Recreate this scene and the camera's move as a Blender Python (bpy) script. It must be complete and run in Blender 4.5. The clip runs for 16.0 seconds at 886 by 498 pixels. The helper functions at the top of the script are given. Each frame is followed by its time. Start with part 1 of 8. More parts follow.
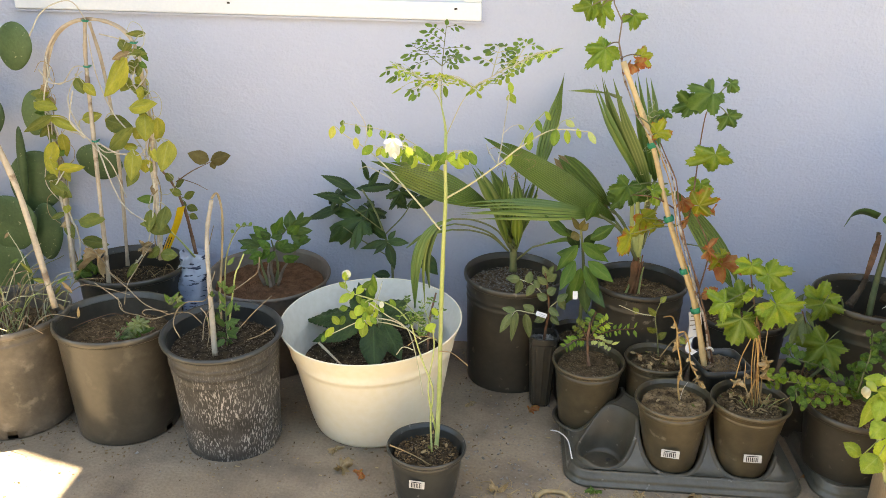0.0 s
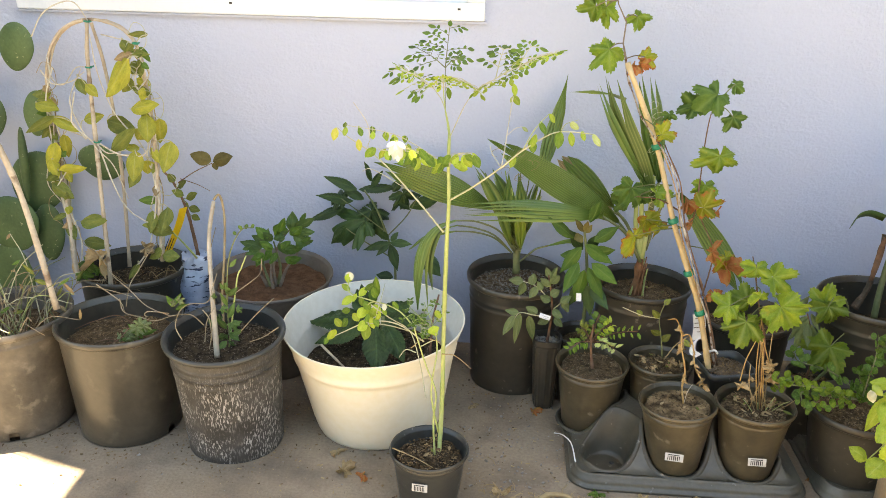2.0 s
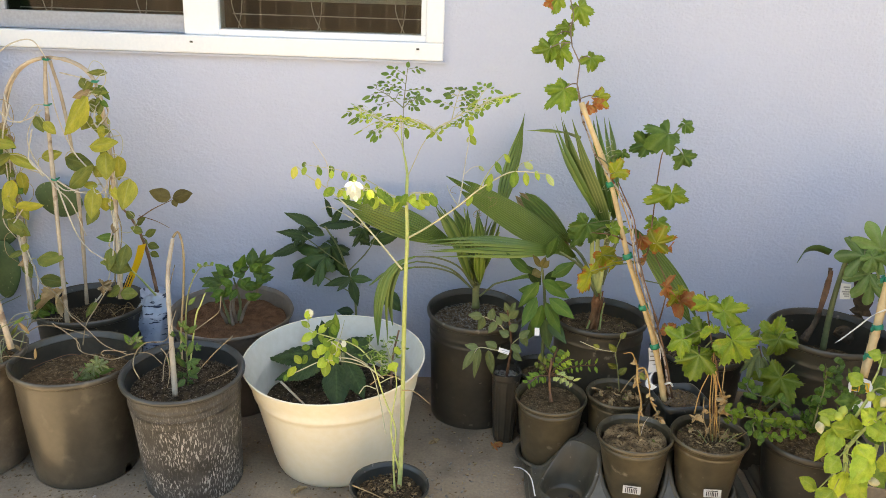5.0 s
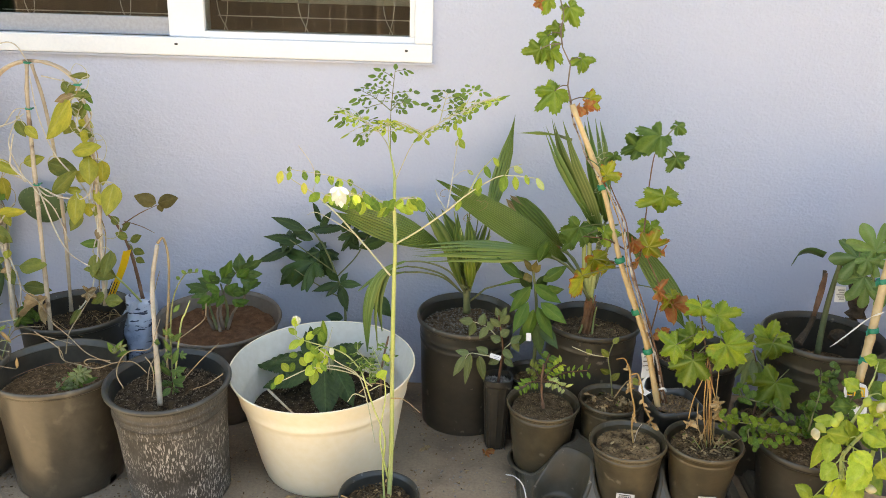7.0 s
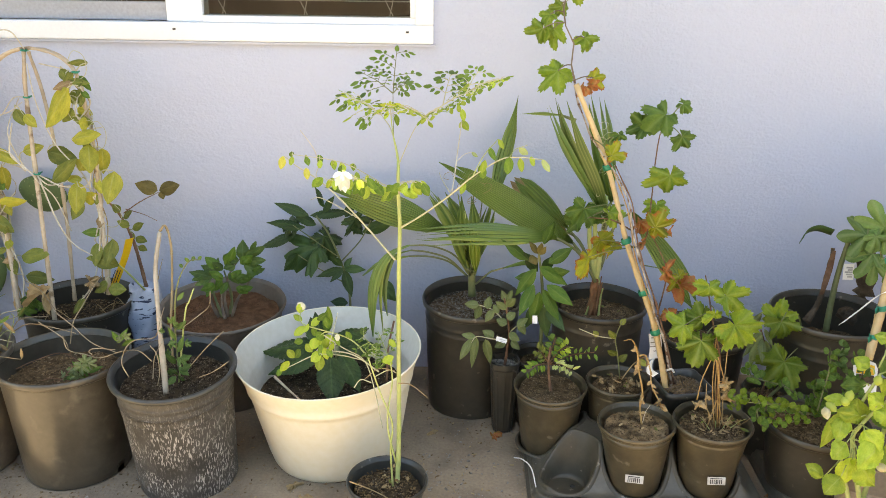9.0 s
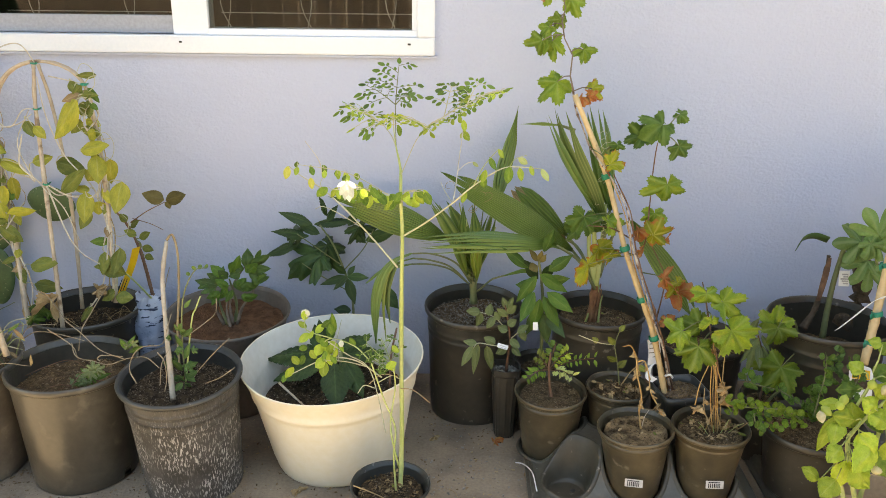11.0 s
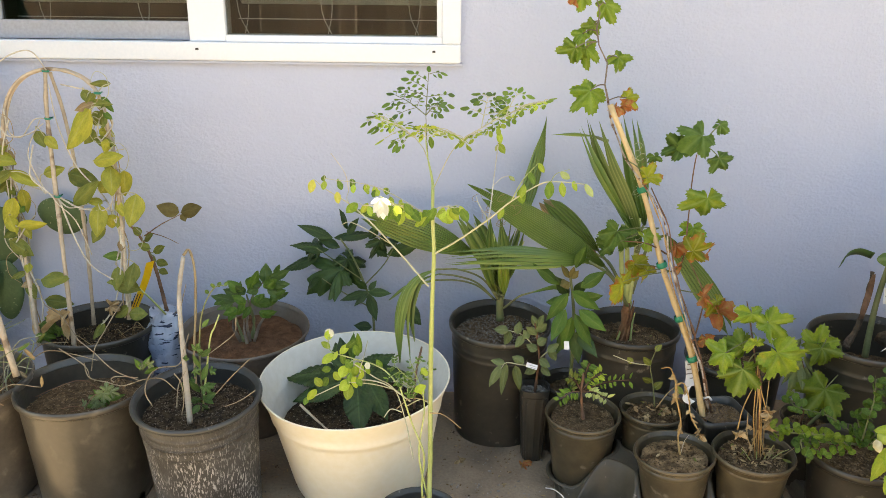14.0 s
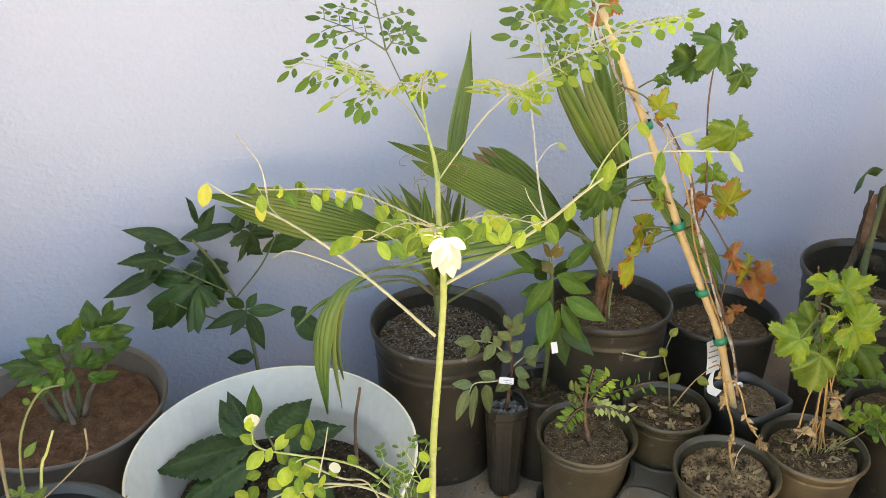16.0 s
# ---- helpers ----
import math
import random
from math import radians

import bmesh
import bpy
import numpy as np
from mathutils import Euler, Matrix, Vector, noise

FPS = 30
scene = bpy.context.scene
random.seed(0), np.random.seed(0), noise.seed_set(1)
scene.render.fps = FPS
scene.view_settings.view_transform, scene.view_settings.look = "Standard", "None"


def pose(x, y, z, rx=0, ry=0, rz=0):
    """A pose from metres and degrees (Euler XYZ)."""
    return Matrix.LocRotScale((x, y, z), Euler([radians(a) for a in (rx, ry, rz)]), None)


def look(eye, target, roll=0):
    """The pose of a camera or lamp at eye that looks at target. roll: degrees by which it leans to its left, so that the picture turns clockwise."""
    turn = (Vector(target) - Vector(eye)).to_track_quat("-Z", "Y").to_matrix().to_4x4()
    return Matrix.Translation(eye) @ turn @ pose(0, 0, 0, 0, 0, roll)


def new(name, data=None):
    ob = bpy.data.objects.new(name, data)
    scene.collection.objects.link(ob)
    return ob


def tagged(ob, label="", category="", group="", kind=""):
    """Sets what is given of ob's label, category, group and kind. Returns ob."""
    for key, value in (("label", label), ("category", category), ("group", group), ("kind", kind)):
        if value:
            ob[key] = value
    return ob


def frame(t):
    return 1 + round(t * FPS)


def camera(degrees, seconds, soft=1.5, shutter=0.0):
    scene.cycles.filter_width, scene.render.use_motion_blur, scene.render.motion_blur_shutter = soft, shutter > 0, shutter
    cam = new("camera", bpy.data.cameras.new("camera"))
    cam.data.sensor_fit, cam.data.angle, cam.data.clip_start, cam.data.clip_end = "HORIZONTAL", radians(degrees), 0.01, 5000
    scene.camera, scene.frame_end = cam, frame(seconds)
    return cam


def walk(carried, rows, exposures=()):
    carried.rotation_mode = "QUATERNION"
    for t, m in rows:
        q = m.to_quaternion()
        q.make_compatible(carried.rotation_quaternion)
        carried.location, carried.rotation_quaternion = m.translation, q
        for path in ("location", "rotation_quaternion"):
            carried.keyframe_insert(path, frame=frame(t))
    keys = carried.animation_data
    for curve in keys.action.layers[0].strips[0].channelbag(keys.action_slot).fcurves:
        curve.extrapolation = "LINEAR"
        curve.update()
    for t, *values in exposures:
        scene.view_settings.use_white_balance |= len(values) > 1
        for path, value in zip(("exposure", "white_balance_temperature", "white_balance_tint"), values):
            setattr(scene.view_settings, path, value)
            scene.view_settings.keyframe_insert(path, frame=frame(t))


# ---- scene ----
cam = camera(55.9, 16.0, soft=0.4)
PATH = [
    (0, (0.082, -0.006, 1.189), (-0.057, 1.859, 0.479), 1.2),
    (0.5, (0.089, -0.003, 1.186), (-0.052, 1.862, 0.477), 1.2),
    (1, (0.083, -0.004, 1.191), (-0.06, 1.858, 0.474), 1.2),
    (1.5, (0.08, 0.006, 1.191), (-0.063, 1.869, 0.478), 1.2),
    (2, (0.079, 0.005, 1.194), (-0.065, 1.868, 0.48), 1.2),
    (2.5, (0.073, -0.001, 1.191), (-0.071, 1.861, 0.476), 1.1),
    (3, (0.062, -0.004, 1.201), (-0.079, 1.862, 0.493), 1.2),
    (3.5, (0.081, -0.005, 1.215), (-0.038, 1.869, 0.526), 1.4),
    (4, (0.083, -0.01, 1.221), (0.006, 1.88, 0.57), 1.6),
    (4.5, (0.087, -0.012, 1.215), (0.022, 1.881, 0.572), 1.7),
    (7, (0.1, 0.022, 1.213), (0.053, 1.916, 0.573), 1.6),
    (7.5, (0.1, 0.034, 1.2), (0.055, 1.926, 0.555), 1.4),
    (8, (0.091, 0.033, 1.186), (0.038, 1.92, 0.525), 0.9),
    (8.5, (0.093, 0.041, 1.202), (0.041, 1.921, 0.522), 0.7),
    (11, (0.095, 0.004, 1.219), (0.039, 1.891, 0.56), 0.5),
    (11.5, (0.091, 0.001, 1.222), (0.023, 1.895, 0.582), 0.5),
    (12, (0.092, -0.001, 1.225), (0.013, 1.894, 0.59), 0.3),
    (12.5, (0.088, 0.002, 1.218), (0.006, 1.896, 0.583), 0.3),
    (13, (0.07, 0.035, 1.217), (-0.006, 1.925, 0.568), 0.4),
    (13.5, (0.047, 0.05, 1.218), (-0.031, 1.941, 0.573), 0.4),
    (14, (0.035, 0.09, 1.213), (-0.03, 1.981, 0.567), 0.5),
    (14.5, (0.011, 0.277, 1.173), (-0.048, 2.169, 0.526), 0.6),
    (15, (-0.13, 0.435, 1.197), (0.014, 2.302, 0.495), 0.7),
    (15.5, (-0.308, 0.586, 1.206), (0.169, 2.356, 0.406), -0.3),
    (16, (-0.28, 0.781, 1.137), (0.243, 2.511, 0.28), -0.4),
]
walk(cam, [(t, look(eye, target, roll)) for t, eye, target, roll in PATH],
     exposures=[(0.0, 2.69, 8500, 6), (1.5, 2.85, 8500, 6), (3.0, 2.77, 8500, 6), (4.5, 2.61, 8500, 6), (7.0, 2.68, 8500, 6), (8.5, 2.80, 8500, 6), (11.0, 2.59, 8500, 6), (12.5, 2.54, 8500, 6), (14.5, 2.63, 8500, 6), (15.0, 2.56, 8500, 6), (15.5, 2.57, 8500, 6), (16.0, 2.87, 8500, 6)])

# ---- light: high sun over the roof behind the wall, open sky in front ----
SUN_EL, SUN_AZ = 86.5, 0.0
world = bpy.data.worlds.new("sky")
scene.world = world
world.use_nodes = True
wn = world.node_tree
sky = wn.nodes.new("ShaderNodeTexSky")
sky.sky_type, sky.sun_disc = "NISHITA", False
sky.sun_elevation, sky.sun_rotation = radians(SUN_EL), radians(SUN_AZ)
wn.links.new(sky.outputs[0], wn.nodes["Background"].inputs[0])
wn.nodes["Background"].inputs[1].default_value = 0.088
sun = new("sun", bpy.data.lights.new("sun", "SUN"))
sun.data.energy, sun.data.angle, sun.data.color = 5.0, radians(0.5), (1.0, 0.94, 0.84)
sun.matrix_world = look((0, 2 + 10 * math.cos(radians(SUN_EL)), 10 * math.sin(radians(SUN_EL))), (0, 2, 0))


# ---- materials ----
def mat(name, c1, c2, scale=8.0, rough=0.6, bump=0.1, bscale=120.0, metal=0.0, spots=None, translucent=0.0, vary=0.0, spec=0.5, coords="Object", soft_edge=0.06, grain=0.25):
    """A surface of two colours mixed by a coarse and a fine noise, with relief."""
    m = bpy.data.materials.new(name)
    m.use_nodes = True
    t = m.node_tree
    n, l = t.nodes, t.links
    p = n["Principled BSDF"]
    p.inputs["Roughness"].default_value, p.inputs["Metallic"].default_value = rough, metal
    p.inputs["Specular IOR Level"].default_value = spec
    tc = n.new("ShaderNodeTexCoord")
    a = n.new("ShaderNodeTexNoise")
    a.inputs["Scale"].default_value, a.inputs["Detail"].default_value = scale, 5
    b = n.new("ShaderNodeTexNoise")
    b.inputs["Scale"].default_value, b.inputs["Detail"].default_value = bscale, 3
    for q in (a, b):
        l.new(tc.outputs[coords], q.inputs["Vector"])
    r = n.new("ShaderNodeValToRGB")
    r.color_ramp.elements[0].position, r.color_ramp.elements[1].position = 0.35, 0.65
    r.color_ramp.elements[0].color, r.color_ramp.elements[1].color = (*c1, 1), (*c2, 1)
    l.new(a.outputs[0], r.inputs[0])
    out = r.outputs[0]
    if spots:
        sc, cut, col = spots
        v = n.new("ShaderNodeTexNoise")
        v.inputs["Scale"].default_value, v.inputs["Detail"].default_value = sc, 6
        l.new(tc.outputs[coords], v.inputs["Vector"])
        vr = n.new("ShaderNodeValToRGB")
        vr.color_ramp.elements[0].position, vr.color_ramp.elements[1].position = cut, cut + soft_edge
        l.new(v.outputs[0], vr.inputs[0])
        mx = n.new("ShaderNodeMixRGB")
        mx.inputs[2].default_value = (*col, 1)
        l.new(vr.outputs[0], mx.inputs[0])
        l.new(out, mx.inputs[1])
        out = mx.outputs[0]
    g = n.new("ShaderNodeMixRGB")
    g.blend_type, g.inputs[0].default_value = "OVERLAY", grain
    l.new(out, g.inputs[1])
    l.new(b.outputs[0], g.inputs[2])
    out = g.outputs[0]
    if vary:
        oi = n.new("ShaderNodeObjectInfo")
        mr = n.new("ShaderNodeMapRange")
        mr.inputs[3].default_value, mr.inputs[4].default_value = 1 - vary, 1 + vary
        l.new(oi.outputs["Random"], mr.inputs[0])
        hs = n.new("ShaderNodeHueSaturation")
        l.new(mr.outputs[0], hs.inputs["Value"])
        l.new(out, hs.inputs["Color"])
        out = hs.outputs[0]
    l.new(out, p.inputs["Base Color"])
    if bump:
        bp = n.new("ShaderNodeBump")
        bp.inputs["Strength"].default_value, bp.inputs["Distance"].default_value = bump, 0.01
        l.new(b.outputs[0], bp.inputs["Height"])
        l.new(bp.outputs[0], p.inputs["Normal"])
    if translucent:
        tr = n.new("ShaderNodeBsdfTranslucent")
        ms = n.new("ShaderNodeMixShader")
        ms.inputs[0].default_value = translucent
        l.new(out, tr.inputs[0])
        l.new(p.outputs[0], ms.inputs[1])
        l.new(tr.outputs[0], ms.inputs[2])
        l.new(ms.outputs[0], n["Material Output"].inputs[0])
    return m


def leafmat(name, c1, c2, vein, edge=None, translucent=0.35, rough=0.5, scale=2.6, cut=0.62, margin=None, spec=0.32):
    """Leaf skin: mottled colour, pale veins by the leaf's own coordinates, and a dry edge colour in blotches; margin: the colour of a withered rim."""
    m = mat(name, c1, c2, scale=scale, rough=rough, bump=0.25, bscale=22, translucent=translucent, vary=0.28, spots=(3.2, cut, edge) if edge else None, spec=spec)
    t = m.node_tree
    n, l = t.nodes, t.links
    uv = n.new("ShaderNodeUVMap")
    sp = n.new("ShaderNodeSeparateXYZ")
    l.new(uv.outputs[0], sp.inputs[0])
    r = n.new("ShaderNodeValToRGB")
    r.color_ramp.elements[0].position, r.color_ramp.elements[1].position = 0.02, 0.09
    r.color_ramp.elements[0].color, r.color_ramp.elements[1].color = (1, 1, 1, 1), (0, 0, 0, 1)
    l.new(sp.outputs[0], r.inputs[0])
    sc = n.new("ShaderNodeMath")
    sc.operation, sc.inputs[1].default_value = "MULTIPLY", 0.55
    l.new(r.outputs[0], sc.inputs[0])
    mx = n.new("ShaderNodeMixRGB")
    mx.inputs[2].default_value = (*vein, 1)
    p = n["Principled BSDF"]
    old = p.inputs["Base Color"].links[0].from_socket
    l.new(sc.outputs[0], mx.inputs[0])
    l.new(old, mx.inputs[1])
    out = mx.outputs[0]
    if margin:
        nz = n.new("ShaderNodeTexNoise")
        nz.inputs["Scale"].default_value, nz.inputs["Detail"].default_value = 2.4, 3
        l.new(n["Texture Coordinate"].outputs["Object"], nz.inputs["Vector"])
        ad = n.new("ShaderNodeMath")
        ad.operation, ad.inputs[1].default_value = "MULTIPLY_ADD", 1.5
        l.new(nz.outputs[0], ad.inputs[0])
        l.new(sp.outputs[1], ad.inputs[2])
        mr = n.new("ShaderNodeMapRange")
        mr.inputs[1].default_value, mr.inputs[2].default_value = 1.58, 1.80
        l.new(ad.outputs[0], mr.inputs[0])
        mg = n.new("ShaderNodeMixRGB")
        mg.inputs[2].default_value = (*margin, 1)
        l.new(mr.outputs[0], mg.inputs[0])
        l.new(out, mg.inputs[1])
        out = mg.outputs[0]
        for q in n:
            if q.bl_idname == "ShaderNodeBsdfTranslucent":
                l.new(out, q.inputs[0])
    l.new(out, p.inputs["Base Color"])
    return m


def stucco_mat(name, c1, c2):
    """Painted stucco: soft trowel dashes lying along the wall, a finer pitted skin, faint stains."""
    m = mat(name, c1, c2, scale=1.1, rough=0.85, bump=0.07, bscale=140, spots=(2.2, 0.62, (c1[0] * 0.95, c1[1] * 0.95, c1[2] * 0.96)), spec=0.25, grain=0.05, soft_edge=0.3)
    t = m.node_tree
    n, l = t.nodes, t.links
    tc = n["Texture Coordinate"]
    last = n["Bump"].outputs[0]
    for scale, stretch, detail, strength, dist, patch in ((30, (0.75, 1, 1.25), 4, 0.13, 0.010, 2.3), (110, (0.85, 1, 1.15), 3, 0.28, 0.006, 2.9)):
        mp = n.new("ShaderNodeMapping")
        mp.inputs["Scale"].default_value = stretch
        l.new(tc.outputs["Object"], mp.inputs[0])
        v = n.new("ShaderNodeTexNoise")
        v.inputs["Scale"].default_value, v.inputs["Detail"].default_value, v.inputs["Roughness"].default_value = scale, detail, 0.55
        l.new(mp.outputs[0], v.inputs["Vector"])
        ramp = n.new("ShaderNodeMapRange")
        ramp.inputs[1].default_value, ramp.inputs[2].default_value = 0.44, 0.62
        l.new(v.outputs[0], ramp.inputs[0])
        pn = n.new("ShaderNodeTexNoise")
        pn.inputs["Scale"].default_value, pn.inputs["Detail"].default_value = patch, 2
        l.new(tc.outputs["Object"], pn.inputs["Vector"])
        pr = n.new("ShaderNodeMapRange")
        pr.inputs[1].default_value, pr.inputs[2].default_value, pr.inputs[3].default_value, pr.inputs[4].default_value = 0.36, 0.62, 0.15, 1.0
        l.new(pn.outputs[0], pr.inputs[0])
        mu = n.new("ShaderNodeMath")
        mu.operation = "MULTIPLY"
        l.new(ramp.outputs[0], mu.inputs[0])
        l.new(pr.outputs[0], mu.inputs[1])
        b2 = n.new("ShaderNodeBump")
        b2.inputs["Strength"].default_value, b2.inputs["Distance"].default_value = strength, dist
        l.new(mu.outputs[0], b2.inputs["Height"])
        l.new(last, b2.inputs["Normal"])
        last = b2.outputs[0]
    l.new(last, n["Principled BSDF"].inputs["Normal"])
    return m


STUCCO = stucco_mat("lavender_stucco", (0.479, 0.525, 0.653), (0.519, 0.56, 0.685))
CONCRETE = mat("worn_concrete", (0.256, 0.204, 0.144), (0.360, 0.292, 0.213), scale=3.5, rough=0.9, bump=0.35, bscale=130, spots=(7.0, 0.43, (0.155, 0.124, 0.094)), spec=0.2, soft_edge=0.28)
PLASTIC = mat("black_nursery_plastic", (0.034, 0.030, 0.023), (0.064, 0.054, 0.039), scale=7, rough=0.34, bump=0.06, bscale=60, spots=(38.0, 0.66, (0.16, 0.14, 0.11)), spec=0.6, vary=0.12)
BLACKP = mat("clean_black_plastic", (0.030, 0.031, 0.029), (0.050, 0.050, 0.044), scale=8, rough=0.36, bump=0.06, bscale=60, spots=(60.0, 0.67, (0.16, 0.155, 0.145)), spec=0.6)
SMALLP = mat("dusty_small_pot_plastic", (0.052, 0.042, 0.025), (0.104, 0.082, 0.047), scale=11, rough=0.33, bump=0.08, bscale=60, spots=(34.0, 0.63, (0.19, 0.165, 0.125)), spec=0.6, vary=0.12, soft_edge=0.12)
DUSTY = mat("dusty_black_plastic", (0.045, 0.040, 0.031), (0.082, 0.073, 0.056), scale=9, rough=0.28, bump=0.08, bscale=70, spots=(20.0, 0.60, (0.135, 0.118, 0.088)), soft_edge=0.16, spec=0.6)
FAINT = mat("faded_print", (0.36, 0.36, 0.37), (0.46, 0.46, 0.46), scale=20, rough=0.7)
BLEACHED = mat("sun_bleached_pot_plastic", (0.085, 0.074, 0.058), (0.155, 0.132, 0.102), scale=13, rough=0.5, bump=0.15, bscale=70, spots=(26.0, 0.58, (0.23, 0.20, 0.16)), soft_edge=0.14)
TRAYP = mat("grey_black_tray_plastic", (0.084, 0.078, 0.060), (0.135, 0.125, 0.097), scale=6, rough=0.36, bump=0.10, bscale=90, spots=(40.0, 0.66, (0.24, 0.23, 0.21)))
# darker than TRAYP: the depth shade of the cups is in the colour
CUPP = mat("dusty_shaded_cup_plastic", (0.051, 0.045, 0.032), (0.087, 0.078, 0.056), scale=9, rough=0.45, bump=0.08, bscale=60, spots=(60.0, 0.66, (0.20, 0.18, 0.145)))
GREYP = mat("weathered_grey_brown_plastic", (0.165, 0.138, 0.112), (0.220, 0.190, 0.160), scale=5, rough=0.5, bump=0.06, bscale=70, spots=(4.0, 0.52, (0.19, 0.130, 0.085)), soft_edge=0.2, translucent=0.15)
CREAM = mat("cream_plastic", (0.84, 0.785, 0.62), (0.87, 0.82, 0.66), scale=3, rough=0.42, bump=0.03, bscale=60, spots=(9.0, 0.70, (0.66, 0.57, 0.42)))
# greyer copy of CREAM, with the shade of the pot's inside painted in
CREAM_IN = mat("shaded_inner_cream", (0.66, 0.65, 0.58), (0.73, 0.715, 0.64), scale=3, rough=0.5, bump=0.04, bscale=60, spots=(5.0, 0.64, (0.55, 0.50, 0.40)), soft_edge=0.2)
SOIL = mat("dark_potting_soil", (0.080, 0.055, 0.031), (0.185, 0.130, 0.078), scale=60, rough=0.95, bump=1.0, bscale=240, spots=(150.0, 0.60, (0.32, 0.25, 0.17)), spec=0.1)
REDSOIL = mat("red_brown_soil", (0.120, 0.062, 0.034), (0.200, 0.110, 0.062), scale=50, rough=0.95, bump=1.0, bscale=220, spec=0.1)
CHIP = mat("bark_chips", (0.068, 0.044, 0.023), (0.309, 0.215, 0.115), scale=40, rough=0.9, bump=0.3, bscale=200, spec=0.2)
DARKCHIP = mat("dark_bark_crumbs", (0.040, 0.029, 0.020), (0.20, 0.155, 0.110), scale=45, rough=0.9, bump=0.3, bscale=200, spec=0.2)
PERLITE = mat("perlite_grit", (0.16, 0.145, 0.125), (0.34, 0.32, 0.29), scale=90, rough=0.9, bump=0.3, spec=0.2)
BAMBOO = mat("bamboo_cane", (0.52, 0.37, 0.18), (0.66, 0.50, 0.27), scale=14, rough=0.5, bump=0.2, bscale=90, spots=(22.0, 0.66, (0.30, 0.18, 0.08)))
CANE = mat("weathered_cane", (0.40, 0.325, 0.235), (0.55, 0.465, 0.350), scale=16, rough=0.7, bump=0.3, bscale=110, spots=(18.0, 0.62, (0.24, 0.17, 0.11)))
DARKBARK = mat("old_dark_bark", (0.060, 0.042, 0.026), (0.125, 0.085, 0.050), scale=22, rough=0.9, bump=0.8, bscale=120)
GREYBARK = mat("grey_brown_bark", (0.15, 0.11, 0.08), (0.28, 0.22, 0.17), scale=25, rough=0.85, bump=0.5, bscale=140)
BARK = mat("red_brown_bark", (0.13, 0.065, 0.035), (0.27, 0.15, 0.09), scale=25, rough=0.85, bump=0.6, bscale=140)
REDBARK = mat("red_brown_palm_base", (0.17, 0.070, 0.030), (0.32, 0.155, 0.070), scale=25, rough=0.8, bump=0.6, bscale=140)
DARKSOIL = mat("black_speckled_soil", (0.035, 0.026, 0.017), (0.094, 0.069, 0.043), scale=70, rough=0.95, bump=1.0, bscale=240, spots=(170.0, 0.61, (0.30, 0.26, 0.21)), spec=0.1)
RUNNER = mat("grey_straw_runner", (0.20, 0.155, 0.095), (0.33, 0.27, 0.18), scale=30, rough=0.8, bump=0.2)
STRAW = mat("dry_straw", (0.28, 0.20, 0.10), (0.42, 0.32, 0.17), scale=20, rough=0.8, bump=0.1)
PALETWIG = mat("pale_dry_twig", (0.46, 0.42, 0.34), (0.62, 0.58, 0.48), scale=30, rough=0.7, bump=0.2)
PEEL = mat("peeling_vine_bark", (0.26, 0.20, 0.15), (0.50, 0.45, 0.38), scale=60, rough=0.9, bump=0.6, bscale=160, spots=(70.0, 0.56, (0.16, 0.08, 0.045)))
AMBER = mat("amber_dry_stem", (0.34, 0.19, 0.06), (0.50, 0.33, 0.13), scale=40, rough=0.7, bump=0.3, bscale=160)
VINE = mat("pale_vine_stem", (0.42, 0.42, 0.26), (0.52, 0.50, 0.34), scale=20, rough=0.7, bump=0.1)
STEM = mat("fresh_green_stem", (0.33, 0.40, 0.12), (0.46, 0.50, 0.20), scale=12, rough=0.5, bump=0.1, spots=(30.0, 0.66, (0.30, 0.30, 0.10)))
DARKSTEM = mat("dull_green_stem", (0.12, 0.15, 0.06), (0.20, 0.21, 0.09), scale=14, rough=0.6, bump=0.15)
HUSK = mat("papery_husk", (0.50, 0.47, 0.28), (0.60, 0.57, 0.36), scale=60, rough=0.8, bump=0.3, translucent=0.3)
TIE = mat("green_tie_tape", (0.01, 0.22, 0.13), (0.02, 0.30, 0.18), scale=10, rough=0.4, bump=0.05, translucent=0.2)
WHITE = mat("white_plastic", (0.78, 0.78, 0.77), (0.83, 0.83, 0.81), scale=4, rough=0.4, bump=0.02)
VINYL = mat("white_window_vinyl", (0.77, 0.81, 0.86), (0.81, 0.85, 0.89), scale=3, rough=0.45, bump=0.02, spots=(6.0, 0.7, (0.72, 0.72, 0.70)))
# shade on the set-back sash is put into this grey
SASH = mat("shaded_sash", (0.33, 0.35, 0.39), (0.38, 0.40, 0.44), scale=3, rough=0.5, bump=0.02)
STICKER = mat("greyed_sticker", (0.50, 0.49, 0.47), (0.58, 0.57, 0.54), scale=30, rough=0.5, bump=0.05)
INK = mat("black_ink", (0.02, 0.02, 0.02), (0.03, 0.03, 0.03), rough=0.6, bump=0)
YELLOW = mat("yellow_tag_plastic", (0.80, 0.47, 0.01), (0.86, 0.55, 0.02), scale=6, rough=0.4, bump=0.02, translucent=0.15)
BAG = mat("printed_blue_grey_sack", (0.30, 0.37, 0.50), (0.52, 0.59, 0.70), scale=9, rough=0.35, bump=0.4, bscale=34, spots=(95.0, 0.585, (0.03, 0.045, 0.09)), soft_edge=0.03)
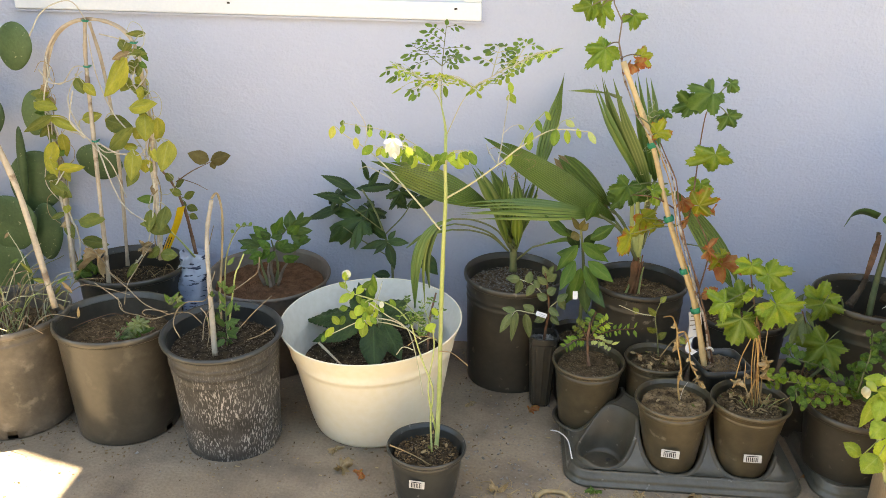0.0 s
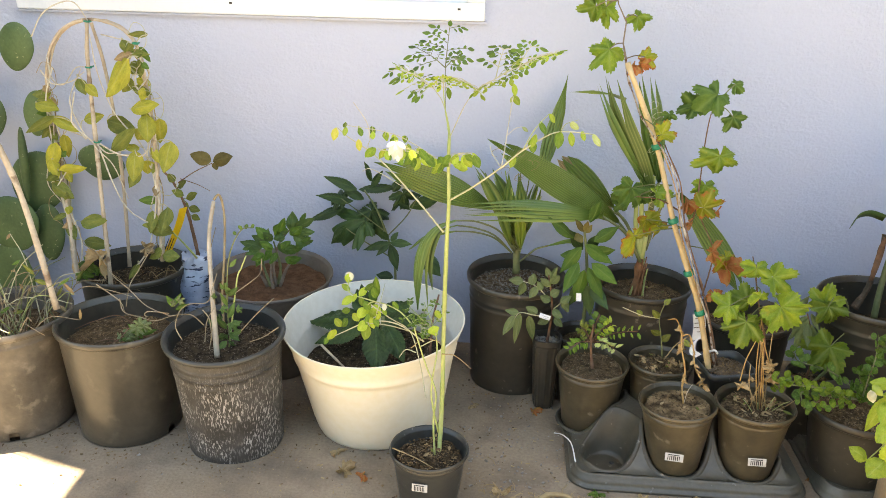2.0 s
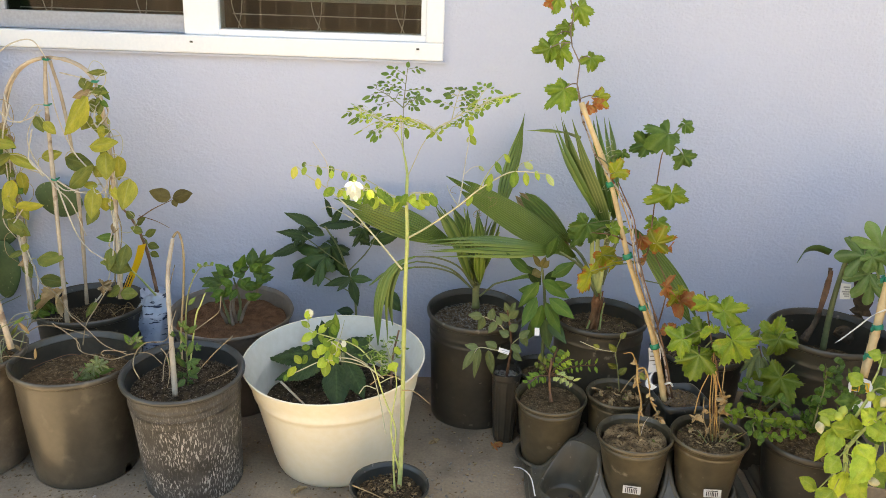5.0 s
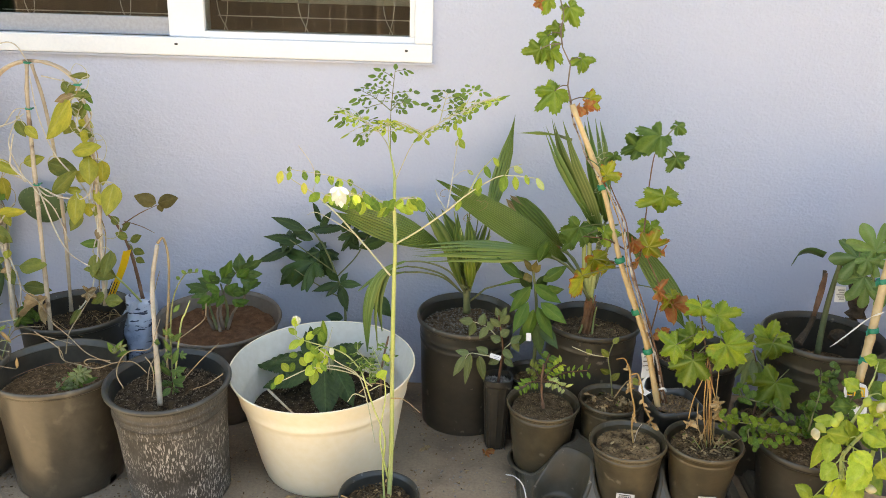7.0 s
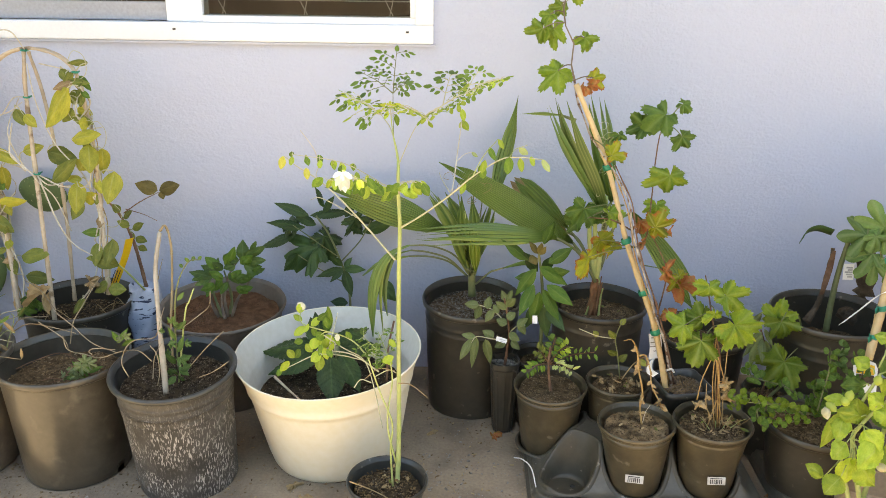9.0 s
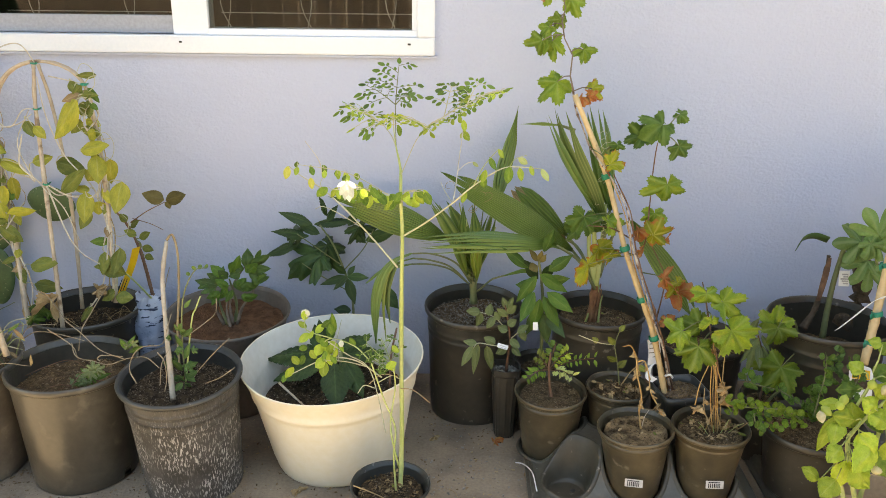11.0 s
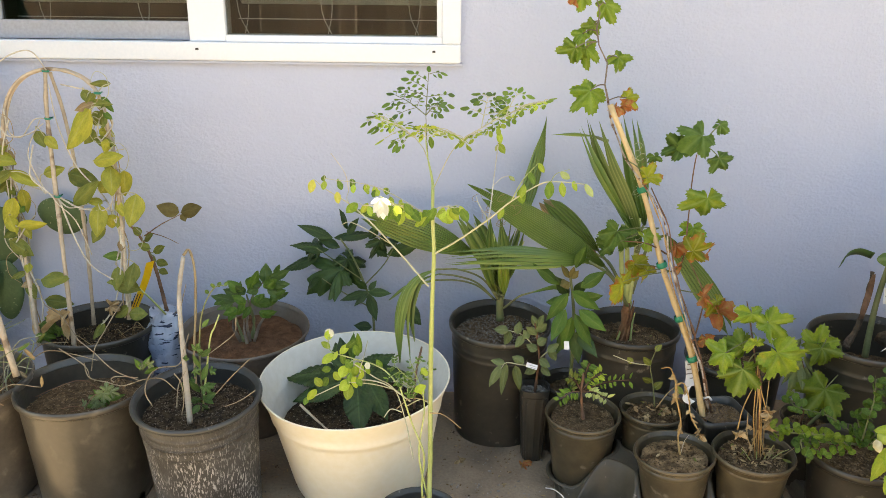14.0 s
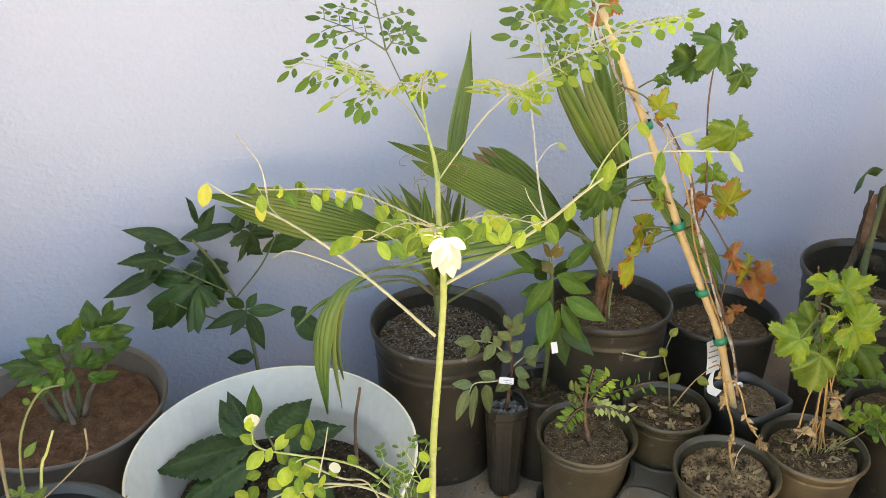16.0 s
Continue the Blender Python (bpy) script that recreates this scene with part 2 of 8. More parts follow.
for q in list(BAG.node_tree.nodes):
    if q.bl_idname == "ShaderNodeTexNoise" and abs(q.inputs["Scale"].default_value - 95) < 0.1:
        bag_map = BAG.node_tree.nodes.new("ShaderNodeMapping")
        bag_map.inputs["Scale"].default_value = (0.35, 0.35, 1.1)
        BAG.node_tree.links.new(BAG.node_tree.nodes["Texture Coordinate"].outputs["Object"], bag_map.inputs[0])
        BAG.node_tree.links.new(bag_map.outputs[0], q.inputs["Vector"])
CARD = mat("brown_cardboard", (0.36, 0.26, 0.16), (0.46, 0.34, 0.22), scale=6, rough=0.85, bump=0.1)
# dimness of the room is put into this dark wall colour
DARKROOM = mat("room_dimness_colour", (0.08, 0.07, 0.06), (0.12, 0.10, 0.08), scale=2, rough=0.9, bump=0)
FENCEWOOD = mat("brown_fence_wood", (0.17, 0.125, 0.09), (0.30, 0.225, 0.16), scale=6, rough=0.8, bump=0.3, vary=0.3)
ROOFING = mat("painted_eave_wood", (0.42, 0.38, 0.33), (0.50, 0.46, 0.40), scale=4, rough=0.8, bump=0.1)
CACTUS = mat("cactus_skin", (0.055, 0.100, 0.035), (0.09, 0.145, 0.05), scale=10, rough=0.55, bump=0.15, spots=(85.0, 0.66, (0.34, 0.36, 0.20)), vary=0.2)

L_YEL = leafmat("yellowing_leaf", (0.33, 0.35, 0.05), (0.53, 0.49, 0.07), (0.50, 0.50, 0.18), edge=(0.20, 0.26, 0.05))
L_OLIVE = leafmat("olive_leaf", (0.150, 0.190, 0.038), (0.280, 0.290, 0.060), (0.28, 0.32, 0.12), edge=(0.20, 0.15, 0.05))
L_BRONZE = leafmat("bronze_leaf", (0.15, 0.12, 0.035), (0.22, 0.18, 0.055), (0.2, 0.17, 0.08))
L_DARK = leafmat("dark_green_leaf", (0.026, 0.064, 0.014), (0.056, 0.104, 0.024), (0.09, 0.16, 0.05), translucent=0.22, rough=0.40, spec=0.42)
L_MID = leafmat("mid_green_leaf", (0.080, 0.160, 0.026), (0.145, 0.240, 0.042), (0.22, 0.32, 0.10), translucent=0.38)
L_GRAPE = leafmat("grape_leaf", (0.150, 0.245, 0.025), (0.265, 0.355, 0.040), (0.32, 0.41, 0.13), edge=(0.34, 0.36, 0.045), cut=0.62, translucent=0.44)
L_TURN = leafmat("turning_grape_leaf", (0.26, 0.30, 0.02), (0.42, 0.40, 0.03), (0.45, 0.44, 0.12), edge=(0.36, 0.30, 0.03), cut=0.60, margin=(0.44, 0.15, 0.035), translucent=0.42)
L_RED = leafmat("dry_red_leaf", (0.42, 0.12, 0.035), (0.52, 0.24, 0.08), (0.40, 0.25, 0.10), edge=(0.38, 0.33, 0.06), cut=0.58)
L_DRY = leafmat("dry_tan_leaf", (0.32, 0.22, 0.11), (0.46, 0.34, 0.18), (0.5, 0.38, 0.22), translucent=0.2, rough=0.8)
L_LIME = leafmat("lime_leaflet", (0.34, 0.47, 0.050), (0.48, 0.58, 0.085), (0.5, 0.56, 0.16), translucent=0.40)
# near-white skin: the glare of full sun is put into the leaf colour
L_PALE = leafmat("sun_white_leaflet", (0.70, 0.72, 0.58), (0.78, 0.79, 0.66), (0.7, 0.7, 0.5), translucent=0.3)
L_PALEST = leafmat("pale_lime_leaflet", (0.46, 0.54, 0.16), (0.56, 0.60, 0.25), (0.6, 0.6, 0.3), translucent=0.3)
L_GOLD = leafmat("golden_leaflet", (0.50, 0.50, 0.08), (0.60, 0.60, 0.14), (0.64, 0.62, 0.2), translucent=0.4)
L_MOR = leafmat("moringa_leaflet", (0.13, 0.24, 0.030), (0.24, 0.36, 0.05), (0.36, 0.44, 0.12), translucent=0.45)
L_FINE = leafmat("fine_green_leaflet", (0.115, 0.205, 0.036), (0.195, 0.300, 0.058), (0.28, 0.36, 0.11), translucent=0.42)
L_PALM = leafmat("palm_leaf", (0.098, 0.165, 0.032), (0.158, 0.238, 0.048), (0.31, 0.38, 0.12), translucent=0.28, rough=0.36, edge=(0.19, 0.22, 0.045), cut=0.62, spec=0.5)
L_PALMB = leafmat("bright_palm_leaf", (0.20, 0.28, 0.040), (0.30, 0.38, 0.075), (0.46, 0.48, 0.16), translucent=0.35, rough=0.4)
L_VINE = leafmat("vine_leaf", (0.078, 0.150, 0.038), (0.135, 0.210, 0.052), (0.18, 0.27, 0.11), translucent=0.36)
L_MANGO = leafmat("mango_leaf", (0.075, 0.160, 0.024), (0.135, 0.235, 0.038), (0.23, 0.32, 0.10), translucent=0.38)
L_GREY = leafmat("grey_green_leaf", (0.144, 0.190, 0.072), (0.228, 0.270, 0.108), (0.28, 0.34, 0.2))
L_FIG = leafmat("fig_leaf", (0.135, 0.225, 0.060), (0.19, 0.30, 0.085), (0.28, 0.36, 0.16))


# ---- building helpers ----
def finish(bm, name, material, smooth=True):
    me = bpy.data.meshes.new(name)
    bm.normal_update()
    bm.to_mesh(me)
    bm.free()
    for m in material if isinstance(material, (list, tuple)) else [material]:
        me.materials.append(m)
    if smooth:
        me.polygons.foreach_set("use_smooth", [True] * len(me.polygons))
    return me


def thing(name, at, label, category, group="", kind=""):
    ob = new(name)
    ob.location = at
    ob.empty_display_size = 0.05
    return tagged(ob, label, category, group, kind)


def part(name, data, material, parent, label="", smooth=True, matrix=None, kind=""):
    """One mesh under a thing or a part. The geometry is given in world metres; matrix: a pose in world metres for shared meshes."""
    me = finish(data, name, material, smooth) if isinstance(data, bmesh.types.BMesh) else data
    ob = new(name, me)
    base = matrix if matrix is not None else Matrix.Identity(4)
    ob.parent = parent
    ob.matrix_basis = Matrix.Translation(-off_of(parent)) @ base
    return tagged(ob, label, kind=kind)


def off_of(ob):
    """World place of a thing or of a part that hangs unturned under it."""
    p = Vector(ob.matrix_basis.translation)
    while ob.parent:
        ob = ob.parent
        p = p + Vector(ob.matrix_basis.translation)
    return p


def spline(pts, steps=6):
    """A smooth line through points."""
    p = [Vector(q) for q in pts]
    if len(p) < 3:
        return p
    p = [p[0] * 2 - p[1]] + p + [p[-1] * 2 - p[-2]]
    out = []
    for i in range(1, len(p) - 2):
        for k in range(steps):
            t = k / steps
            a, b, c, d = p[i - 1:i + 3]
            out.append(0.5 * ((2 * b) + (c - a) * t + (2 * a - 5 * b + 4 * c - d) * t * t + (3 * b - a - 3 * c + d) * t ** 3))
    out.append(p[-2])
    return out


def tube_into(bm, pts, r0, r1, sides=8, steps=6, knots=0.0, wob=0.0):
    line = spline(pts, steps)
    n = len(line)
    rings = []
    up = Vector((0.3, 0.2, 1)).normalized()
    for i, c in enumerate(line):
        d = (line[min(i + 1, n - 1)] - line[max(i - 1, 0)]).normalized()
        s = d.cross(up)
        s = s.normalized() if s.length > 1e-3 else d.cross(Vector((1, 0, 0))).normalized()
        u = s.cross(d)
        r = r0 + (r1 - r0) * i / max(n - 1, 1)
        if knots and i % 4 == 0:
            r *= 1 + knots
        if wob:
            r *= 1 + wob * noise.noise(c * 60)
        rings.append([bm.verts.new(c + s * (r * math.cos(2 * math.pi * k / sides)) + u * (r * math.sin(2 * math.pi * k / sides))) for k in range(sides)])
    for a, b in zip(rings, rings[1:]):
        for k in range(sides):
            bm.faces.new((a[k], a[(k + 1) % sides], b[(k + 1) % sides], b[k]))
    bm.faces.new(rings[0][::-1])
    bm.faces.new(rings[-1])


def tube(pts, r0, r1=None, sides=8, steps=6, knots=0.0, wob=0.0):
    bm = bmesh.new()
    tube_into(bm, pts, r0, r0 if r1 is None else r1, sides, steps, knots, wob)
    return bm


def box_into(bm, x0, y0, z0, x1, y1, z1, m=None):
    v = [bm.verts.new((x, y, z)) for x in (x0, x1) for y in (y0, y1) for z in (z0, z1)]
    if m is not None:
        for q in v:
            q.co = m @ q.co
    for f in ((0, 1, 3, 2), (4, 6, 7, 5), (0, 4, 5, 1), (2, 3, 7, 6), (0, 2, 6, 4), (1, 5, 7, 3)):
        bm.faces.new([v[i] for i in f])


def box(x0, y0, z0, x1, y1, z1, bevel=0.0, m=None, segs=2):
    bm = bmesh.new()
    box_into(bm, x0, y0, z0, x1, y1, z1, m)
    bmesh.ops.recalc_face_normals(bm, faces=bm.faces)
    if bevel:
        bmesh.ops.bevel(bm, geom=bm.edges[:], offset=bevel, segments=segs, affect="EDGES", profile=0.5)
    return bm


def lathe_into(bm, prof, m, segs=64, warp=0.0, seed=0, skip=None, close=False):
    """Turn a profile of (radius, height) round the axis of the pose m."""
    rows = []
    for r, z in prof:
        row = []
        for k in range(segs):
            a = 2 * math.pi * k / segs
            w = 1 + warp * noise.noise((math.cos(a) * 1.3 + seed, math.sin(a) * 1.3, z * 3))
            row.append(bm.verts.new(m @ Vector((r * w * math.cos(a), r * w * math.sin(a), z))))
        rows.append(row)
    for i, (a, b) in enumerate(zip(rows, rows[1:])):
        for k in range(segs):
            if skip and skip(i, k):
                continue
            bm.faces.new((a[k], a[(k + 1) % segs], b[(k + 1) % segs], b[k]))
    if close:
        bm.faces.new(rows[-1])
    return rows


def lathe_disc(c, r, n=20):
    bm = bmesh.new()
    lathe_into(bm, [(0.0005, 0.0), (r, 0.0), (r, -0.001)], pose(*c), n)
    return bm


def stand(x, y, z=0.0, lean=0.0, toward=0.0, turn=0.0):
    """The pose of a pot: lean tips its top to the right, toward tips it to the front."""
    return pose(x, y, z, toward, lean, 0) @ pose(0, 0, 0, 0, 0, turn)


def make_pot(parent, m, R, h, taper, material, lip=0.008, lip_h=0.018, bands=(), soil=0.045, inner=None, holes=(), seed=0, flare=0.0, lip_label=""):
    """A plastic pot with a wall, a turned rim, raised bands and holes at its foot."""
    rb = R * taper
    wall = 0.003
    zs = [0.0, 0.004, 0.026, 0.05] + [h * k for k in (0.3, 0.45, 0.6, 0.7, 0.8, 0.88)]
    prof = [(rb * 0.6, 0.004), (rb * 0.975, 0.0)]
    for z in zs[1:]:
        k = z / h
        prof.append((rb + (R - lip - rb) * k + flare * R * max(0, k - 0.75) * 4 * 0.25, z))
    for z, d in bands:
        k = z
        r = rb + (R - lip - rb) * k
        prof += [(r, h * z - 0.004), (r + d, h * z - 0.001), (r + d, h * z + 0.004), (r, h * z + 0.007)]
    prof[2:] = sorted(prof[2:], key=lambda q: q[1])
    top = h - lip_h
    prof = [q for q in prof if q[1] < top - 0.001] + [(R - lip, top)]
    bm = bmesh.new()
    segs = 72
    lathe_into(bm, prof, m, segs, 0.012, seed, skip=(lambda i, k: i == 2 and k in holes) if holes else None)
    pot = part("pot", bm, material, parent)
    bi = bmesh.new()
    lathe_into(bi, [(R - lip - wall, top), (rb + (R - lip - rb) * 0.55 - wall, h * 0.55), (rb - wall, 0.012), (0.001, 0.012)], m, segs, 0.012, seed)
    part("inner_wall", bi, inner or material, pot)
    br = bmesh.new()
    lathe_into(br, [(R - lip - wall, top + 0.002), (R - lip * 0.8, h - 0.004), (R - lip * 0.5, h), (R - 0.002, h - 0.002), (R, h - 0.006), (R - 0.001, top + 0.003), (R - 0.004, top), (R - lip, top)], m, segs, 0.012, seed)
    part("rim", br, material, pot, lip_label)
    return pot


def make_soil(parent, m, R, h, taper, level, material=None, chips=110, chipmat=None, seed=0, size=0.004, lip=0.012):
    """Uneven soil inside a pot, with loose chips on it."""
    rnd = random.Random(seed)
    rb = R * taper
    r = rb + (R - lip - rb) * (level / h) - 0.002
    bm = bmesh.new()
    rows, rings, segs = [], 12, 40
    for i in range(rings + 1):
        q = r * i / rings
        rows.append([bm.verts.new(m @ Vector((q * math.cos(6.28319 * k / segs), q * math.sin(6.28319 * k / segs),
                    level + 0.008 * noise.noise((q * math.cos(6.28319 * k / segs) * 22 + seed, q * math.sin(6.28319 * k / segs) * 22, seed)) + 0.004 * noise.noise((q * math.cos(6.28319 * k / segs) * 90, q * math.sin(6.28319 * k / segs) * 90, seed)))))
                     for k in range(segs)])
    for a, b in zip(rows, rows[1:]):
        for k in range(segs):
            bm.faces.new((a[k], b[k], b[(k + 1) % segs], a[(k + 1) % segs]))
    bmesh.ops.remove_doubles(bm, verts=bm.verts[:], dist=1e-5)
    part("soil", bm, material or SOIL, parent, kind="stuff")
    if chips:
        bc = bmesh.new()
        for _ in range(chips):
            a, q = rnd.uniform(0, 6.283), r * 0.96 * math.sqrt(rnd.random())
            s = size * rnd.uniform(0.4, 1.3)
            c = m @ pose(q * math.cos(a), q * math.sin(a), level + 0.005, rnd.uniform(-35, 35), rnd.uniform(-35, 35), rnd.uniform(0, 360))
            box_into(bc, -s, -s * rnd.uniform(0.3, 0.6), -s * 0.25, s, s * 0.4, s * 0.25, c)
        part("mulch", bc, chipmat or CHIP, parent, smooth=False, kind="stuff")


# ---- leaf meshes: base at the origin, tip at y = 1, lying in the x y plane ----
def blade(name, shape, n=9, fold=0.18, curl=0.15, wave=0.03, seed=0, ribs=0, ribdepth=0.02, cols=6, teeth=0.0, fray=2.0, veins=0.0):
    rnd = random.Random(seed)
    bm = bmesh.new()
    uvl = bm.loops.layers.uv.new("UVMap")
    rows, uvs = [], {}
    for i in range(n + 1):
        t = i / n
        w = shape(t) * 0.5
        row = []
        for j in range(-cols, cols + 1):
            s = j / cols
            x = w * s
            if teeth and abs(j) == cols:
                x *= 1 + teeth * (1 if i % 2 else -1)
            z = -fold * abs(x) + curl * (0.25 - (t - 0.5) ** 2) - curl * 0.25 + wave * noise.noise((s * 2 + seed * 3, t * 4, seed)) + (ribdepth * (abs(j) % 2) if ribs else 0) - veins * abs(math.sin(math.pi * (t * 10 - abs(s) * 1.5)))
            v = bm.verts.new((x, t, z))
            uvs[v] = (abs(s) if not ribs else (0.0 if j % 2 == 0 else 0.14), t)
            row.append(v)
        rows.append(row)
    for i, (a, b) in enumerate(zip(rows, rows[1:])):
        for j in range(2 * cols):
            if i > fray * n and j % 5 == (seed + 2) % 5:
                continue
            f = bm.faces.new((a[j], a[j + 1], b[j + 1], b[j]))
            for lp in f.loops:
                lp[uvl].uv = uvs[lp.vert]
    return bm


def palmate(name, lobes, depth=0.35, sharp=0.8, spread=1.35, tooth=0.07, teeth=9, back=0.35, wave=0.08, fold=0.12, seed=0, width=1.0, curl=0.0):
    """A lobed leaf that spreads round its stalk, folded along its midrib and drooping by its own amount."""
    bm = bmesh.new()
    uvl = bm.loops.layers.uv.new("UVMap")
    segs, rings = 96, 6
    half = math.pi * 0.93
    lim = [half * (-1 + 2 * k / segs) for k in range(segs + 1)]
    rnd = random.Random(seed)
    amp = {a: l * rnd.uniform(0.9, 1.1) for a, l in lobes}
    rows, uvs = [], {}
    crease, bend, twist = curl * rnd.uniform(-0.5, 0.75), curl * rnd.uniform(0.25, 1.3) + 1e-4, curl * rnd.uniform(-0.5, 0.5)
    for i in range(rings + 1):
        q = i / rings
        row = []
        for k, a in enumerate(lim):
            near = min(lobes, key=lambda lb: abs(a - lb[0]))
            others = sorted(abs(a - lb[0]) for lb in lobes)
            gap = others[0] / (others[0] + others[1] + 1e-6) * 2
            R = 0
            for la, ll in lobes:
                R = max(R, amp[la] * max(0.0, math.cos(min(abs(a - la) * spread, 1.5708))) ** sharp)
            R = max(R, back) * (1 - depth * gap ** 3)
            R *= 1 + tooth * (2 * abs(((k * teeth / 24.0) % 1) - 0.5) - 0.5)
            r = R * q
            z = wave * q * noise.noise((math.cos(a) * 1.7 + seed * 5, math.sin(a) * 1.7, q + seed)) * 1.6 - fold * q * q * (0.6 + 0.6 * gap) + fold * 0.5 * gap * q
            x, y = r * math.sin(a) * width, r * math.cos(a)
            z += crease * abs(x) + twist * x * y
            v = bm.verts.new((x, (math.sin(bend * y)) / bend + z * math.sin(bend * y), z * math.cos(bend * y) - (1 - math.cos(bend * y)) / bend))
            uvs[v] = (abs(a - near[0]) * (0.15 + q) * 0.9 + 0.001, q)
            row.append(v)
        rows.append(row)
    for i, (a, b) in enumerate(zip(rows, rows[1:])):
        for k in range(segs):
            f = bm.faces.new((a[k], b[k], b[k + 1], a[k + 1]))
            for lp in f.loops:
                lp[uvl].uv = uvs[lp.vert]
    return bm


SHAPES = {
    "ovate": lambda t: 0.02 + max(0.0, math.sin(math.pi * min(1, t ** 0.75))) ** 0.85,
    "lance": lambda t: 0.02 + max(0.0, math.sin(math.pi * t ** 0.8)) ** 1.1,
    "round": lambda t: 0.04 + max(0.0, math.sin(math.pi * t ** 1.05)) ** 0.55,
    "oval": lambda t: 0.03 + max(0.0, math.sin(math.pi * t ** 0.95)) ** 0.72,
}
GRAPE_L = ((0.0, 1.0), (0.95, 0.86), (-0.95, 0.86), (1.9, 0.62), (-1.9, 0.62))
FIG_L = ((0.0, 1.0), (0.85, 0.9), (-0.85, 0.9), (1.85, 0.62), (-1.85, 0.62))
DEEP_L = ((0.0, 1.0), (0.85, 0.85), (-0.85, 0.85), (1.75, 0.55), (-1.75, 0.55))
MESHES = {}


def leafmesh(kind, material, variant):
    """Shared leaf meshes: one for each kind, skin and variant."""
    key = (kind, material.name, variant)
    if key not in MESHES:
        s = variant + len(kind)
        if kind == "grape":
            bm = palmate(kind, GRAPE_L, depth=0.27, sharp=0.95, spread=1.40, tooth=0.17, teeth=9, seed=s, wave=0.26, fold=0.20, curl=0.9)
        elif kind == "fig":
            bm = palmate(kind, FIG_L, depth=0.50, sharp=0.45, spread=2.15, back=0.36, tooth=0.07, teeth=4, seed=s, wave=0.14, fold=0.18, curl=0.6)
        elif kind == "deep":
            bm = palmate(kind, DEEP_L, depth=0.40, sharp=1.25, spread=1.5, back=0.28, tooth=0.14, teeth=6, seed=s, wave=0.16, fold=0.28, curl=0.8)
        elif kind == "crumple":
            bm = palmate(kind, GRAPE_L, depth=0.45, tooth=0.18, teeth=7, seed=s, wave=0.6, fold=0.3, curl=1.6)
        elif kind == "serrate":
            bm = blade(kind, SHAPES["lance"], n=40, fold=0.22, curl=0.38, wave=0.06, seed=s, cols=6, teeth=0.05, veins=0.045)
        elif kind == "round":
            bm = blade(kind, SHAPES["round"], n=7, fold=0.10, curl=0.15, wave=0.05, seed=s, cols=3)
        elif kind == "toothed":
            bm = blade(kind, SHAPES["ovate"], n=18, fold=0.22, curl=0.40, wave=0.16, seed=s, cols=5, teeth=0.05)
        elif kind == "oval":
            bm = blade(kind, SHAPES["oval"], n=8, fold=0.16, curl=0.22, wave=0.06, seed=s, cols=3)
        elif kind == "lance":
            bm = blade(kind, SHAPES["lance"], n=9, fold=0.25, curl=0.30, wave=0.08, seed=s, cols=3)
        else:
            bm = blade(kind, SHAPES["ovate"], n=9, fold=0.20, curl=0.22, wave=0.09, seed=s, cols=4)
        MESHES[key] = finish(bm, "leaf", material)
    return MESHES[key]


def leaf(parent, kind, material, b, t, w, face=(0, -0.85, 0.5), variant=0, name="leaf"):
    """One leaf from its base b to its tip t, w wide, facing about the way given."""
    m = leaf_pose(b, t, w, face)
    return part(name, leafmesh(kind, material, variant), material, parent, matrix=m)


def leaf_pose(b, t, w, face):
    """The pose of a leaf mesh from its base b to its tip t."""
    b, t = Vector(b), Vector(t)
    y = t - b
    ln = y.length
    y.normalize()
    x = y.cross(Vector(face))
    x = x.normalized() if x.length > 1e-3 else y.cross(Vector((1, 0, 0))).normalized()
    m = Matrix((x, y, x.cross(y))).transposed().to_4x4()
    m.translation = b
    return m @ Matrix.Diagonal((w, ln, min(w, ln), 1))


def foliage(parent, rows):
    """Tiny leaflets joined into one mesh for each skin. Rows: kind, skin, base, tip, width, face, variant."""
    sets = {}
    for kind, skin, b, t, w, face, variant in rows:
        bm = sets.setdefault(skin.name, (bmesh.new(), skin))[0]
        n0 = len(bm.verts)
        bm.from_mesh(leafmesh(kind, skin, variant))
        bm.verts.ensure_lookup_table()
        m = leaf_pose(b, t, w, face)
        for v in bm.verts[n0:]:
            v.co = m @ v.co
    for bm, skin in sets.values():
        part("foliage", bm, skin, parent, kind="stuff")


def leaves(parent, kind, material, rows, face=(0, -0.85, 0.5), spread=0.35, seed=0, stem=None, stalk=None):
    """Leaves from rows of base, tip and width; with stem (a line of points) each one is joined to it by a stalk."""
    rnd = random.Random(seed)
    for i, (bx, by, bz, tx, ty, tz, w) in enumerate(rows):
        fc = (face[0] + rnd.uniform(-spread, spread), face[1], face[2] + rnd.uniform(-spread, spread))
        b, t = Vector((bx, by, bz)), Vector((tx, ty, tz))
        wide = w if kind not in ("grape", "fig", "deep", "crumple") else (t - b).length * w * rnd.uniform(0.9, 1.1)
        leaf(parent, kind, material, b, t, wide, fc, (i + seed) % 6)
        if stem:
            near = min((q for ln in (stem if isinstance(stem[0], list) else [stem]) for q in spline(ln, 5)), key=lambda q: (q - b).length)
            if 0.004 < (near - b).length < 0.16:
                mid = (near + b) / 2 + Vector((0, -0.004, 0.006))
                part("leaf_stalk", tube([near, mid, b], 0.0016, 0.0011, 5, 3), stalk or DARKSTEM, parent)


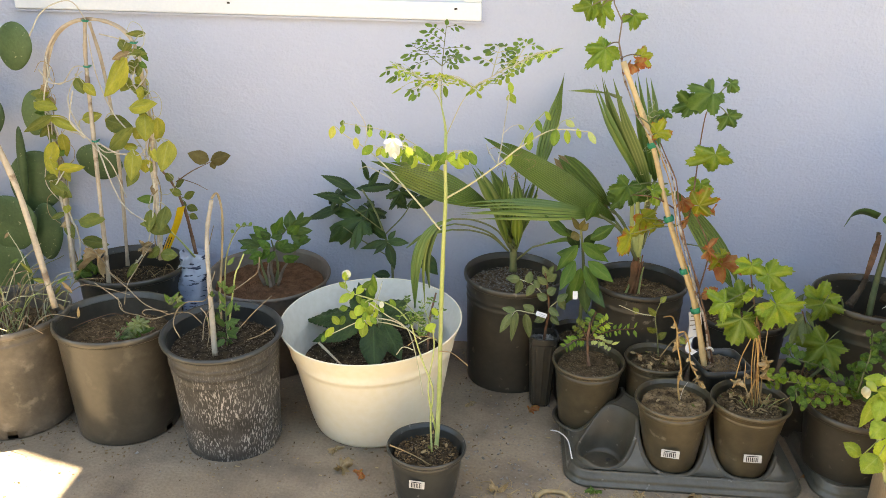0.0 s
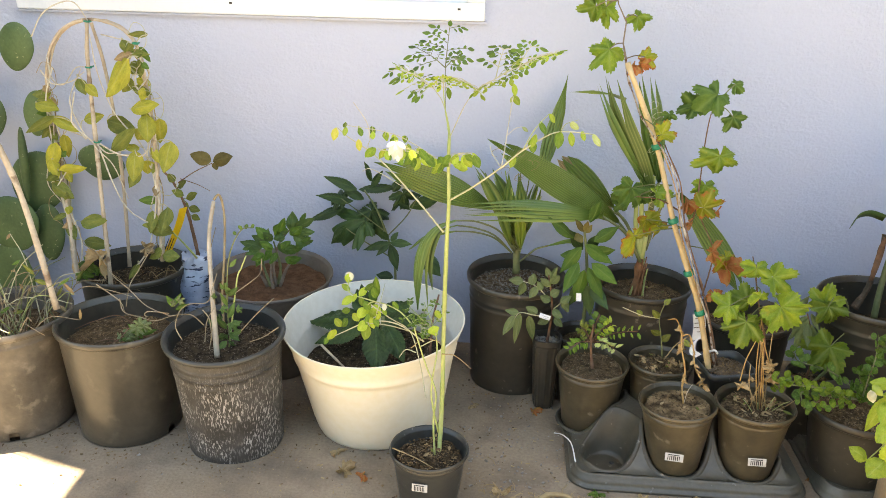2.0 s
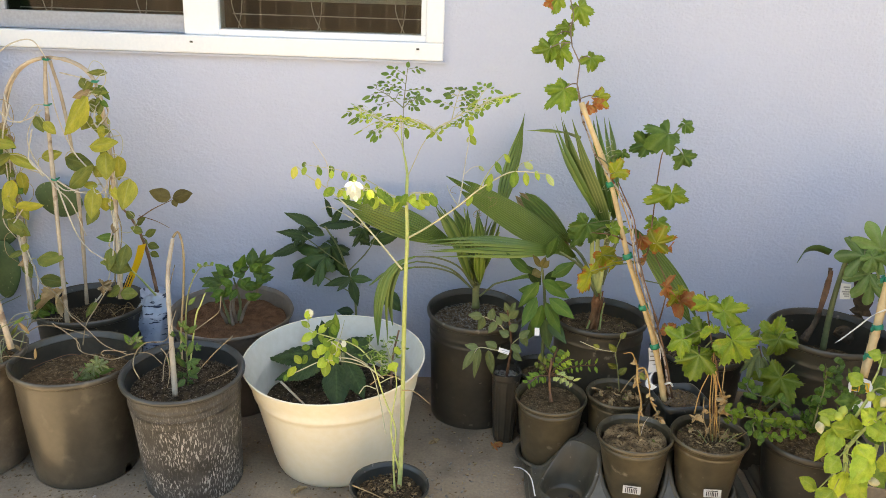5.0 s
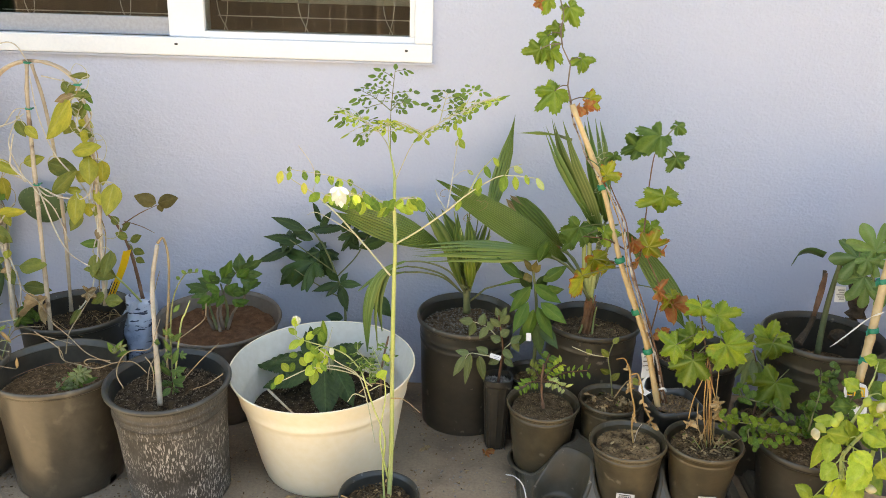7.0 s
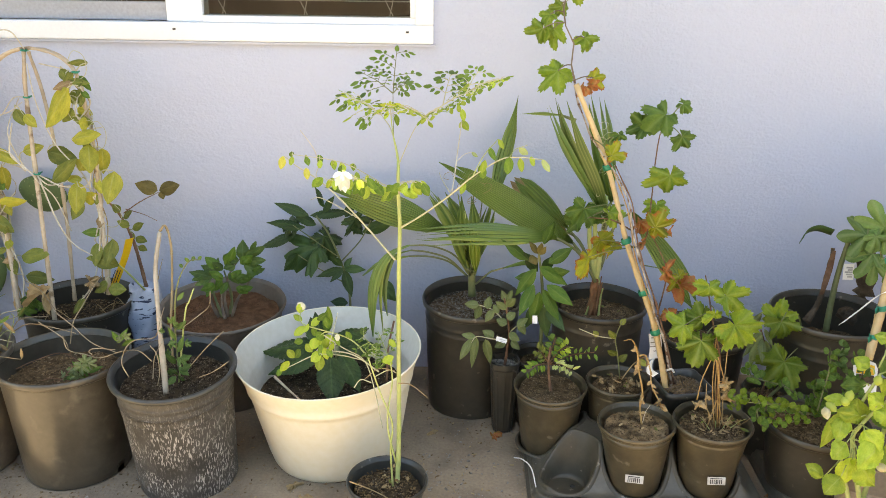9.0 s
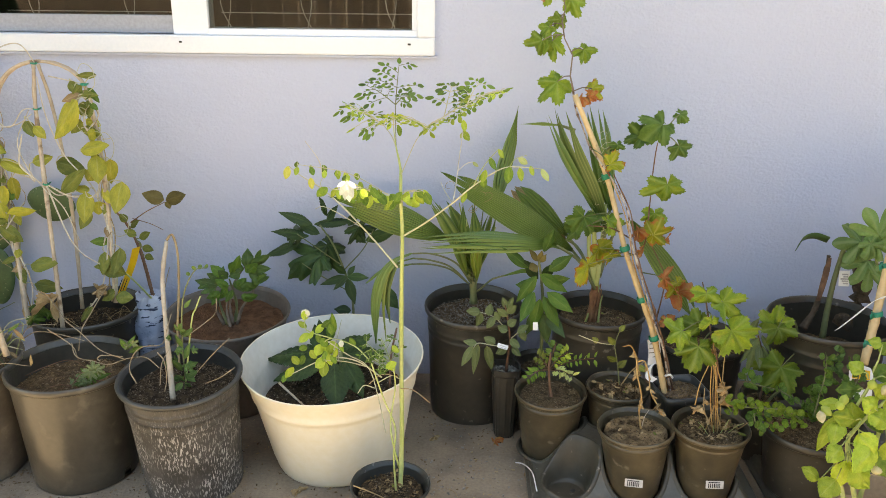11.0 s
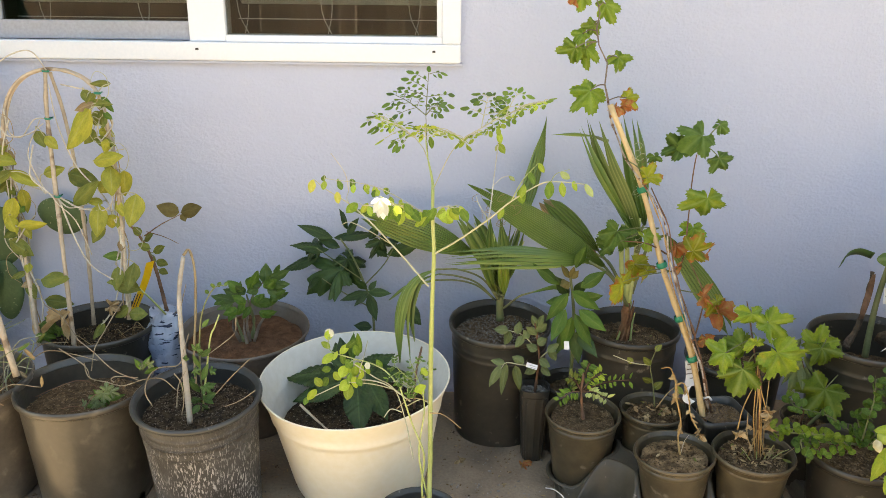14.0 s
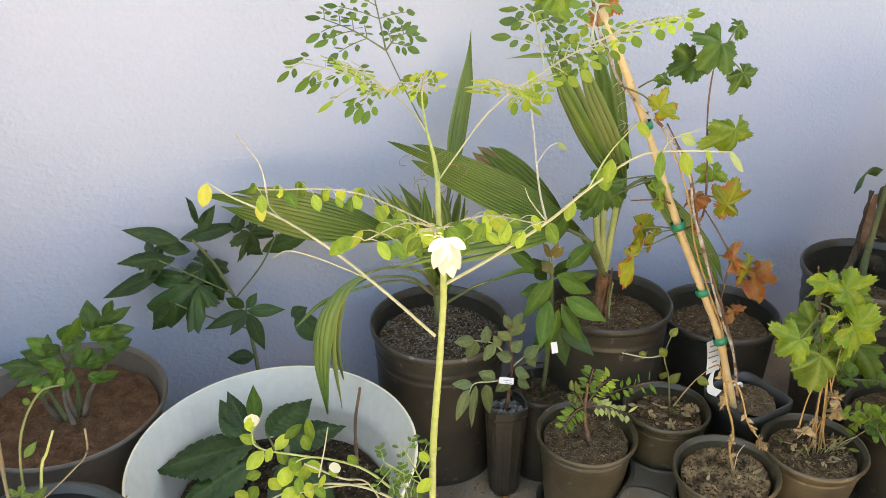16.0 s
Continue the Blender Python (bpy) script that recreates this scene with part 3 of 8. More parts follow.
def label(parent, c, w, h, normal, bars=7, turn=0.0):
    """A small white sticker with dark bars, lying on a pot's side."""
    n = Vector(normal).normalized()
    x = Vector((0, 0, 1)).cross(n).normalized()
    y = n.cross(x)
    m = Matrix((x, y, n)).transposed().to_4x4()
    m.translation = c
    m = m @ pose(0, 0, 0, 0, 0, turn)
    st = part("sticker", box(-w / 2, -h / 2, 0, w / 2, h / 2, 0.0012, 0.0004, m, 1), STICKER, parent, "small white sticker with dark bars", smooth=False)
    bm = bmesh.new()
    rnd = random.Random(int(w * 1e5))
    for k in range(bars):
        x0 = -w * 0.36 + w * 0.72 * k / bars
        box_into(bm, x0, -h * 0.38, 0.0013, x0 + w * rnd.uniform(0.03, 0.07), h * 0.18, 0.0016, m)
    box_into(bm, -w * 0.36, h * 0.26, 0.0013, w * 0.3, h * 0.36, 0.0016, m)
    part("printed_bars", bm, INK, st, smooth=False)


def strip(pts, w, th, side=(1, 0, 0), taper=False):
    """A flat band along a line."""
    line = spline(pts, 6)
    s = Vector(side).normalized()
    bm = bmesh.new()
    rows = []
    for i, c in enumerate(line):
        d = (line[min(i + 1, len(line) - 1)] - line[max(i - 1, 0)]).normalized()
        n = d.cross(s).normalized()
        e = w * (0.15 + 0.85 * math.sin(math.pi * min(1, 0.12 + 0.86 * i / len(line))) ** 0.7) if taper else w
        rows.append([bm.verts.new(c + s * a + n * b) for a, b in ((-e / 2, 0), (e / 2, 0), (e / 2, th), (-e / 2, th))])
    for a, b in zip(rows, rows[1:]):
        for k in range(4):
            bm.faces.new((a[k], a[(k + 1) % 4], b[(k + 1) % 4], b[k]))
    bm.faces.new(rows[0][::-1])
    bm.faces.new(rows[-1])
    return bm


def tie(parent, c, axis, r=0.008, w=0.012):
    """A loop of tape round a stake, with a loose end."""
    a = Vector(axis).normalized()
    m = a.to_track_quat("Z", "Y").to_matrix().to_4x4()
    m.translation = c
    bm = bmesh.new()
    lathe_into(bm, [(r, -w / 2), (r + 0.001, 0), (r, w / 2), (r - 0.001, w / 2), (r - 0.001, -w / 2)], m, 16)
    box_into(bm, r * 0.6, -0.004, -w / 2, r * 2.6, -0.003, w / 2, m)
    part("tie", bm, TIE, parent, "green tie tape")


# ---- setting ----
WALL_Y = 2.32
WX0, WX1, WZ0, WZ1 = -1.30, 0.0, 0.967, 2.05


def wall_piece(bm, x0, z0, x1, z1):
    box_into(bm, x0, WALL_Y, z0, x1, WALL_Y + 0.15, z1)


bm = bmesh.new()
wall_piece(bm, -6, -0.2, WX0 + 0.02, 2.6)
wall_piece(bm, WX1 - 0.02, -0.2, 6, 2.6)
wall_piece(bm, WX0 + 0.02, -0.2, WX1 - 0.02, WZ0 + 0.02)
wall_piece(bm, WX0 + 0.02, WZ1 - 0.02, WX1 - 0.02, 2.6)
tagged(new("wall_north", finish(bm, "wall_north", STUCCO, False)), "pale lavender stucco house wall, hairline rough", "wall", kind="structure")

bm = bmesh.new()
box_into(bm, -40, -40, -0.3, 40, WALL_Y, 0.0)
tagged(new("ground", finish(bm, "ground", CONCRETE, False)), "worn stained concrete paving with dirt", "ground", kind="structure")

# unseen roof edge above the wall, its notch made up to let in the sun patch, and the room behind the window
bm = bmesh.new()
EZ, SH = 2.6, 2.6 / math.tan(radians(SUN_EL))
box_into(bm, -0.873, 1.36 + SH, EZ, 6, 8, EZ + 0.12)
rv = [[bm.verts.new((x, y + SH, z)) for x, y in ((-0.873, 1.567), (-0.873, 7.8), (-6, 7.8), (-6, 1.36), (-1.32, 1.36), (-1.32, 1.703))] for z in (EZ, EZ + 0.12)]
bm.faces.new(rv[0])
bm.faces.new(rv[1][::-1])
for k in range(6):
    bm.faces.new((rv[0][k], rv[1][k], rv[1][(k + 1) % 6], rv[0][(k + 1) % 6]))
tagged(new("roof", finish(bm, "roof", ROOFING, False)), "flat unseen roof edge of the house, notched for a sun patch", "roof", kind="structure")
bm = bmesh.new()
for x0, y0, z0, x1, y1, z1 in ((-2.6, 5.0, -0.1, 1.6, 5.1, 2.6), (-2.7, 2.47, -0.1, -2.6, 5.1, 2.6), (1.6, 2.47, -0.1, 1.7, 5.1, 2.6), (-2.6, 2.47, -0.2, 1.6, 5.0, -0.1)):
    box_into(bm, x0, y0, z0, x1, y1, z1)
tagged(new("wall_inner", finish(bm, "wall_inner", DARKROOM, False)), "walls of the room behind the window, dimness painted in", "wall", kind="structure")

# white sliding window
win = thing("window_1", (WX0, WALL_Y, WZ0), "white vinyl sliding window in the stucco wall", "window", kind="structure")
FY0, FY1 = WALL_Y - 0.018, WALL_Y + 0.07
for nm, b in (("bottom_rail", (WX0, FY0, WZ0, WX1, FY1, WZ0 + 0.048)), ("top_rail", (WX0, FY0, WZ1 - 0.048, WX1, FY1, WZ1)),
              ("jamb", (WX0, FY0, WZ0 + 0.048, WX0 + 0.048, FY1, WZ1 - 0.048)), ("jamb", (WX1 - 0.048, FY0, WZ0 + 0.048, WX1, FY1, WZ1 - 0.048))):
    part(nm, box(*b, 0.004), VINYL, win, smooth=False)
part("meeting_stile", box(-0.712, FY0 + 0.014, WZ0 + 0.048, -0.615, FY1 - 0.01, WZ1 - 0.048, 0.003), VINYL, win, smooth=False)
part("inner_rail", box(-0.615, FY0 + 0.010, WZ0 + 0.048, WX1 - 0.048, FY1 - 0.012, WZ0 + 0.066, 0.002), VINYL, win, smooth=False)
part("inner_stile", box(WX1 - 0.062, FY0 + 0.010, WZ0 + 0.066, WX1 - 0.048, FY1 - 0.012, WZ1 - 0.048, 0.002), VINYL, win, smooth=False)
sash = part("sliding_sash", box(WX0 + 0.048, FY0 + 0.03, WZ0 + 0.050, -0.70, FY0 + 0.052, WZ0 + 0.098, 0.002), SASH, win, "sash rail, its shade put into the grey", smooth=False)
part("sash_stile", box(WX0 + 0.048, FY0 + 0.03, WZ0 + 0.098, WX0 + 0.085, FY0 + 0.052, WZ1 - 0.048, 0.002), SASH, win, smooth=False)
part("pane", box(WX0 + 0.085, FY0 + 0.040, WZ0 + 0.098, -0.70, FY0 + 0.044, WZ1 - 0.048), WHITE, win, smooth=False)
part("pane", box(-0.615, FY0 + 0.030, WZ0 + 0.066, WX1 - 0.062, FY0 + 0.034, WZ1 - 0.048), WHITE, win, smooth=False)
GLASS = bpy.data.materials.new("window_glass")
GLASS.use_nodes = True
gn = GLASS.node_tree
for q in [o for o in gn.nodes if o.bl_idname != "ShaderNodeOutputMaterial"]:
    gn.nodes.remove(q)
g1, g2, g3, g4 = (gn.nodes.new(k) for k in ("ShaderNodeBsdfTransparent", "ShaderNodeBsdfGlossy", "ShaderNodeMixShader", "ShaderNodeFresnel"))
g1.inputs[0].default_value = (0.80, 0.84, 0.82, 1)
g2.inputs["Roughness"].default_value = 0.02
g4.inputs[0].default_value = 1.7
gn.links.new(g4.outputs[0], g3.inputs[0])
gn.links.new(g1.outputs[0], g3.inputs[1])
gn.links.new(g2.outputs[0], g3.inputs[2])
gn.links.new(g3.outputs[0], [o for o in gn.nodes if o.bl_idname == "ShaderNodeOutputMaterial"][0].inputs[0])
for ob in win.children:
    if ob.name.startswith("pane"):
        ob.data.materials.clear()
        ob.data.materials.append(GLASS)
for wx in (WX1 - 0.069, WX0 + 0.06, -0.69):
    part("weep_slot", box(wx - 0.004, FY0 - 0.0015, WZ0 + 0.028, wx + 0.004, FY0 + 0.002, WZ0 + 0.033), INK, win, smooth=False)
part("latch", box(-1.234, FY0 + 0.018, 1.100, -1.215, FY0 + 0.031, 1.136, 0.002), INK, win, "black sash latch", smooth=False)
# stucco reveal bead under the frame
part("bead", box(WX0 - 0.005, WALL_Y - 0.012, WZ0 - 0.008, WX1 + 0.006, WALL_Y + 0.02, WZ0 - 0.0005, 0.002), STUCCO, win, smooth=False)
blind = thing("window_blind", (-0.34, WALL_Y + 0.09, 1.1), "white venetian blind with slats open and hanging cords", "blind")
for k in range(18):
    for bx0, bx1 in ((-0.600, -0.068), (-1.205, -0.720)):
        part("slat", box(bx0, -0.025, -0.0012, bx1, 0.025, 0.0012, 0, pose(0, WALL_Y + 0.100, 1.068 + 0.050 * k, -(4 + 20 * (k % 2)) - 3 * math.sin(k * 2.0), 0, 0)), WHITE, blind, smooth=False)
for cx in (-1.13, -0.86, -0.59, -0.365, -0.13):
    part("cord", tube([(cx, WALL_Y + 0.078, 1.95), (cx + 0.004, WALL_Y + 0.077, 1.4), (cx - 0.012, WALL_Y + 0.076, 1.12), (cx + 0.02, WALL_Y + 0.076, 1.02)], 0.0014, None, 5, 5), WHITE, blind)
    part("cord", tube([(cx + 0.02, WALL_Y + 0.078, 1.95), (cx + 0.016, WALL_Y + 0.077, 1.4), (cx + 0.02, WALL_Y + 0.076, 1.12), (cx + 0.004, WALL_Y + 0.076, 1.02)], 0.0014, None, 5, 5), WHITE, blind)

# board fence across the yard, mirrored in the panes
fence = thing("fence", (0, -3.2, 0), "tall brown board fence across the yard", "fence", kind="structure")
fb = finish(box(-0.068, -0.01, 0, 0.068, 0.01, 1.8, 0.003), "board", FENCEWOOD, False)
for k in range(60):
    part("board", fb, FENCEWOOD, fence, matrix=pose(-4.3 + 0.145 * k, -3.2 + 0.004 * math.sin(k * 2.1), 0.03 * abs(math.sin(k * 1.7))))

# low side fence past the last pots, out of view, added to shade the wall
side = thing("side_fence", (1.46, 1.7, 0), "low brown board fence added out of view to shade the wall", "fence", kind="structure")
sb = finish(box(-0.01, -0.066, 0, 0.01, 0.066, 0.72, 0.003), "board", FENCEWOOD, False)
for k in range(10):
    part("board", sb, FENCEWOOD, side, matrix=pose(1.46 + 0.003 * math.sin(k * 2.3), 0.93 + 0.145 * k, 0.02 * abs(math.sin(k * 1.9))))

# ---- potted things ----


def potted(name, x, y, R, h, taper, lab, cat, material, level, lean=0.0, toward=0.0, soilmat=None, chips=110, chipmat=None, size=0.003, seed=0, z=0.0, group="", **kw):
    th = thing(name, (x, y, z), lab, cat, group)
    m = stand(x, y, z, lean, toward, seed * 37.0)
    if R < 0.1:
        kw = {"lip": 0.006, "lip_h": 0.012, **kw}
    make_pot(th, m, R, h, taper, material, seed=seed, **kw)
    make_soil(th, m, R, h, taper, level, soilmat, int(chips * 6.5), chipmat, seed, size * 0.60)
    return th


# prickly pear behind the row of pots
cactus = thing("prickly_pear", (-1.42, 2.16, 0), "green prickly pear cactus with flat spotted pads against the wall", "cactus")


def pad(c, rx, rz, turn=0.0, yaw=0.0, th=0.012):
    bm = bmesh.new()
    bmesh.ops.create_uvsphere(bm, u_segments=32, v_segments=18, radius=1.0)
    m = pose(*c, 0, turn, yaw) @ Matrix.Diagonal((rx, th, rz, 1))
    for v in bm.verts:
        v.co.x *= 0.82 + 0.18 * min(1, (v.co.z + 1))
        v.co = m @ v.co
    return bm


for i, (c, rx, rz, turn) in enumerate((
        ((-1.258, 2.200, 0.877), 0.050, 0.066, 10), ((-1.215, 2.180, 0.701), 0.037, 0.064, 8), ((-1.295, 2.210, 0.545), 0.014, 0.11, 3),
        ((-1.284, 2.250, 0.481), 0.082, 0.095, 20), ((-1.357, 2.200, 0.366), 0.085, 0.085, -15), ((-1.097, 2.270, 0.543), 0.078, 0.052, 6),
        ((-1.373, 2.200, 0.683), 0.050, 0.07, 5), ((-1.386, 2.200, 0.176), 0.075, 0.13, 5), ((-1.269, 2.240, 0.330), 0.05, 0.09, 5))):
    part("pad", pad(c, rx, rz, turn, 12 * math.sin(i * 2.3)), CACTUS, cactus)
# more pads out of view, added to keep skylight off this end of the wall
rnd = random.Random(5)
for i in range(48):
    c = (-1.60 - 0.50 * rnd.random(), 1.50 + 0.70 * rnd.random(), 0.14 + 0.030 * i + 0.05 * rnd.random())
    part("pad", pad(c, rnd.uniform(0.09, 0.12), rnd.uniform(0.12, 0.16), rnd.uniform(-35, 35), rnd.uniform(-80, 80), 0.014), CACTUS, cactus)

# ---- far black pots at one end, with stakes and dry stems ----
A = potted("potted_dry_plant", -1.138, 1.776, 0.162, 0.296, 0.80, "sun-bleached grey-brown nursery pot with dry stems and a cane", "potted plant", BLEACHED, 0.235, -1, 0, chips=150, seed=1, holes=(50, 51), bands=((0.86, 0.0013),), group="large nursery pots")
part("cane", tube([(-1.110, 1.800, 0.736), (-1.090, 1.800, 0.692), (-1.050, 1.790, 0.570), (-0.980, 1.740, 0.326)], 0.0068, 0.0075, 10, 6, wob=0.2), CANE, A)
rnd = random.Random(11)
for k in range(60):
    b = Vector((-1.138 + rnd.uniform(-0.1, 0.1), 1.776 + rnd.uniform(-0.1, 0.08), 0.235))
    t = b + Vector((rnd.uniform(-0.14, 0.17), rnd.uniform(-0.10, 0.06), rnd.uniform(0.06, 0.24)))
    part("dry_stem", tube([b, (b + t) / 2 + Vector((rnd.uniform(-0.03, 0.03), 0, 0.045)), t], 0.0016, 0.0009, 5, 5), (RUNNER, VINE, DARKSTEM, STEM, RUNNER)[k % 5], A)
    if k % 2 == 0:
        leaf(A, "lance", (L_OLIVE, L_DRY, L_MID)[k % 3], t, t + Vector((rnd.uniform(-0.04, 0.04), -0.01, rnd.uniform(-0.02, 0.04))), 0.009)
for k in range(5):
    p = Vector((-1.16 + 0.03 * k, 1.69 + 0.02 * (k % 2), 0.245))
    part("pale_stone", box(-0.012, -0.009, -0.006, 0.014, 0.01, 0.006, 0.004, pose(*p, 20 * k, 10, 50 * k)), PERLITE, A)

B = potted("potted_vine", -0.847, 1.778, 0.152, 0.296, 0.80, "dusty olive-black nursery pot with dry vine runners", "potted plant", DUSTY, 0.235, 0, 0, chips=190, seed=2, holes=(53, 54), group="large nursery pots")
leaves(B, "lance", L_MID, [(-0.786, 1.730, 0.272, -0.834, 1.731, 0.256, 0.015), (-0.785, 1.730, 0.275, -0.807, 1.735, 0.301, 0.016), (-0.782, 1.730, 0.275, -0.766, 1.739, 0.309, 0.019), (-0.781, 1.720, 0.277, -0.767, 1.726, 0.270, 0.018), (-0.779, 1.730, 0.278, -0.735, 1.737, 0.289, 0.015),
                            (-0.687, 1.720, 0.359, -0.665, 1.735, 0.390, 0.012), (-0.680, 1.720, 0.352, -0.636, 1.698, 0.380, 0.012), (-0.682, 1.720, 0.360, -0.695, 1.716, 0.390, 0.012), (-0.801, 1.740, 0.272, -0.825, 1.748, 0.279, 0.014)], seed=2)

C = potted("potted_seedling", -0.560, 1.740, 0.143, 0.308, 0.80, "black nursery pot crusted with white mineral scale", "potted plant", PLASTIC, 0.258, -0.8, 4.5, soilmat=DARKSOIL, chipmat=DARKCHIP, chips=220, seed=3, bands=((0.86, 0.0016), (0.80, 0.003), (0.72, 0.0013)), lip=0.013, lip_h=0.014, group="large nursery pots")
SCALE = mat("scaled_black_plastic", (0.036, 0.034, 0.031), (0.072, 0.069, 0.064), scale=14, rough=0.5, bump=0.2, bscale=80, spots=(330.0, 0.525, (0.46, 0.45, 0.43)), soft_edge=0.09)
sn = SCALE.node_tree
mp = sn.nodes.new("ShaderNodeMapping")
mp.inputs["Scale"].default_value = (0.95, 0.95, 0.24)
sn.links.new(sn.nodes["Texture Coordinate"].outputs["Object"], mp.inputs[0])
for q in sn.nodes:
    if q.bl_idname == "ShaderNodeTexNoise" and abs(q.inputs["Scale"].default_value - 330) < 0.1:
        sn.links.new(mp.outputs[0], q.inputs["Vector"])
sx = sn.nodes.new("ShaderNodeSeparateXYZ")
zr = sn.nodes.new("ShaderNodeMapRange")
zr.inputs[1].default_value, zr.inputs[2].default_value, zr.inputs[3].default_value, zr.inputs[4].default_value = 0.17, 0.25, 1.0, 0.12
sm = sn.nodes.new("ShaderNodeMath")
sm.operation = "MULTIPLY"
fac = [q for q in sn.nodes if q.bl_idname == "ShaderNodeMixRGB" and q.blend_type == "MIX"][0].inputs[0]
sn.links.new(sn.nodes["Texture Coordinate"].outputs["Object"], sx.inputs[0])
sn.links.new(sx.outputs[2], zr.inputs[0])
sn.links.new(fac.links[0].from_socket, sm.inputs[0])
sn.links.new(zr.outputs[0], sm.inputs[1])
pn = sn.nodes.new("ShaderNodeTexNoise")
pn.inputs["Scale"].default_value, pn.inputs["Detail"].default_value = 16, 5
pr_ = sn.nodes.new("ShaderNodeMapRange")
pr_.inputs[1].default_value, pr_.inputs[2].default_value, pr_.inputs[3].default_value, pr_.inputs[4].default_value = 0.40, 0.55, 0.08, 1.0
pm = sn.nodes.new("ShaderNodeMath")
pm.operation = "MULTIPLY"
sn.links.new(sn.nodes["Texture Coordinate"].outputs["Object"], pn.inputs["Vector"])
sn.links.new(pn.outputs[0], pr_.inputs[0])
sn.links.new(pr_.outputs[0], pm.inputs[0])
sn.links.new(sm.outputs[0], pm.inputs[1])
sn.links.new(pm.outputs[0], fac)
for ob in C.children_recursive:
    if ob.name.startswith(("rim", "inner_wall")):
        ob.data.materials.clear()
        ob.data.materials.append(BLACKP)
for ob in C.children:
    if ob.name.startswith("pot"):
        ob.data.materials.clear()
        ob.data.materials.append(SCALE)
part("cane", tube([(-0.564, 1.660, 0.265), (-0.590, 1.730, 0.389), (-0.621, 1.820, 0.496), (-0.625, 1.880, 0.569)], 0.0060, 0.0050, 8, 6, wob=0.3), CANE, C)
part("bent_cane", tube([(-0.625, 1.880, 0.573), (-0.613, 1.890, 0.583), (-0.601, 1.880, 0.534), (-0.598, 1.850, 0.442), (-0.596, 1.810, 0.354), (-0.587, 1.780, 0.292)], 0.003, 0.0027, 8, 6, wob=0.3), STRAW, C)
part("stem", tube([(-0.553, 1.720, 0.294), (-0.551, 1.720, 0.396), (-0.535, 1.710, 0.499), (-0.501, 1.700, 0.565), (-0.471, 1.700, 0.573)], 0.0022, 0.0012, 6, 6), DARKSTEM, C)
leaves(C, "lance", L_VINE, [(-0.549, 1.710, 0.343, -0.531, 1.712, 0.386, 0.016), (-0.551, 1.710, 0.321, -0.520, 1.722, 0.332, 0.017), (-0.554, 1.710, 0.313, -0.570, 1.693, 0.350, 0.015), (-0.549, 1.710, 0.306, -0.525, 1.706, 0.288, 0.017), (-0.550, 1.710, 0.372, -0.559, 1.697, 0.413, 0.013), (-0.545, 1.710, 0.400, -0.519, 1.708, 0.424, 0.013),
                            (-0.537, 1.710, 0.471, -0.518, 1.709, 0.493, 0.010), (-0.553, 1.700, 0.289, -0.568, 1.680, 0.276, 0.015), (-0.543, 1.700, 0.304, -0.509, 1.687, 0.327, 0.016)], seed=3)
leaves(C, "round", L_FINE, [(-0.498, 1.700, 0.566, -0.504, 1.696, 0.578, 0.009), (-0.491, 1.700, 0.569, -0.486, 1.704, 0.579, 0.009), (-0.478, 1.700, 0.573, -0.470, 1.702, 0.580, 0.008), (-0.511, 1.700, 0.555, -0.518, 1.696, 0.562, 0.008)], seed=4)

# ---- pot with the cane hoop and the yellowing climber ----
Q = potted("potted_climber", -0.955, 2.105, 0.152, 0.300, 0.82, "dark nursery pot with yellowing climber on a cane hoop", "potted plant", PLASTIC, 0.235, 0, 0, soilmat=DARKSOIL, chips=120, seed=4)
for pts, r in (
        ([(-1.076, 2.020, 0.286), (-1.099, 2.070, 0.528), (-1.126, 2.100, 0.690), (-1.135, 2.110, 0.793), (-1.115, 2.110, 0.881), (-1.070, 2.110, 0.939), (-1.003, 2.110, 0.964), (-0.926, 2.100, 0.953), (-0.873, 2.090, 0.911), (-0.854, 2.080, 0.836), (-0.844, 2.070, 0.751), (-0.834, 2.050, 0.576), (-0.832, 2.020, 0.365)], 0.0042),
        ([(-1.090, 2.030, 0.297), (-1.113, 2.080, 0.540), (-1.137, 2.110, 0.718), (-1.128, 2.115, 0.822), (-1.095, 2.115, 0.907), (-1.037, 2.115, 0.954), (-0.952, 2.110, 0.962), (-0.887, 2.100, 0.929), (-0.862, 2.090, 0.856), (-0.854, 2.080, 0.778)], 0.0034)):
    part("hoop_cane", tube(pts, r, r, 8, 6, wob=0.3), CANE, Q)
part("cane", tube([(-0.999, 2.100, 0.962), (-1.005, 2.090, 0.859), (-0.990, 2.050, 0.676), (-0.959, 1.970, 0.288)], 0.0046, 0.0060, 9, 6, 0.15, 0.2), CANE, Q)
part("cane", tube([(-0.998, 2.120, 0.955), (-0.983, 2.130, 0.854), (-0.971, 2.130, 0.705), (-0.965, 2.120, 0.519), (-0.970, 2.110, 0.289)], 0.0042, 0.0048, 9, 6, 0.15, 0.2), CANE, Q)
part("cane", tube([(-0.837, 2.060, 0.775), (-0.830, 2.040, 0.594), (-0.823, 2.000, 0.356)], 0.0045, 0.0055, 8, 6, 0.1, 0.2), CANE, Q)
part("cane", tube([(-1.098, 2.060, 0.546), (-1.088, 2.040, 0.442), (-1.065, 2.000, 0.278)], 0.005, 0.006, 8, 6, 0.1, 0.2), CANE, Q)
for k, c in enumerate(((-0.996, 2.095, 0.961), (-1.002, 2.085, 0.848), (-0.982, 2.040, 0.664), (-0.869, 2.080, 0.912))):
    tie(Q, c, (0.1, 0, 1), 0.0078, 0.004)
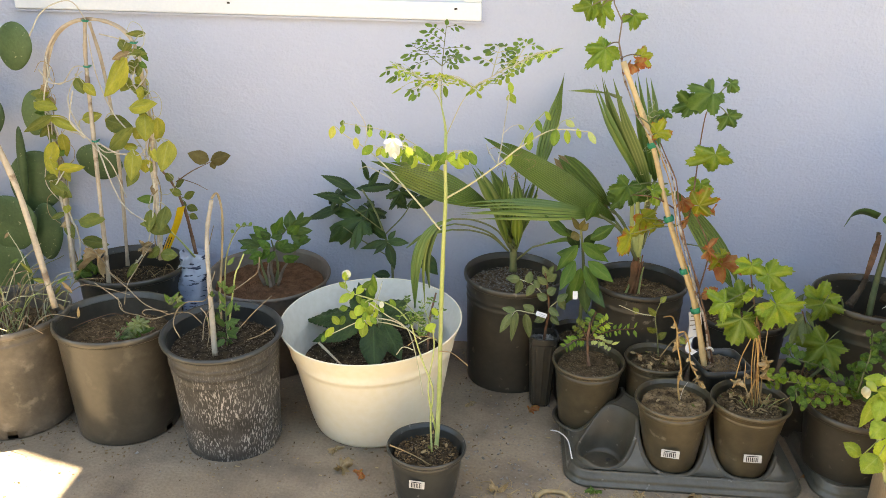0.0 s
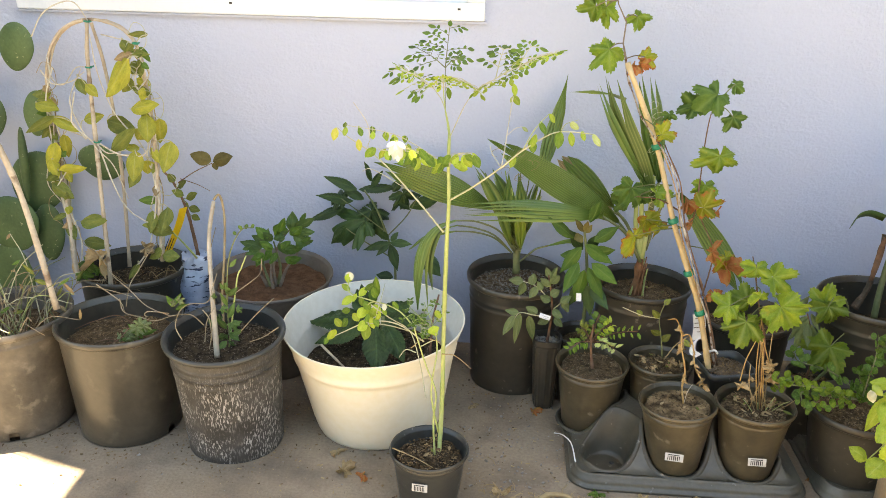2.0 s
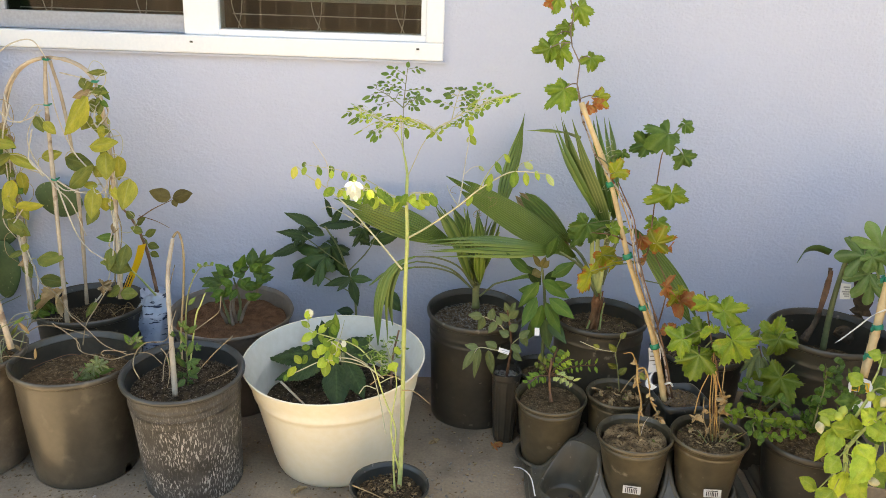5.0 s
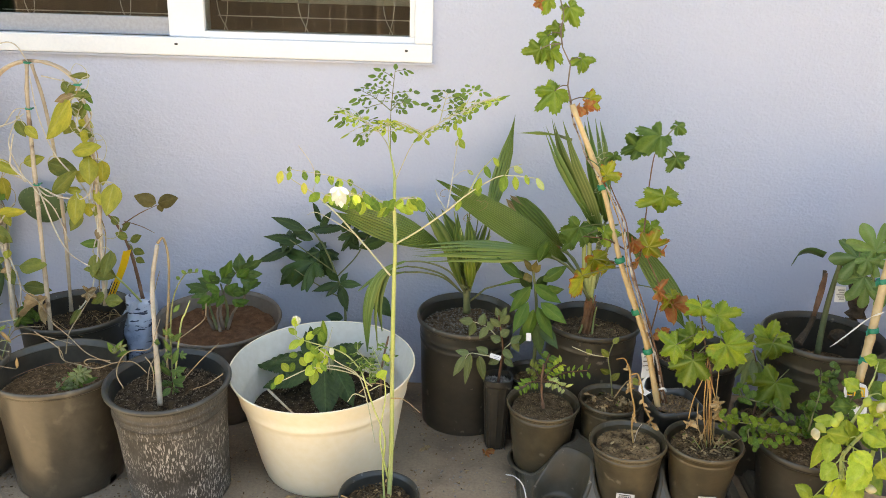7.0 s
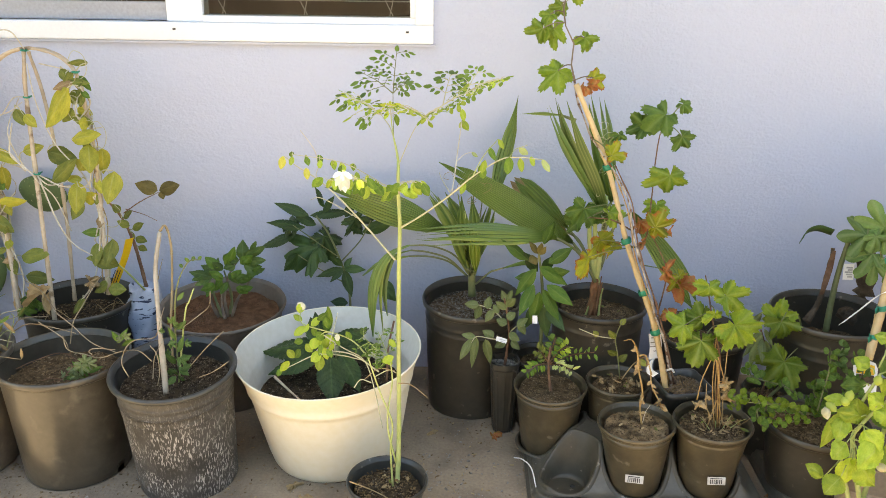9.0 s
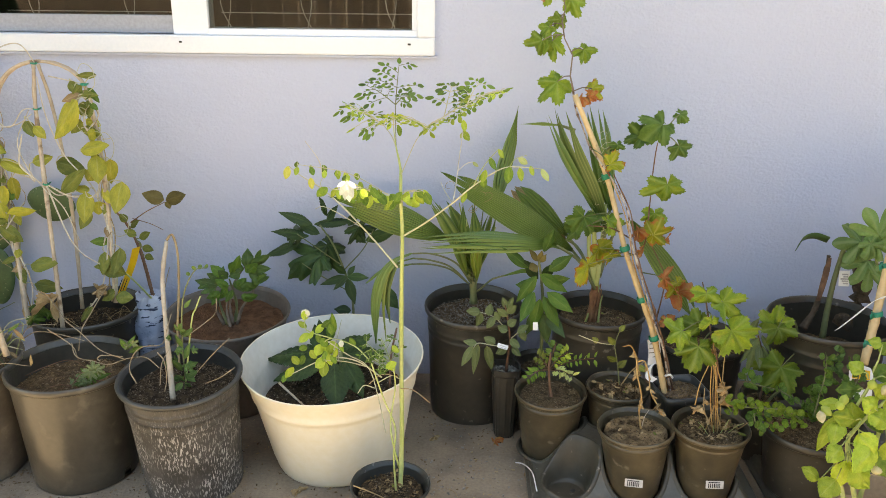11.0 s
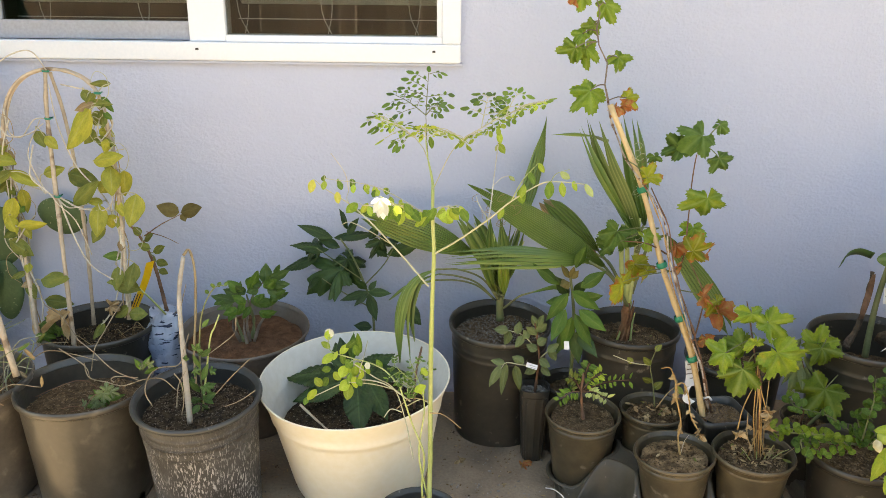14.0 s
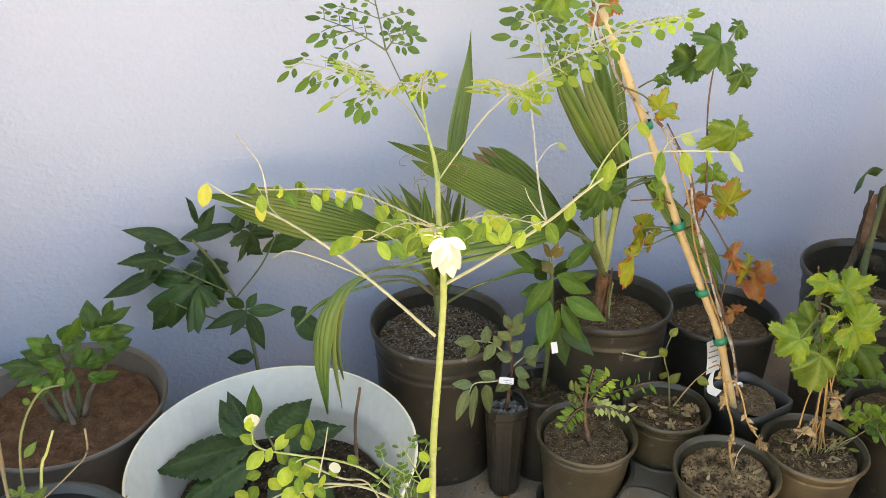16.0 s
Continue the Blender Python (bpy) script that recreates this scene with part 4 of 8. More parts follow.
VINES = [
    [(-1.152, 2.100, 0.918), (-1.116, 2.100, 0.974), (-1.067, 2.100, 1.003), (-1.025, 2.100, 1.005), (-0.996, 2.100, 0.962)],
    [(-0.911, 2.000, 0.319), (-0.852, 2.000, 0.403), (-0.833, 2.030, 0.551), (-0.869, 2.060, 0.648), (-0.944, 2.080, 0.731), (-0.977, 2.080, 0.832), (-0.991, 2.090, 0.930)],
    [(-1.052, 2.000, 0.328), (-1.051, 2.020, 0.402), (-1.097, 2.050, 0.502), (-1.116, 2.070, 0.621), (-1.119, 2.090, 0.723), (-1.123, 2.100, 0.795)],
    [(-1.118, 2.100, 0.868), (-1.106, 2.090, 0.812), (-1.071, 2.080, 0.803), (-1.035, 2.080, 0.845), (-1.001, 2.080, 0.849)],
    [(-0.982, 2.040, 0.664), (-0.939, 2.020, 0.549), (-0.903, 2.010, 0.492), (-0.852, 2.000, 0.463)],
    ]
VINES += [
    [(-0.982, 2.040, 0.664), (-0.918, 2.030, 0.636), (-0.849, 2.030, 0.645), (-0.839, 2.060, 0.753)],
    [(-1.052, 2.060, 0.709), (-1.014, 2.050, 0.668), (-1.057, 2.070, 0.758), (-1.020, 2.080, 0.845)],
    [(-0.816, 2.000, 0.405), (-0.822, 2.020, 0.508), (-0.842, 2.040, 0.609), (-0.826, 2.050, 0.697), (-0.838, 2.060, 0.768), (-0.810, 2.060, 0.781)],
    [(-0.966, 2.100, 0.929), (-0.908, 2.100, 0.917), (-0.873, 2.090, 0.911)]]
rnd = random.Random(41)
LEG = spline([(-0.832, 2.020, 0.365), (-0.834, 2.050, 0.576), (-0.844, 2.070, 0.751), (-0.854, 2.080, 0.836), (-0.873, 2.090, 0.911)], 10)
LEG2 = spline([(-1.076, 2.020, 0.286), (-1.099, 2.070, 0.528), (-1.126, 2.100, 0.690), (-1.135, 2.110, 0.793)], 10)
for k in range(10):
    src = LEG if k % 3 else LEG2
    i0 = rnd.randrange(0, len(src) - 14)
    VINES.append([src[i0 + 4 * q] + Vector((rnd.uniform(-0.022, 0.022), rnd.uniform(-0.02, 0.0), rnd.uniform(-0.01, 0.01))) for q in range(4)])
for pts in VINES:
    part("vine_stem", tube(pts, 0.0021, 0.0015, 6, 6), PALETWIG, Q)
leaves(Q, "ovate", L_YEL, [
    (-0.880, 2.050, 0.878, -0.960, 2.074, 0.774, 0.064), (-1.145, 2.060, 0.756, -1.067, 2.031, 0.747, 0.037), (-1.100, 2.050, 0.726, -1.028, 2.051, 0.686, 0.033), (-0.889, 2.050, 0.752, -0.795, 2.013, 0.774, 0.039), (-0.841, 2.040, 0.743, -0.826, 1.996, 0.680, 0.045), (-0.808, 2.040, 0.731, -0.821, 2.058, 0.661, 0.037),
    (-0.781, 2.030, 0.677, -0.793, 1.995, 0.602, 0.053), (-0.878, 2.030, 0.649, -0.877, 1.997, 0.574, 0.046), (-1.015, 2.050, 0.718, -0.970, 2.072, 0.729, 0.033), (-0.872, 2.040, 0.649, -0.921, 2.052, 0.656, 0.023), (-0.858, 2.050, 0.698, -0.874, 2.040, 0.674, 0.037), (-1.075, 2.050, 0.677, -1.082, 2.072, 0.609, 0.030)], seed=5, spread=0.6, stem=VINES, stalk=VINE)
leaves(Q, "ovate", L_YEL, [(-1.003, 2.060, 0.809, -0.973, 2.057, 0.778, 0.026), (-1.099, 2.050, 0.655, -1.135, 2.057, 0.571, 0.037), (-1.102, 2.050, 0.580, -1.008, 2.019, 0.599, 0.030), (-0.847, 2.030, 0.622, -0.858, 2.043, 0.582, 0.039), (-1.119, 2.050, 0.610, -1.109, 2.055, 0.555, 0.030), (-0.876, 2.080, 0.823, -0.845, 2.095, 0.804, 0.029)], seed=15, spread=0.6, stem=VINES, stalk=VINE)
leaves(Q, "ovate", L_OLIVE, [
    (-0.978, 2.100, 0.709, -0.913, 2.123, 0.682, 0.055), (-0.954, 2.050, 0.637, -0.867, 2.020, 0.710, 0.040), (-1.129, 2.050, 0.545, -1.063, 2.033, 0.509, 0.038), (-1.048, 2.020, 0.451, -0.957, 1.988, 0.469, 0.044), (-0.845, 2.020, 0.490, -0.844, 1.990, 0.437, 0.034), (-0.798, 2.010, 0.506, -0.805, 1.967, 0.446, 0.044), (-0.855, 2.010, 0.457, -0.781, 1.989, 0.441, 0.044),
    (-0.909, 2.090, 0.918, -0.890, 2.090, 0.885, 0.026), (-0.901, 2.090, 0.890, -0.823, 2.053, 0.890, 0.020), (-0.900, 2.090, 0.850, -0.861, 2.093, 0.848, 0.037), (-0.889, 2.080, 0.824, -0.912, 2.068, 0.790, 0.033), (-1.027, 2.070, 0.821, -1.004, 2.057, 0.782, 0.029)], seed=6, spread=0.6, stem=VINES, stalk=VINE)
leaves(Q, "ovate", L_OLIVE, [(-1.089, 2.040, 0.725, -1.186, 2.061, 0.675, 0.027), (-0.838, 2.090, 0.934, -0.888, 2.084, 0.933, 0.017), (-0.889, 2.060, 0.591, -0.912, 2.042, 0.543, 0.034), (-0.818, 1.990, 0.377, -0.768, 1.984, 0.378, 0.034), (-0.818, 1.990, 0.394, -0.857, 1.995, 0.363, 0.030), (-0.891, 2.000, 0.348, -0.907, 1.968, 0.313, 0.034), (-1.060, 2.050, 0.384, -0.999, 2.078, 0.362, 0.039), (-0.892, 2.080, 0.800, -0.826, 2.049, 0.791, 0.027)], seed=7, spread=0.6, stem=VINES, stalk=VINE)
leaves(Q, "deep", L_MID, [(-1.021, 1.980, 0.350, -1.035, 1.982, 0.308, 1.000), (-1.041, 1.980, 0.314, -1.030, 1.985, 0.279, 1.000), (-0.992, 1.980, 0.332, -1.004, 1.964, 0.308, 1.000)], seed=8)
leaves(Q, "crumple", L_DRY, [(-0.986, 1.980, 0.370, -0.994, 1.984, 0.323, 1.000), (-0.862, 1.990, 0.395, -0.838, 1.984, 0.385, 1.000)], seed=9)

# ---- rose-like cutting with a yellow tag, in a crumpled sack ----
S = thing("sack_of_cutting", (-0.80, 2.12, 0), "crumpled blue-grey plastic sack holding a cutting with yellow tag", "plant sack")
bm = bmesh.new()
SM = stand(-0.775, 2.12)
lathe_into(bm, [(0.036, 0.0), (0.046, 0.02)] + [(0.050 - 0.00012 * k, 0.03 + 0.0075 * k) for k in range(34)] + [(0.040, 0.305), (0.041, 0.325), (0.036, 0.335), (0.015, 0.315)], SM, 48, 0.0, 0)
for v in bm.verts:
    k = 0.010 * noise.noise(Vector((v.co.x * 34, v.co.y * 34, v.co.z * 18))) - 0.010 * abs(noise.noise(v.co * 60)) + 0.003 * noise.noise(v.co * 150)
    v.co.x += k
    v.co.y += k * 0.8
    if v.co.z > 0.3:
        v.co.z += 0.014 * noise.noise(v.co * 40)
part("sack", bm, BAG, S)
TW = [(-0.775, 2.140, 0.287), (-0.793, 2.150, 0.385), (-0.807, 2.150, 0.460), (-0.837, 2.160, 0.521), (-0.866, 2.160, 0.560)]
part("stem", tube(TW, 0.0055, 0.003, 7, 6, wob=0.3), BARK, S)
TW2 = [(-0.826, 2.160, 0.526), (-0.778, 2.160, 0.559), (-0.728, 2.170, 0.584)]
part("twig", tube(TW2, 0.0018, 0.001, 5, 5), BARK, S)
part("twig", tube([(-0.820, 2.160, 0.538), (-0.777, 2.170, 0.521), (-0.741, 2.170, 0.503)], 0.0013, 0.0008, 5, 5), BARK, S)
leaves(S, "ovate", L_BRONZE, [(-0.731, 2.170, 0.589, -0.786, 2.160, 0.610, 0.039), (-0.728, 2.170, 0.589, -0.667, 2.160, 0.608, 0.039), (-0.723, 2.170, 0.586, -0.717, 2.170, 0.564, 0.019)], seed=10, spread=0.2)
leaves(S, "ovate", L_OLIVE, [(-0.809, 2.150, 0.493, -0.833, 2.128, 0.514, 0.022), (-0.805, 2.150, 0.484, -0.763, 2.129, 0.509, 0.022), (-0.799, 2.150, 0.460, -0.762, 2.136, 0.455, 0.022), (-0.801, 2.150, 0.471, -0.826, 2.164, 0.433, 0.020), (-0.826, 2.150, 0.516, -0.794, 2.137, 0.541, 0.020), (-0.793, 2.150, 0.435, -0.771, 2.154, 0.422, 0.019), (-0.832, 2.150, 0.532, -0.855, 2.159, 0.551, 0.022)], seed=11, stem=TW)
tag = part("plant_tag", strip([(-0.810, 2.140, 0.461), (-0.829, 2.140, 0.407), (-0.868, 2.140, 0.325)], 0.022, 0.001, (1, 0.2, 0.25)), YELLOW, S, "long yellow plastic plant tag", smooth=False)
for k in range(3):
    part("printed_bar", strip([Vector((-0.850, 2.135, 0.371)) + Vector((0.007 * (k - 1), -0.002, 0.0)), Vector((-0.867, 2.135, 0.334)) + Vector((0.007 * (k - 1), -0.002, 0.0))], 0.0025, 0.0004, (1, 0.2, 0.25)), INK, tag, smooth=False)
part("leaf_stalk", tube([(-0.760, 2.080, 0.337), (-0.786, 2.050, 0.396), (-0.817, 2.030, 0.442), (-0.835, 2.020, 0.453)], 0.003, 0.002, 6, 5), STEM, S)

# ---- grey bowl with a leafy dwarf shrub ----
R1 = potted("potted_shrub", -0.562, 2.128, 0.172, 0.292, 0.62, "wide grey plastic bowl with red-brown soil and leafy shrub", "potted plant", GREYP, 0.252, 0, 3.5, soilmat=REDSOIL, chips=60, chipmat=REDSOIL, seed=5, lip=0.006, lip_h=0.012)
TR = [(-0.547, 2.100, 0.255), (-0.552, 2.100, 0.314), (-0.533, 2.100, 0.382), (-0.496, 2.100, 0.433)]
for k, pts in enumerate((TR, [(-0.563, 2.100, 0.254), (-0.577, 2.100, 0.305), (-0.592, 2.110, 0.359)], [(-0.536, 2.100, 0.256), (-0.514, 2.090, 0.312), (-0.484, 2.090, 0.355), (-0.466, 2.090, 0.406)], [(-0.550, 2.080, 0.258), (-0.555, 2.080, 0.305), (-0.547, 2.080, 0.364)], [(-0.549, 2.120, 0.241), (-0.539, 2.120, 0.307), (-0.554, 2.120, 0.382)], [(-0.575, 2.110, 0.249), (-0.592, 2.110, 0.291), (-0.586, 2.110, 0.334)])):
    part("stem", tube(pts, 0.0046, 0.0022, 8, 6, wob=0.5), (GREYBARK, DARKSTEM, GREYBARK)[k % 3], R1)
leaves(R1, "toothed", L_VINE, [
    (-0.491, 2.080, 0.428, -0.492, 2.100, 0.479, 0.034), (-0.481, 2.080, 0.438, -0.423, 2.064, 0.473, 0.026), (-0.473, 2.070, 0.429, -0.423, 2.059, 0.438, 0.023), (-0.484, 2.070, 0.420, -0.437, 2.066, 0.400, 0.026), (-0.499, 2.070, 0.428, -0.531, 2.076, 0.440, 0.023), (-0.510, 2.080, 0.415, -0.537, 2.064, 0.412, 0.027), (-0.558, 2.080, 0.388, -0.606, 2.088, 0.408, 0.027), (-0.574, 2.080, 0.379, -0.641, 2.093, 0.388, 0.027),
    (-0.569, 2.090, 0.392, -0.562, 2.100, 0.427, 0.024), (-0.583, 2.080, 0.371, -0.615, 2.056, 0.365, 0.024), (-0.524, 2.070, 0.394, -0.506, 2.083, 0.357, 0.027), (-0.545, 2.080, 0.397, -0.564, 2.063, 0.427, 0.024)], seed=12, spread=0.7)
leaves(R1, "toothed", L_MANGO, [(-0.473, 2.090, 0.438, -0.452, 2.078, 0.483, 0.024), (-0.461, 2.070, 0.413, -0.478, 2.070, 0.371, 0.023), (-0.548, 2.070, 0.376, -0.575, 2.083, 0.337, 0.024), (-0.533, 2.070, 0.369, -0.552, 2.059, 0.339, 0.022), (-0.517, 2.070, 0.378, -0.495, 2.082, 0.399, 0.027), (-0.510, 2.070, 0.354, -0.479, 2.068, 0.339, 0.022), (-0.575, 2.080, 0.363, -0.592, 2.066, 0.326, 0.024), (-0.544, 2.090, 0.418, -0.521, 2.081, 0.447, 0.022), (-0.593, 2.090, 0.383, -0.627, 2.071, 0.372, 0.022), (-0.469, 2.070, 0.405, -0.433, 2.052, 0.424, 0.021)], seed=13, spread=0.7)

leaves(R1, "toothed", L_MANGO, [(-0.492, 2.060, 0.423, -0.452, 2.040, 0.456, 0.028), (-0.554, 2.070, 0.409, -0.588, 2.074, 0.438, 0.027), (-0.506, 2.060, 0.382, -0.467, 2.077, 0.378, 0.027), (-0.565, 2.070, 0.359, -0.599, 2.051, 0.351, 0.024), (-0.534, 2.080, 0.406, -0.498, 2.045, 0.476, 0.027), (-0.474, 2.060, 0.400, -0.432, 2.079, 0.408, 0.026), (-0.540, 2.060, 0.380, -0.574, 2.057, 0.404, 0.023), (-0.500, 2.060, 0.350, -0.459, 2.052, 0.363, 0.022)], seed=48, spread=0.7)

# ---- dark lobed plant standing behind the cream pot ----
K1 = potted("potted_lobed_plant", -0.225, 2.180, 0.11, 0.12, 0.8, "black pot with dark green deeply lobed leaves", "potted plant", PLASTIC, 0.095, seed=6, chips=40)
LS = [(-0.225, 2.180, 0.09), (-0.233, 2.240, 0.275), (-0.253, 2.240, 0.362), (-0.283, 2.230, 0.450), (-0.316, 2.220, 0.510)]
part("stem", tube(LS, 0.0042, 0.0022, 8, 6), DARKSTEM, K1)
for pts in ([(-0.240, 2.240, 0.301), (-0.317, 2.210, 0.361), (-0.369, 2.190, 0.408)], [(-0.256, 2.240, 0.379), (-0.316, 2.210, 0.438), (-0.377, 2.200, 0.488)], [(-0.253, 2.240, 0.371), (-0.199, 2.240, 0.433), (-0.166, 2.230, 0.497)], [(-0.237, 2.240, 0.328), (-0.237, 2.220, 0.362)]):
    part("leaf_stalk", tube(pts, 0.0019, 0.0014, 6, 5), DARKSTEM, K1)
leaves(K1, "deep", L_DARK, [(-0.318, 2.230, 0.414, -0.413, 2.198, 0.392, 1.000), (-0.303, 2.250, 0.441, -0.260, 2.246, 0.365, 1.000), (-0.383, 2.240, 0.482, -0.446, 2.247, 0.483, 1.000), (-0.212, 2.260, 0.493, -0.176, 2.250, 0.435, 1.000)], seed=14, face=(0.1, -0.6, 0.8), spread=0.4)
leaves(K1, "serrate", L_DARK, [(-0.338, 2.235, 0.508, -0.430, 2.217, 0.548, 0.032), (-0.349, 2.235, 0.475, -0.442, 2.176, 0.506, 0.039), (-0.383, 2.225, 0.453, -0.491, 2.259, 0.400, 0.035), (-0.297, 2.260, 0.524, -0.314, 2.224, 0.592, 0.029), (-0.307, 2.260, 0.507, -0.270, 2.253, 0.560, 0.026), (-0.337, 2.245, 0.506, -0.220, 2.274, 0.510, 0.035), (-0.196, 2.255, 0.452, -0.095, 2.206, 0.506, 0.036), (-0.225, 2.255, 0.487, -0.190, 2.262, 0.444, 0.035), (-0.242, 2.260, 0.496, -0.219, 2.278, 0.535, 0.026), (-0.323, 2.255, 0.474, -0.388, 2.257, 0.504, 0.032)], seed=46, face=(0, -0.7, 0.7), spread=0.5)
leaves(K1, "serrate", L_DARK, [(-0.239, 2.170, 0.378, -0.319, 2.185, 0.344, 0.025), (-0.239, 2.170, 0.378, -0.172, 2.139, 0.386, 0.025), (-0.236, 2.170, 0.371, -0.214, 2.156, 0.296, 0.029), (-0.241, 2.180, 0.378, -0.272, 2.159, 0.415, 0.022), (-0.238, 2.180, 0.378, -0.216, 2.189, 0.403, 0.019), (-0.239, 2.170, 0.375, -0.275, 2.153, 0.342, 0.022), (-0.147, 2.200, 0.334, -0.093, 2.188, 0.274, 0.048), (-0.156, 2.200, 0.337, -0.122, 2.215, 0.343, 0.029), (-0.234, 2.200, 0.260, -0.286, 2.212, 0.259, 0.029), (-0.363, 2.160, 0.419, -0.410, 2.185, 0.357, 0.038)], seed=47, face=(0, -0.7, 0.7), spread=0.5)

# ---- big cream pot with ribbed leaves ----
D = thing("cream_planter", (-0.224, 1.878, 0), "large cream plastic planter with dark ribbed leaves in soil", "planter")
DM = stand(-0.224, 1.878, 0.007, -2.0, 3.2)
DR, DH, DB = 0.2274, 0.280, 0.163


def planter_side(k):
    """Radius of the planter at a share of its height: a straight body, then a wide flare over the ridge."""
    return DB + (0.203 - DB) * k / 0.75 if k < 0.75 else 0.203 + (DR - 0.203) * ((k - 0.75) / 0.25) ** 1.15


bm = bmesh.new()
lathe_into(bm, [(0.10, 0.004), (DB - 0.012, 0.0), (DB - 0.003, 0.003), (DB, 0.010)] + [(planter_side(k), DH * k) for k in (0.15, 0.3, 0.45, 0.6, 0.70, 0.735)]
           + [(planter_side(0.74) + 0.0035, DH * 0.745), (planter_side(0.74) + 0.0042, DH * 0.765), (planter_side(0.79) + 0.0018, DH * 0.785), (planter_side(0.80), DH * 0.795)]
           + [(planter_side(k), DH * k) for k in (0.86, 0.92, 0.97)] + [(DR, DH - 0.002)], DM, 96, 0.016, 3)
planter = part("pot", bm, CREAM, D)
bm = bmesh.new()
lathe_into(bm, [(DR, DH - 0.002), (DR - 0.001, DH), (DR - 0.004, DH - 0.001)], DM, 96, 0.016, 3)
part("rim", bm, CREAM, planter)
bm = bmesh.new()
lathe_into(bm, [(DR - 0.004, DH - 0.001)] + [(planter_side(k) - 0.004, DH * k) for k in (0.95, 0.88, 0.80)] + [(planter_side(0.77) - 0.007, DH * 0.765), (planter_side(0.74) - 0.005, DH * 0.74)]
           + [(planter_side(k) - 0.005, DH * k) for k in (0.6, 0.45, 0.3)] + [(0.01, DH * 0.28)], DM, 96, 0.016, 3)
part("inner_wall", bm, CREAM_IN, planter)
make_soil(D, DM, DR, DH, DB / DR, 0.160, DARKSOIL, chipmat=DARKCHIP, chips=420, seed=7, size=0.0022, lip=0.030)
part("dry_stick", tube([(-0.095, 1.905, 0.175), (-0.092, 1.925, 0.260), (-0.078, 1.935, 0.330)], 0.0032, 0.0026, 7, 5, wob=0.4), BARK, D, "dry purple-brown stick")
part("pale_stick", tube([(-0.345, 1.760, 0.262), (-0.300, 1.750, 0.222), (-0.255, 1.740, 0.185)], 0.0030, 0.0026, 7, 5, wob=0.5), CANE, D)
ctr = Vector((-0.215, 1.87, 0.19))
part("stem", tube([(-0.215, 1.87, 0.16), ctr, (-0.212, 1.87, 0.29)], 0.008, 0.005, 8, 5), DARKSTEM, D)
leaves(D, "serrate", L_DARK, [
    (-0.262, 1.925, 0.270, -0.427, 1.951, 0.233, 0.082), (-0.262, 1.905, 0.255, -0.392, 1.880, 0.205, 0.066), (-0.225, 1.840, 0.285, -0.205, 1.735, 0.205, 0.068), (-0.205, 1.870, 0.275, -0.148, 1.800, 0.205, 0.056),
    (-0.238, 1.945, 0.268, -0.151, 2.008, 0.279, 0.064), (-0.225, 1.920, 0.265, -0.105, 1.935, 0.262, 0.060), (-0.270, 1.950, 0.255, -0.305, 2.020, 0.300, 0.050), (-0.268, 1.965, 0.265, -0.290, 2.010, 0.318, 0.034)], seed=17, face=(0, -0.3, 0.95), spread=0.15)
leaves(D, "serrate", L_MID, [(-0.254, 1.959, 0.276, -0.249, 1.966, 0.349, 0.026)], seed=18, spread=0.1)
for b, t in (((-0.235, 1.900, 0.245), (-0.262, 1.925, 0.270)), ((-0.225, 1.880, 0.255), (-0.225, 1.840, 0.285)), ((-0.225, 1.900, 0.250), (-0.238, 1.945, 0.268))):
    part("leaf_stalk", tube([b, t], 0.0022, 0.0018, 6, 2), DARKSTEM, D)

# ---- moringa sapling in a small black pot ----
EX, EY, ER, EH = -0.063, 1.567, 0.089, 0.127
E = potted("potted_moringa", EX, EY, ER, EH, 0.74, "slim moringa sapling in a small black nursery pot", "potted plant", BLACKP, EH - 0.028, 0, 0, soilmat=DARKSOIL, chips=90, chipmat=CHIP, seed=8, size=0.0038, bands=((0.84, 0.0013),), group="small nursery pots")
label(E.children[0], (EX - 0.012, EY - ER * 0.915, EH * 0.60), 0.034, 0.018, (-0.1, -1, 0.1))
MS = [(-0.043, 1.585, 0.072), (-0.041, 1.620, 0.219), (-0.041, 1.625, 0.412), (-0.037, 1.600, 0.591), (-0.034, 1.593, 0.689), (-0.037, 1.600, 0.760), (-0.037, 1.605, 0.822)]
stem = part("stem", tube(MS, 0.0056, 0.0030, 10, 6, wob=0.15), STEM, E)
part("side_stem", tube([(-0.051, 1.570, 0.104), (-0.056, 1.580, 0.185), (-0.052, 1.580, 0.256), (-0.075, 1.580, 0.324), (-0.090, 1.570, 0.383), (-0.099, 1.570, 0.415)], 0.0024, 0.0015, 7, 6), STEM, E)
part("side_stem", tube([(-0.045, 1.580, 0.157), (-0.062, 1.580, 0.256), (-0.052, 1.590, 0.348), (-0.055, 1.590, 0.395)], 0.0022, 0.0013, 7, 6), STEM, E)
part("twig", tube([(-0.042, 1.620, 0.330), (-0.013, 1.600, 0.338), (0.023, 1.580, 0.320)], 0.0013, 0.0008, 5, 5), STRAW, E)
part("twig", tube([(-0.138, 1.520, 0.149), (-0.089, 1.520, 0.128), (-0.046, 1.530, 0.095)], 0.0016, 0.0012, 5, 5), STRAW, E)
part("twig", tube([(-0.048, 1.600, 0.370), (-0.079, 1.580, 0.385), (-0.107, 1.580, 0.361)], 0.0013, 0.0009, 5, 5), STRAW, E)


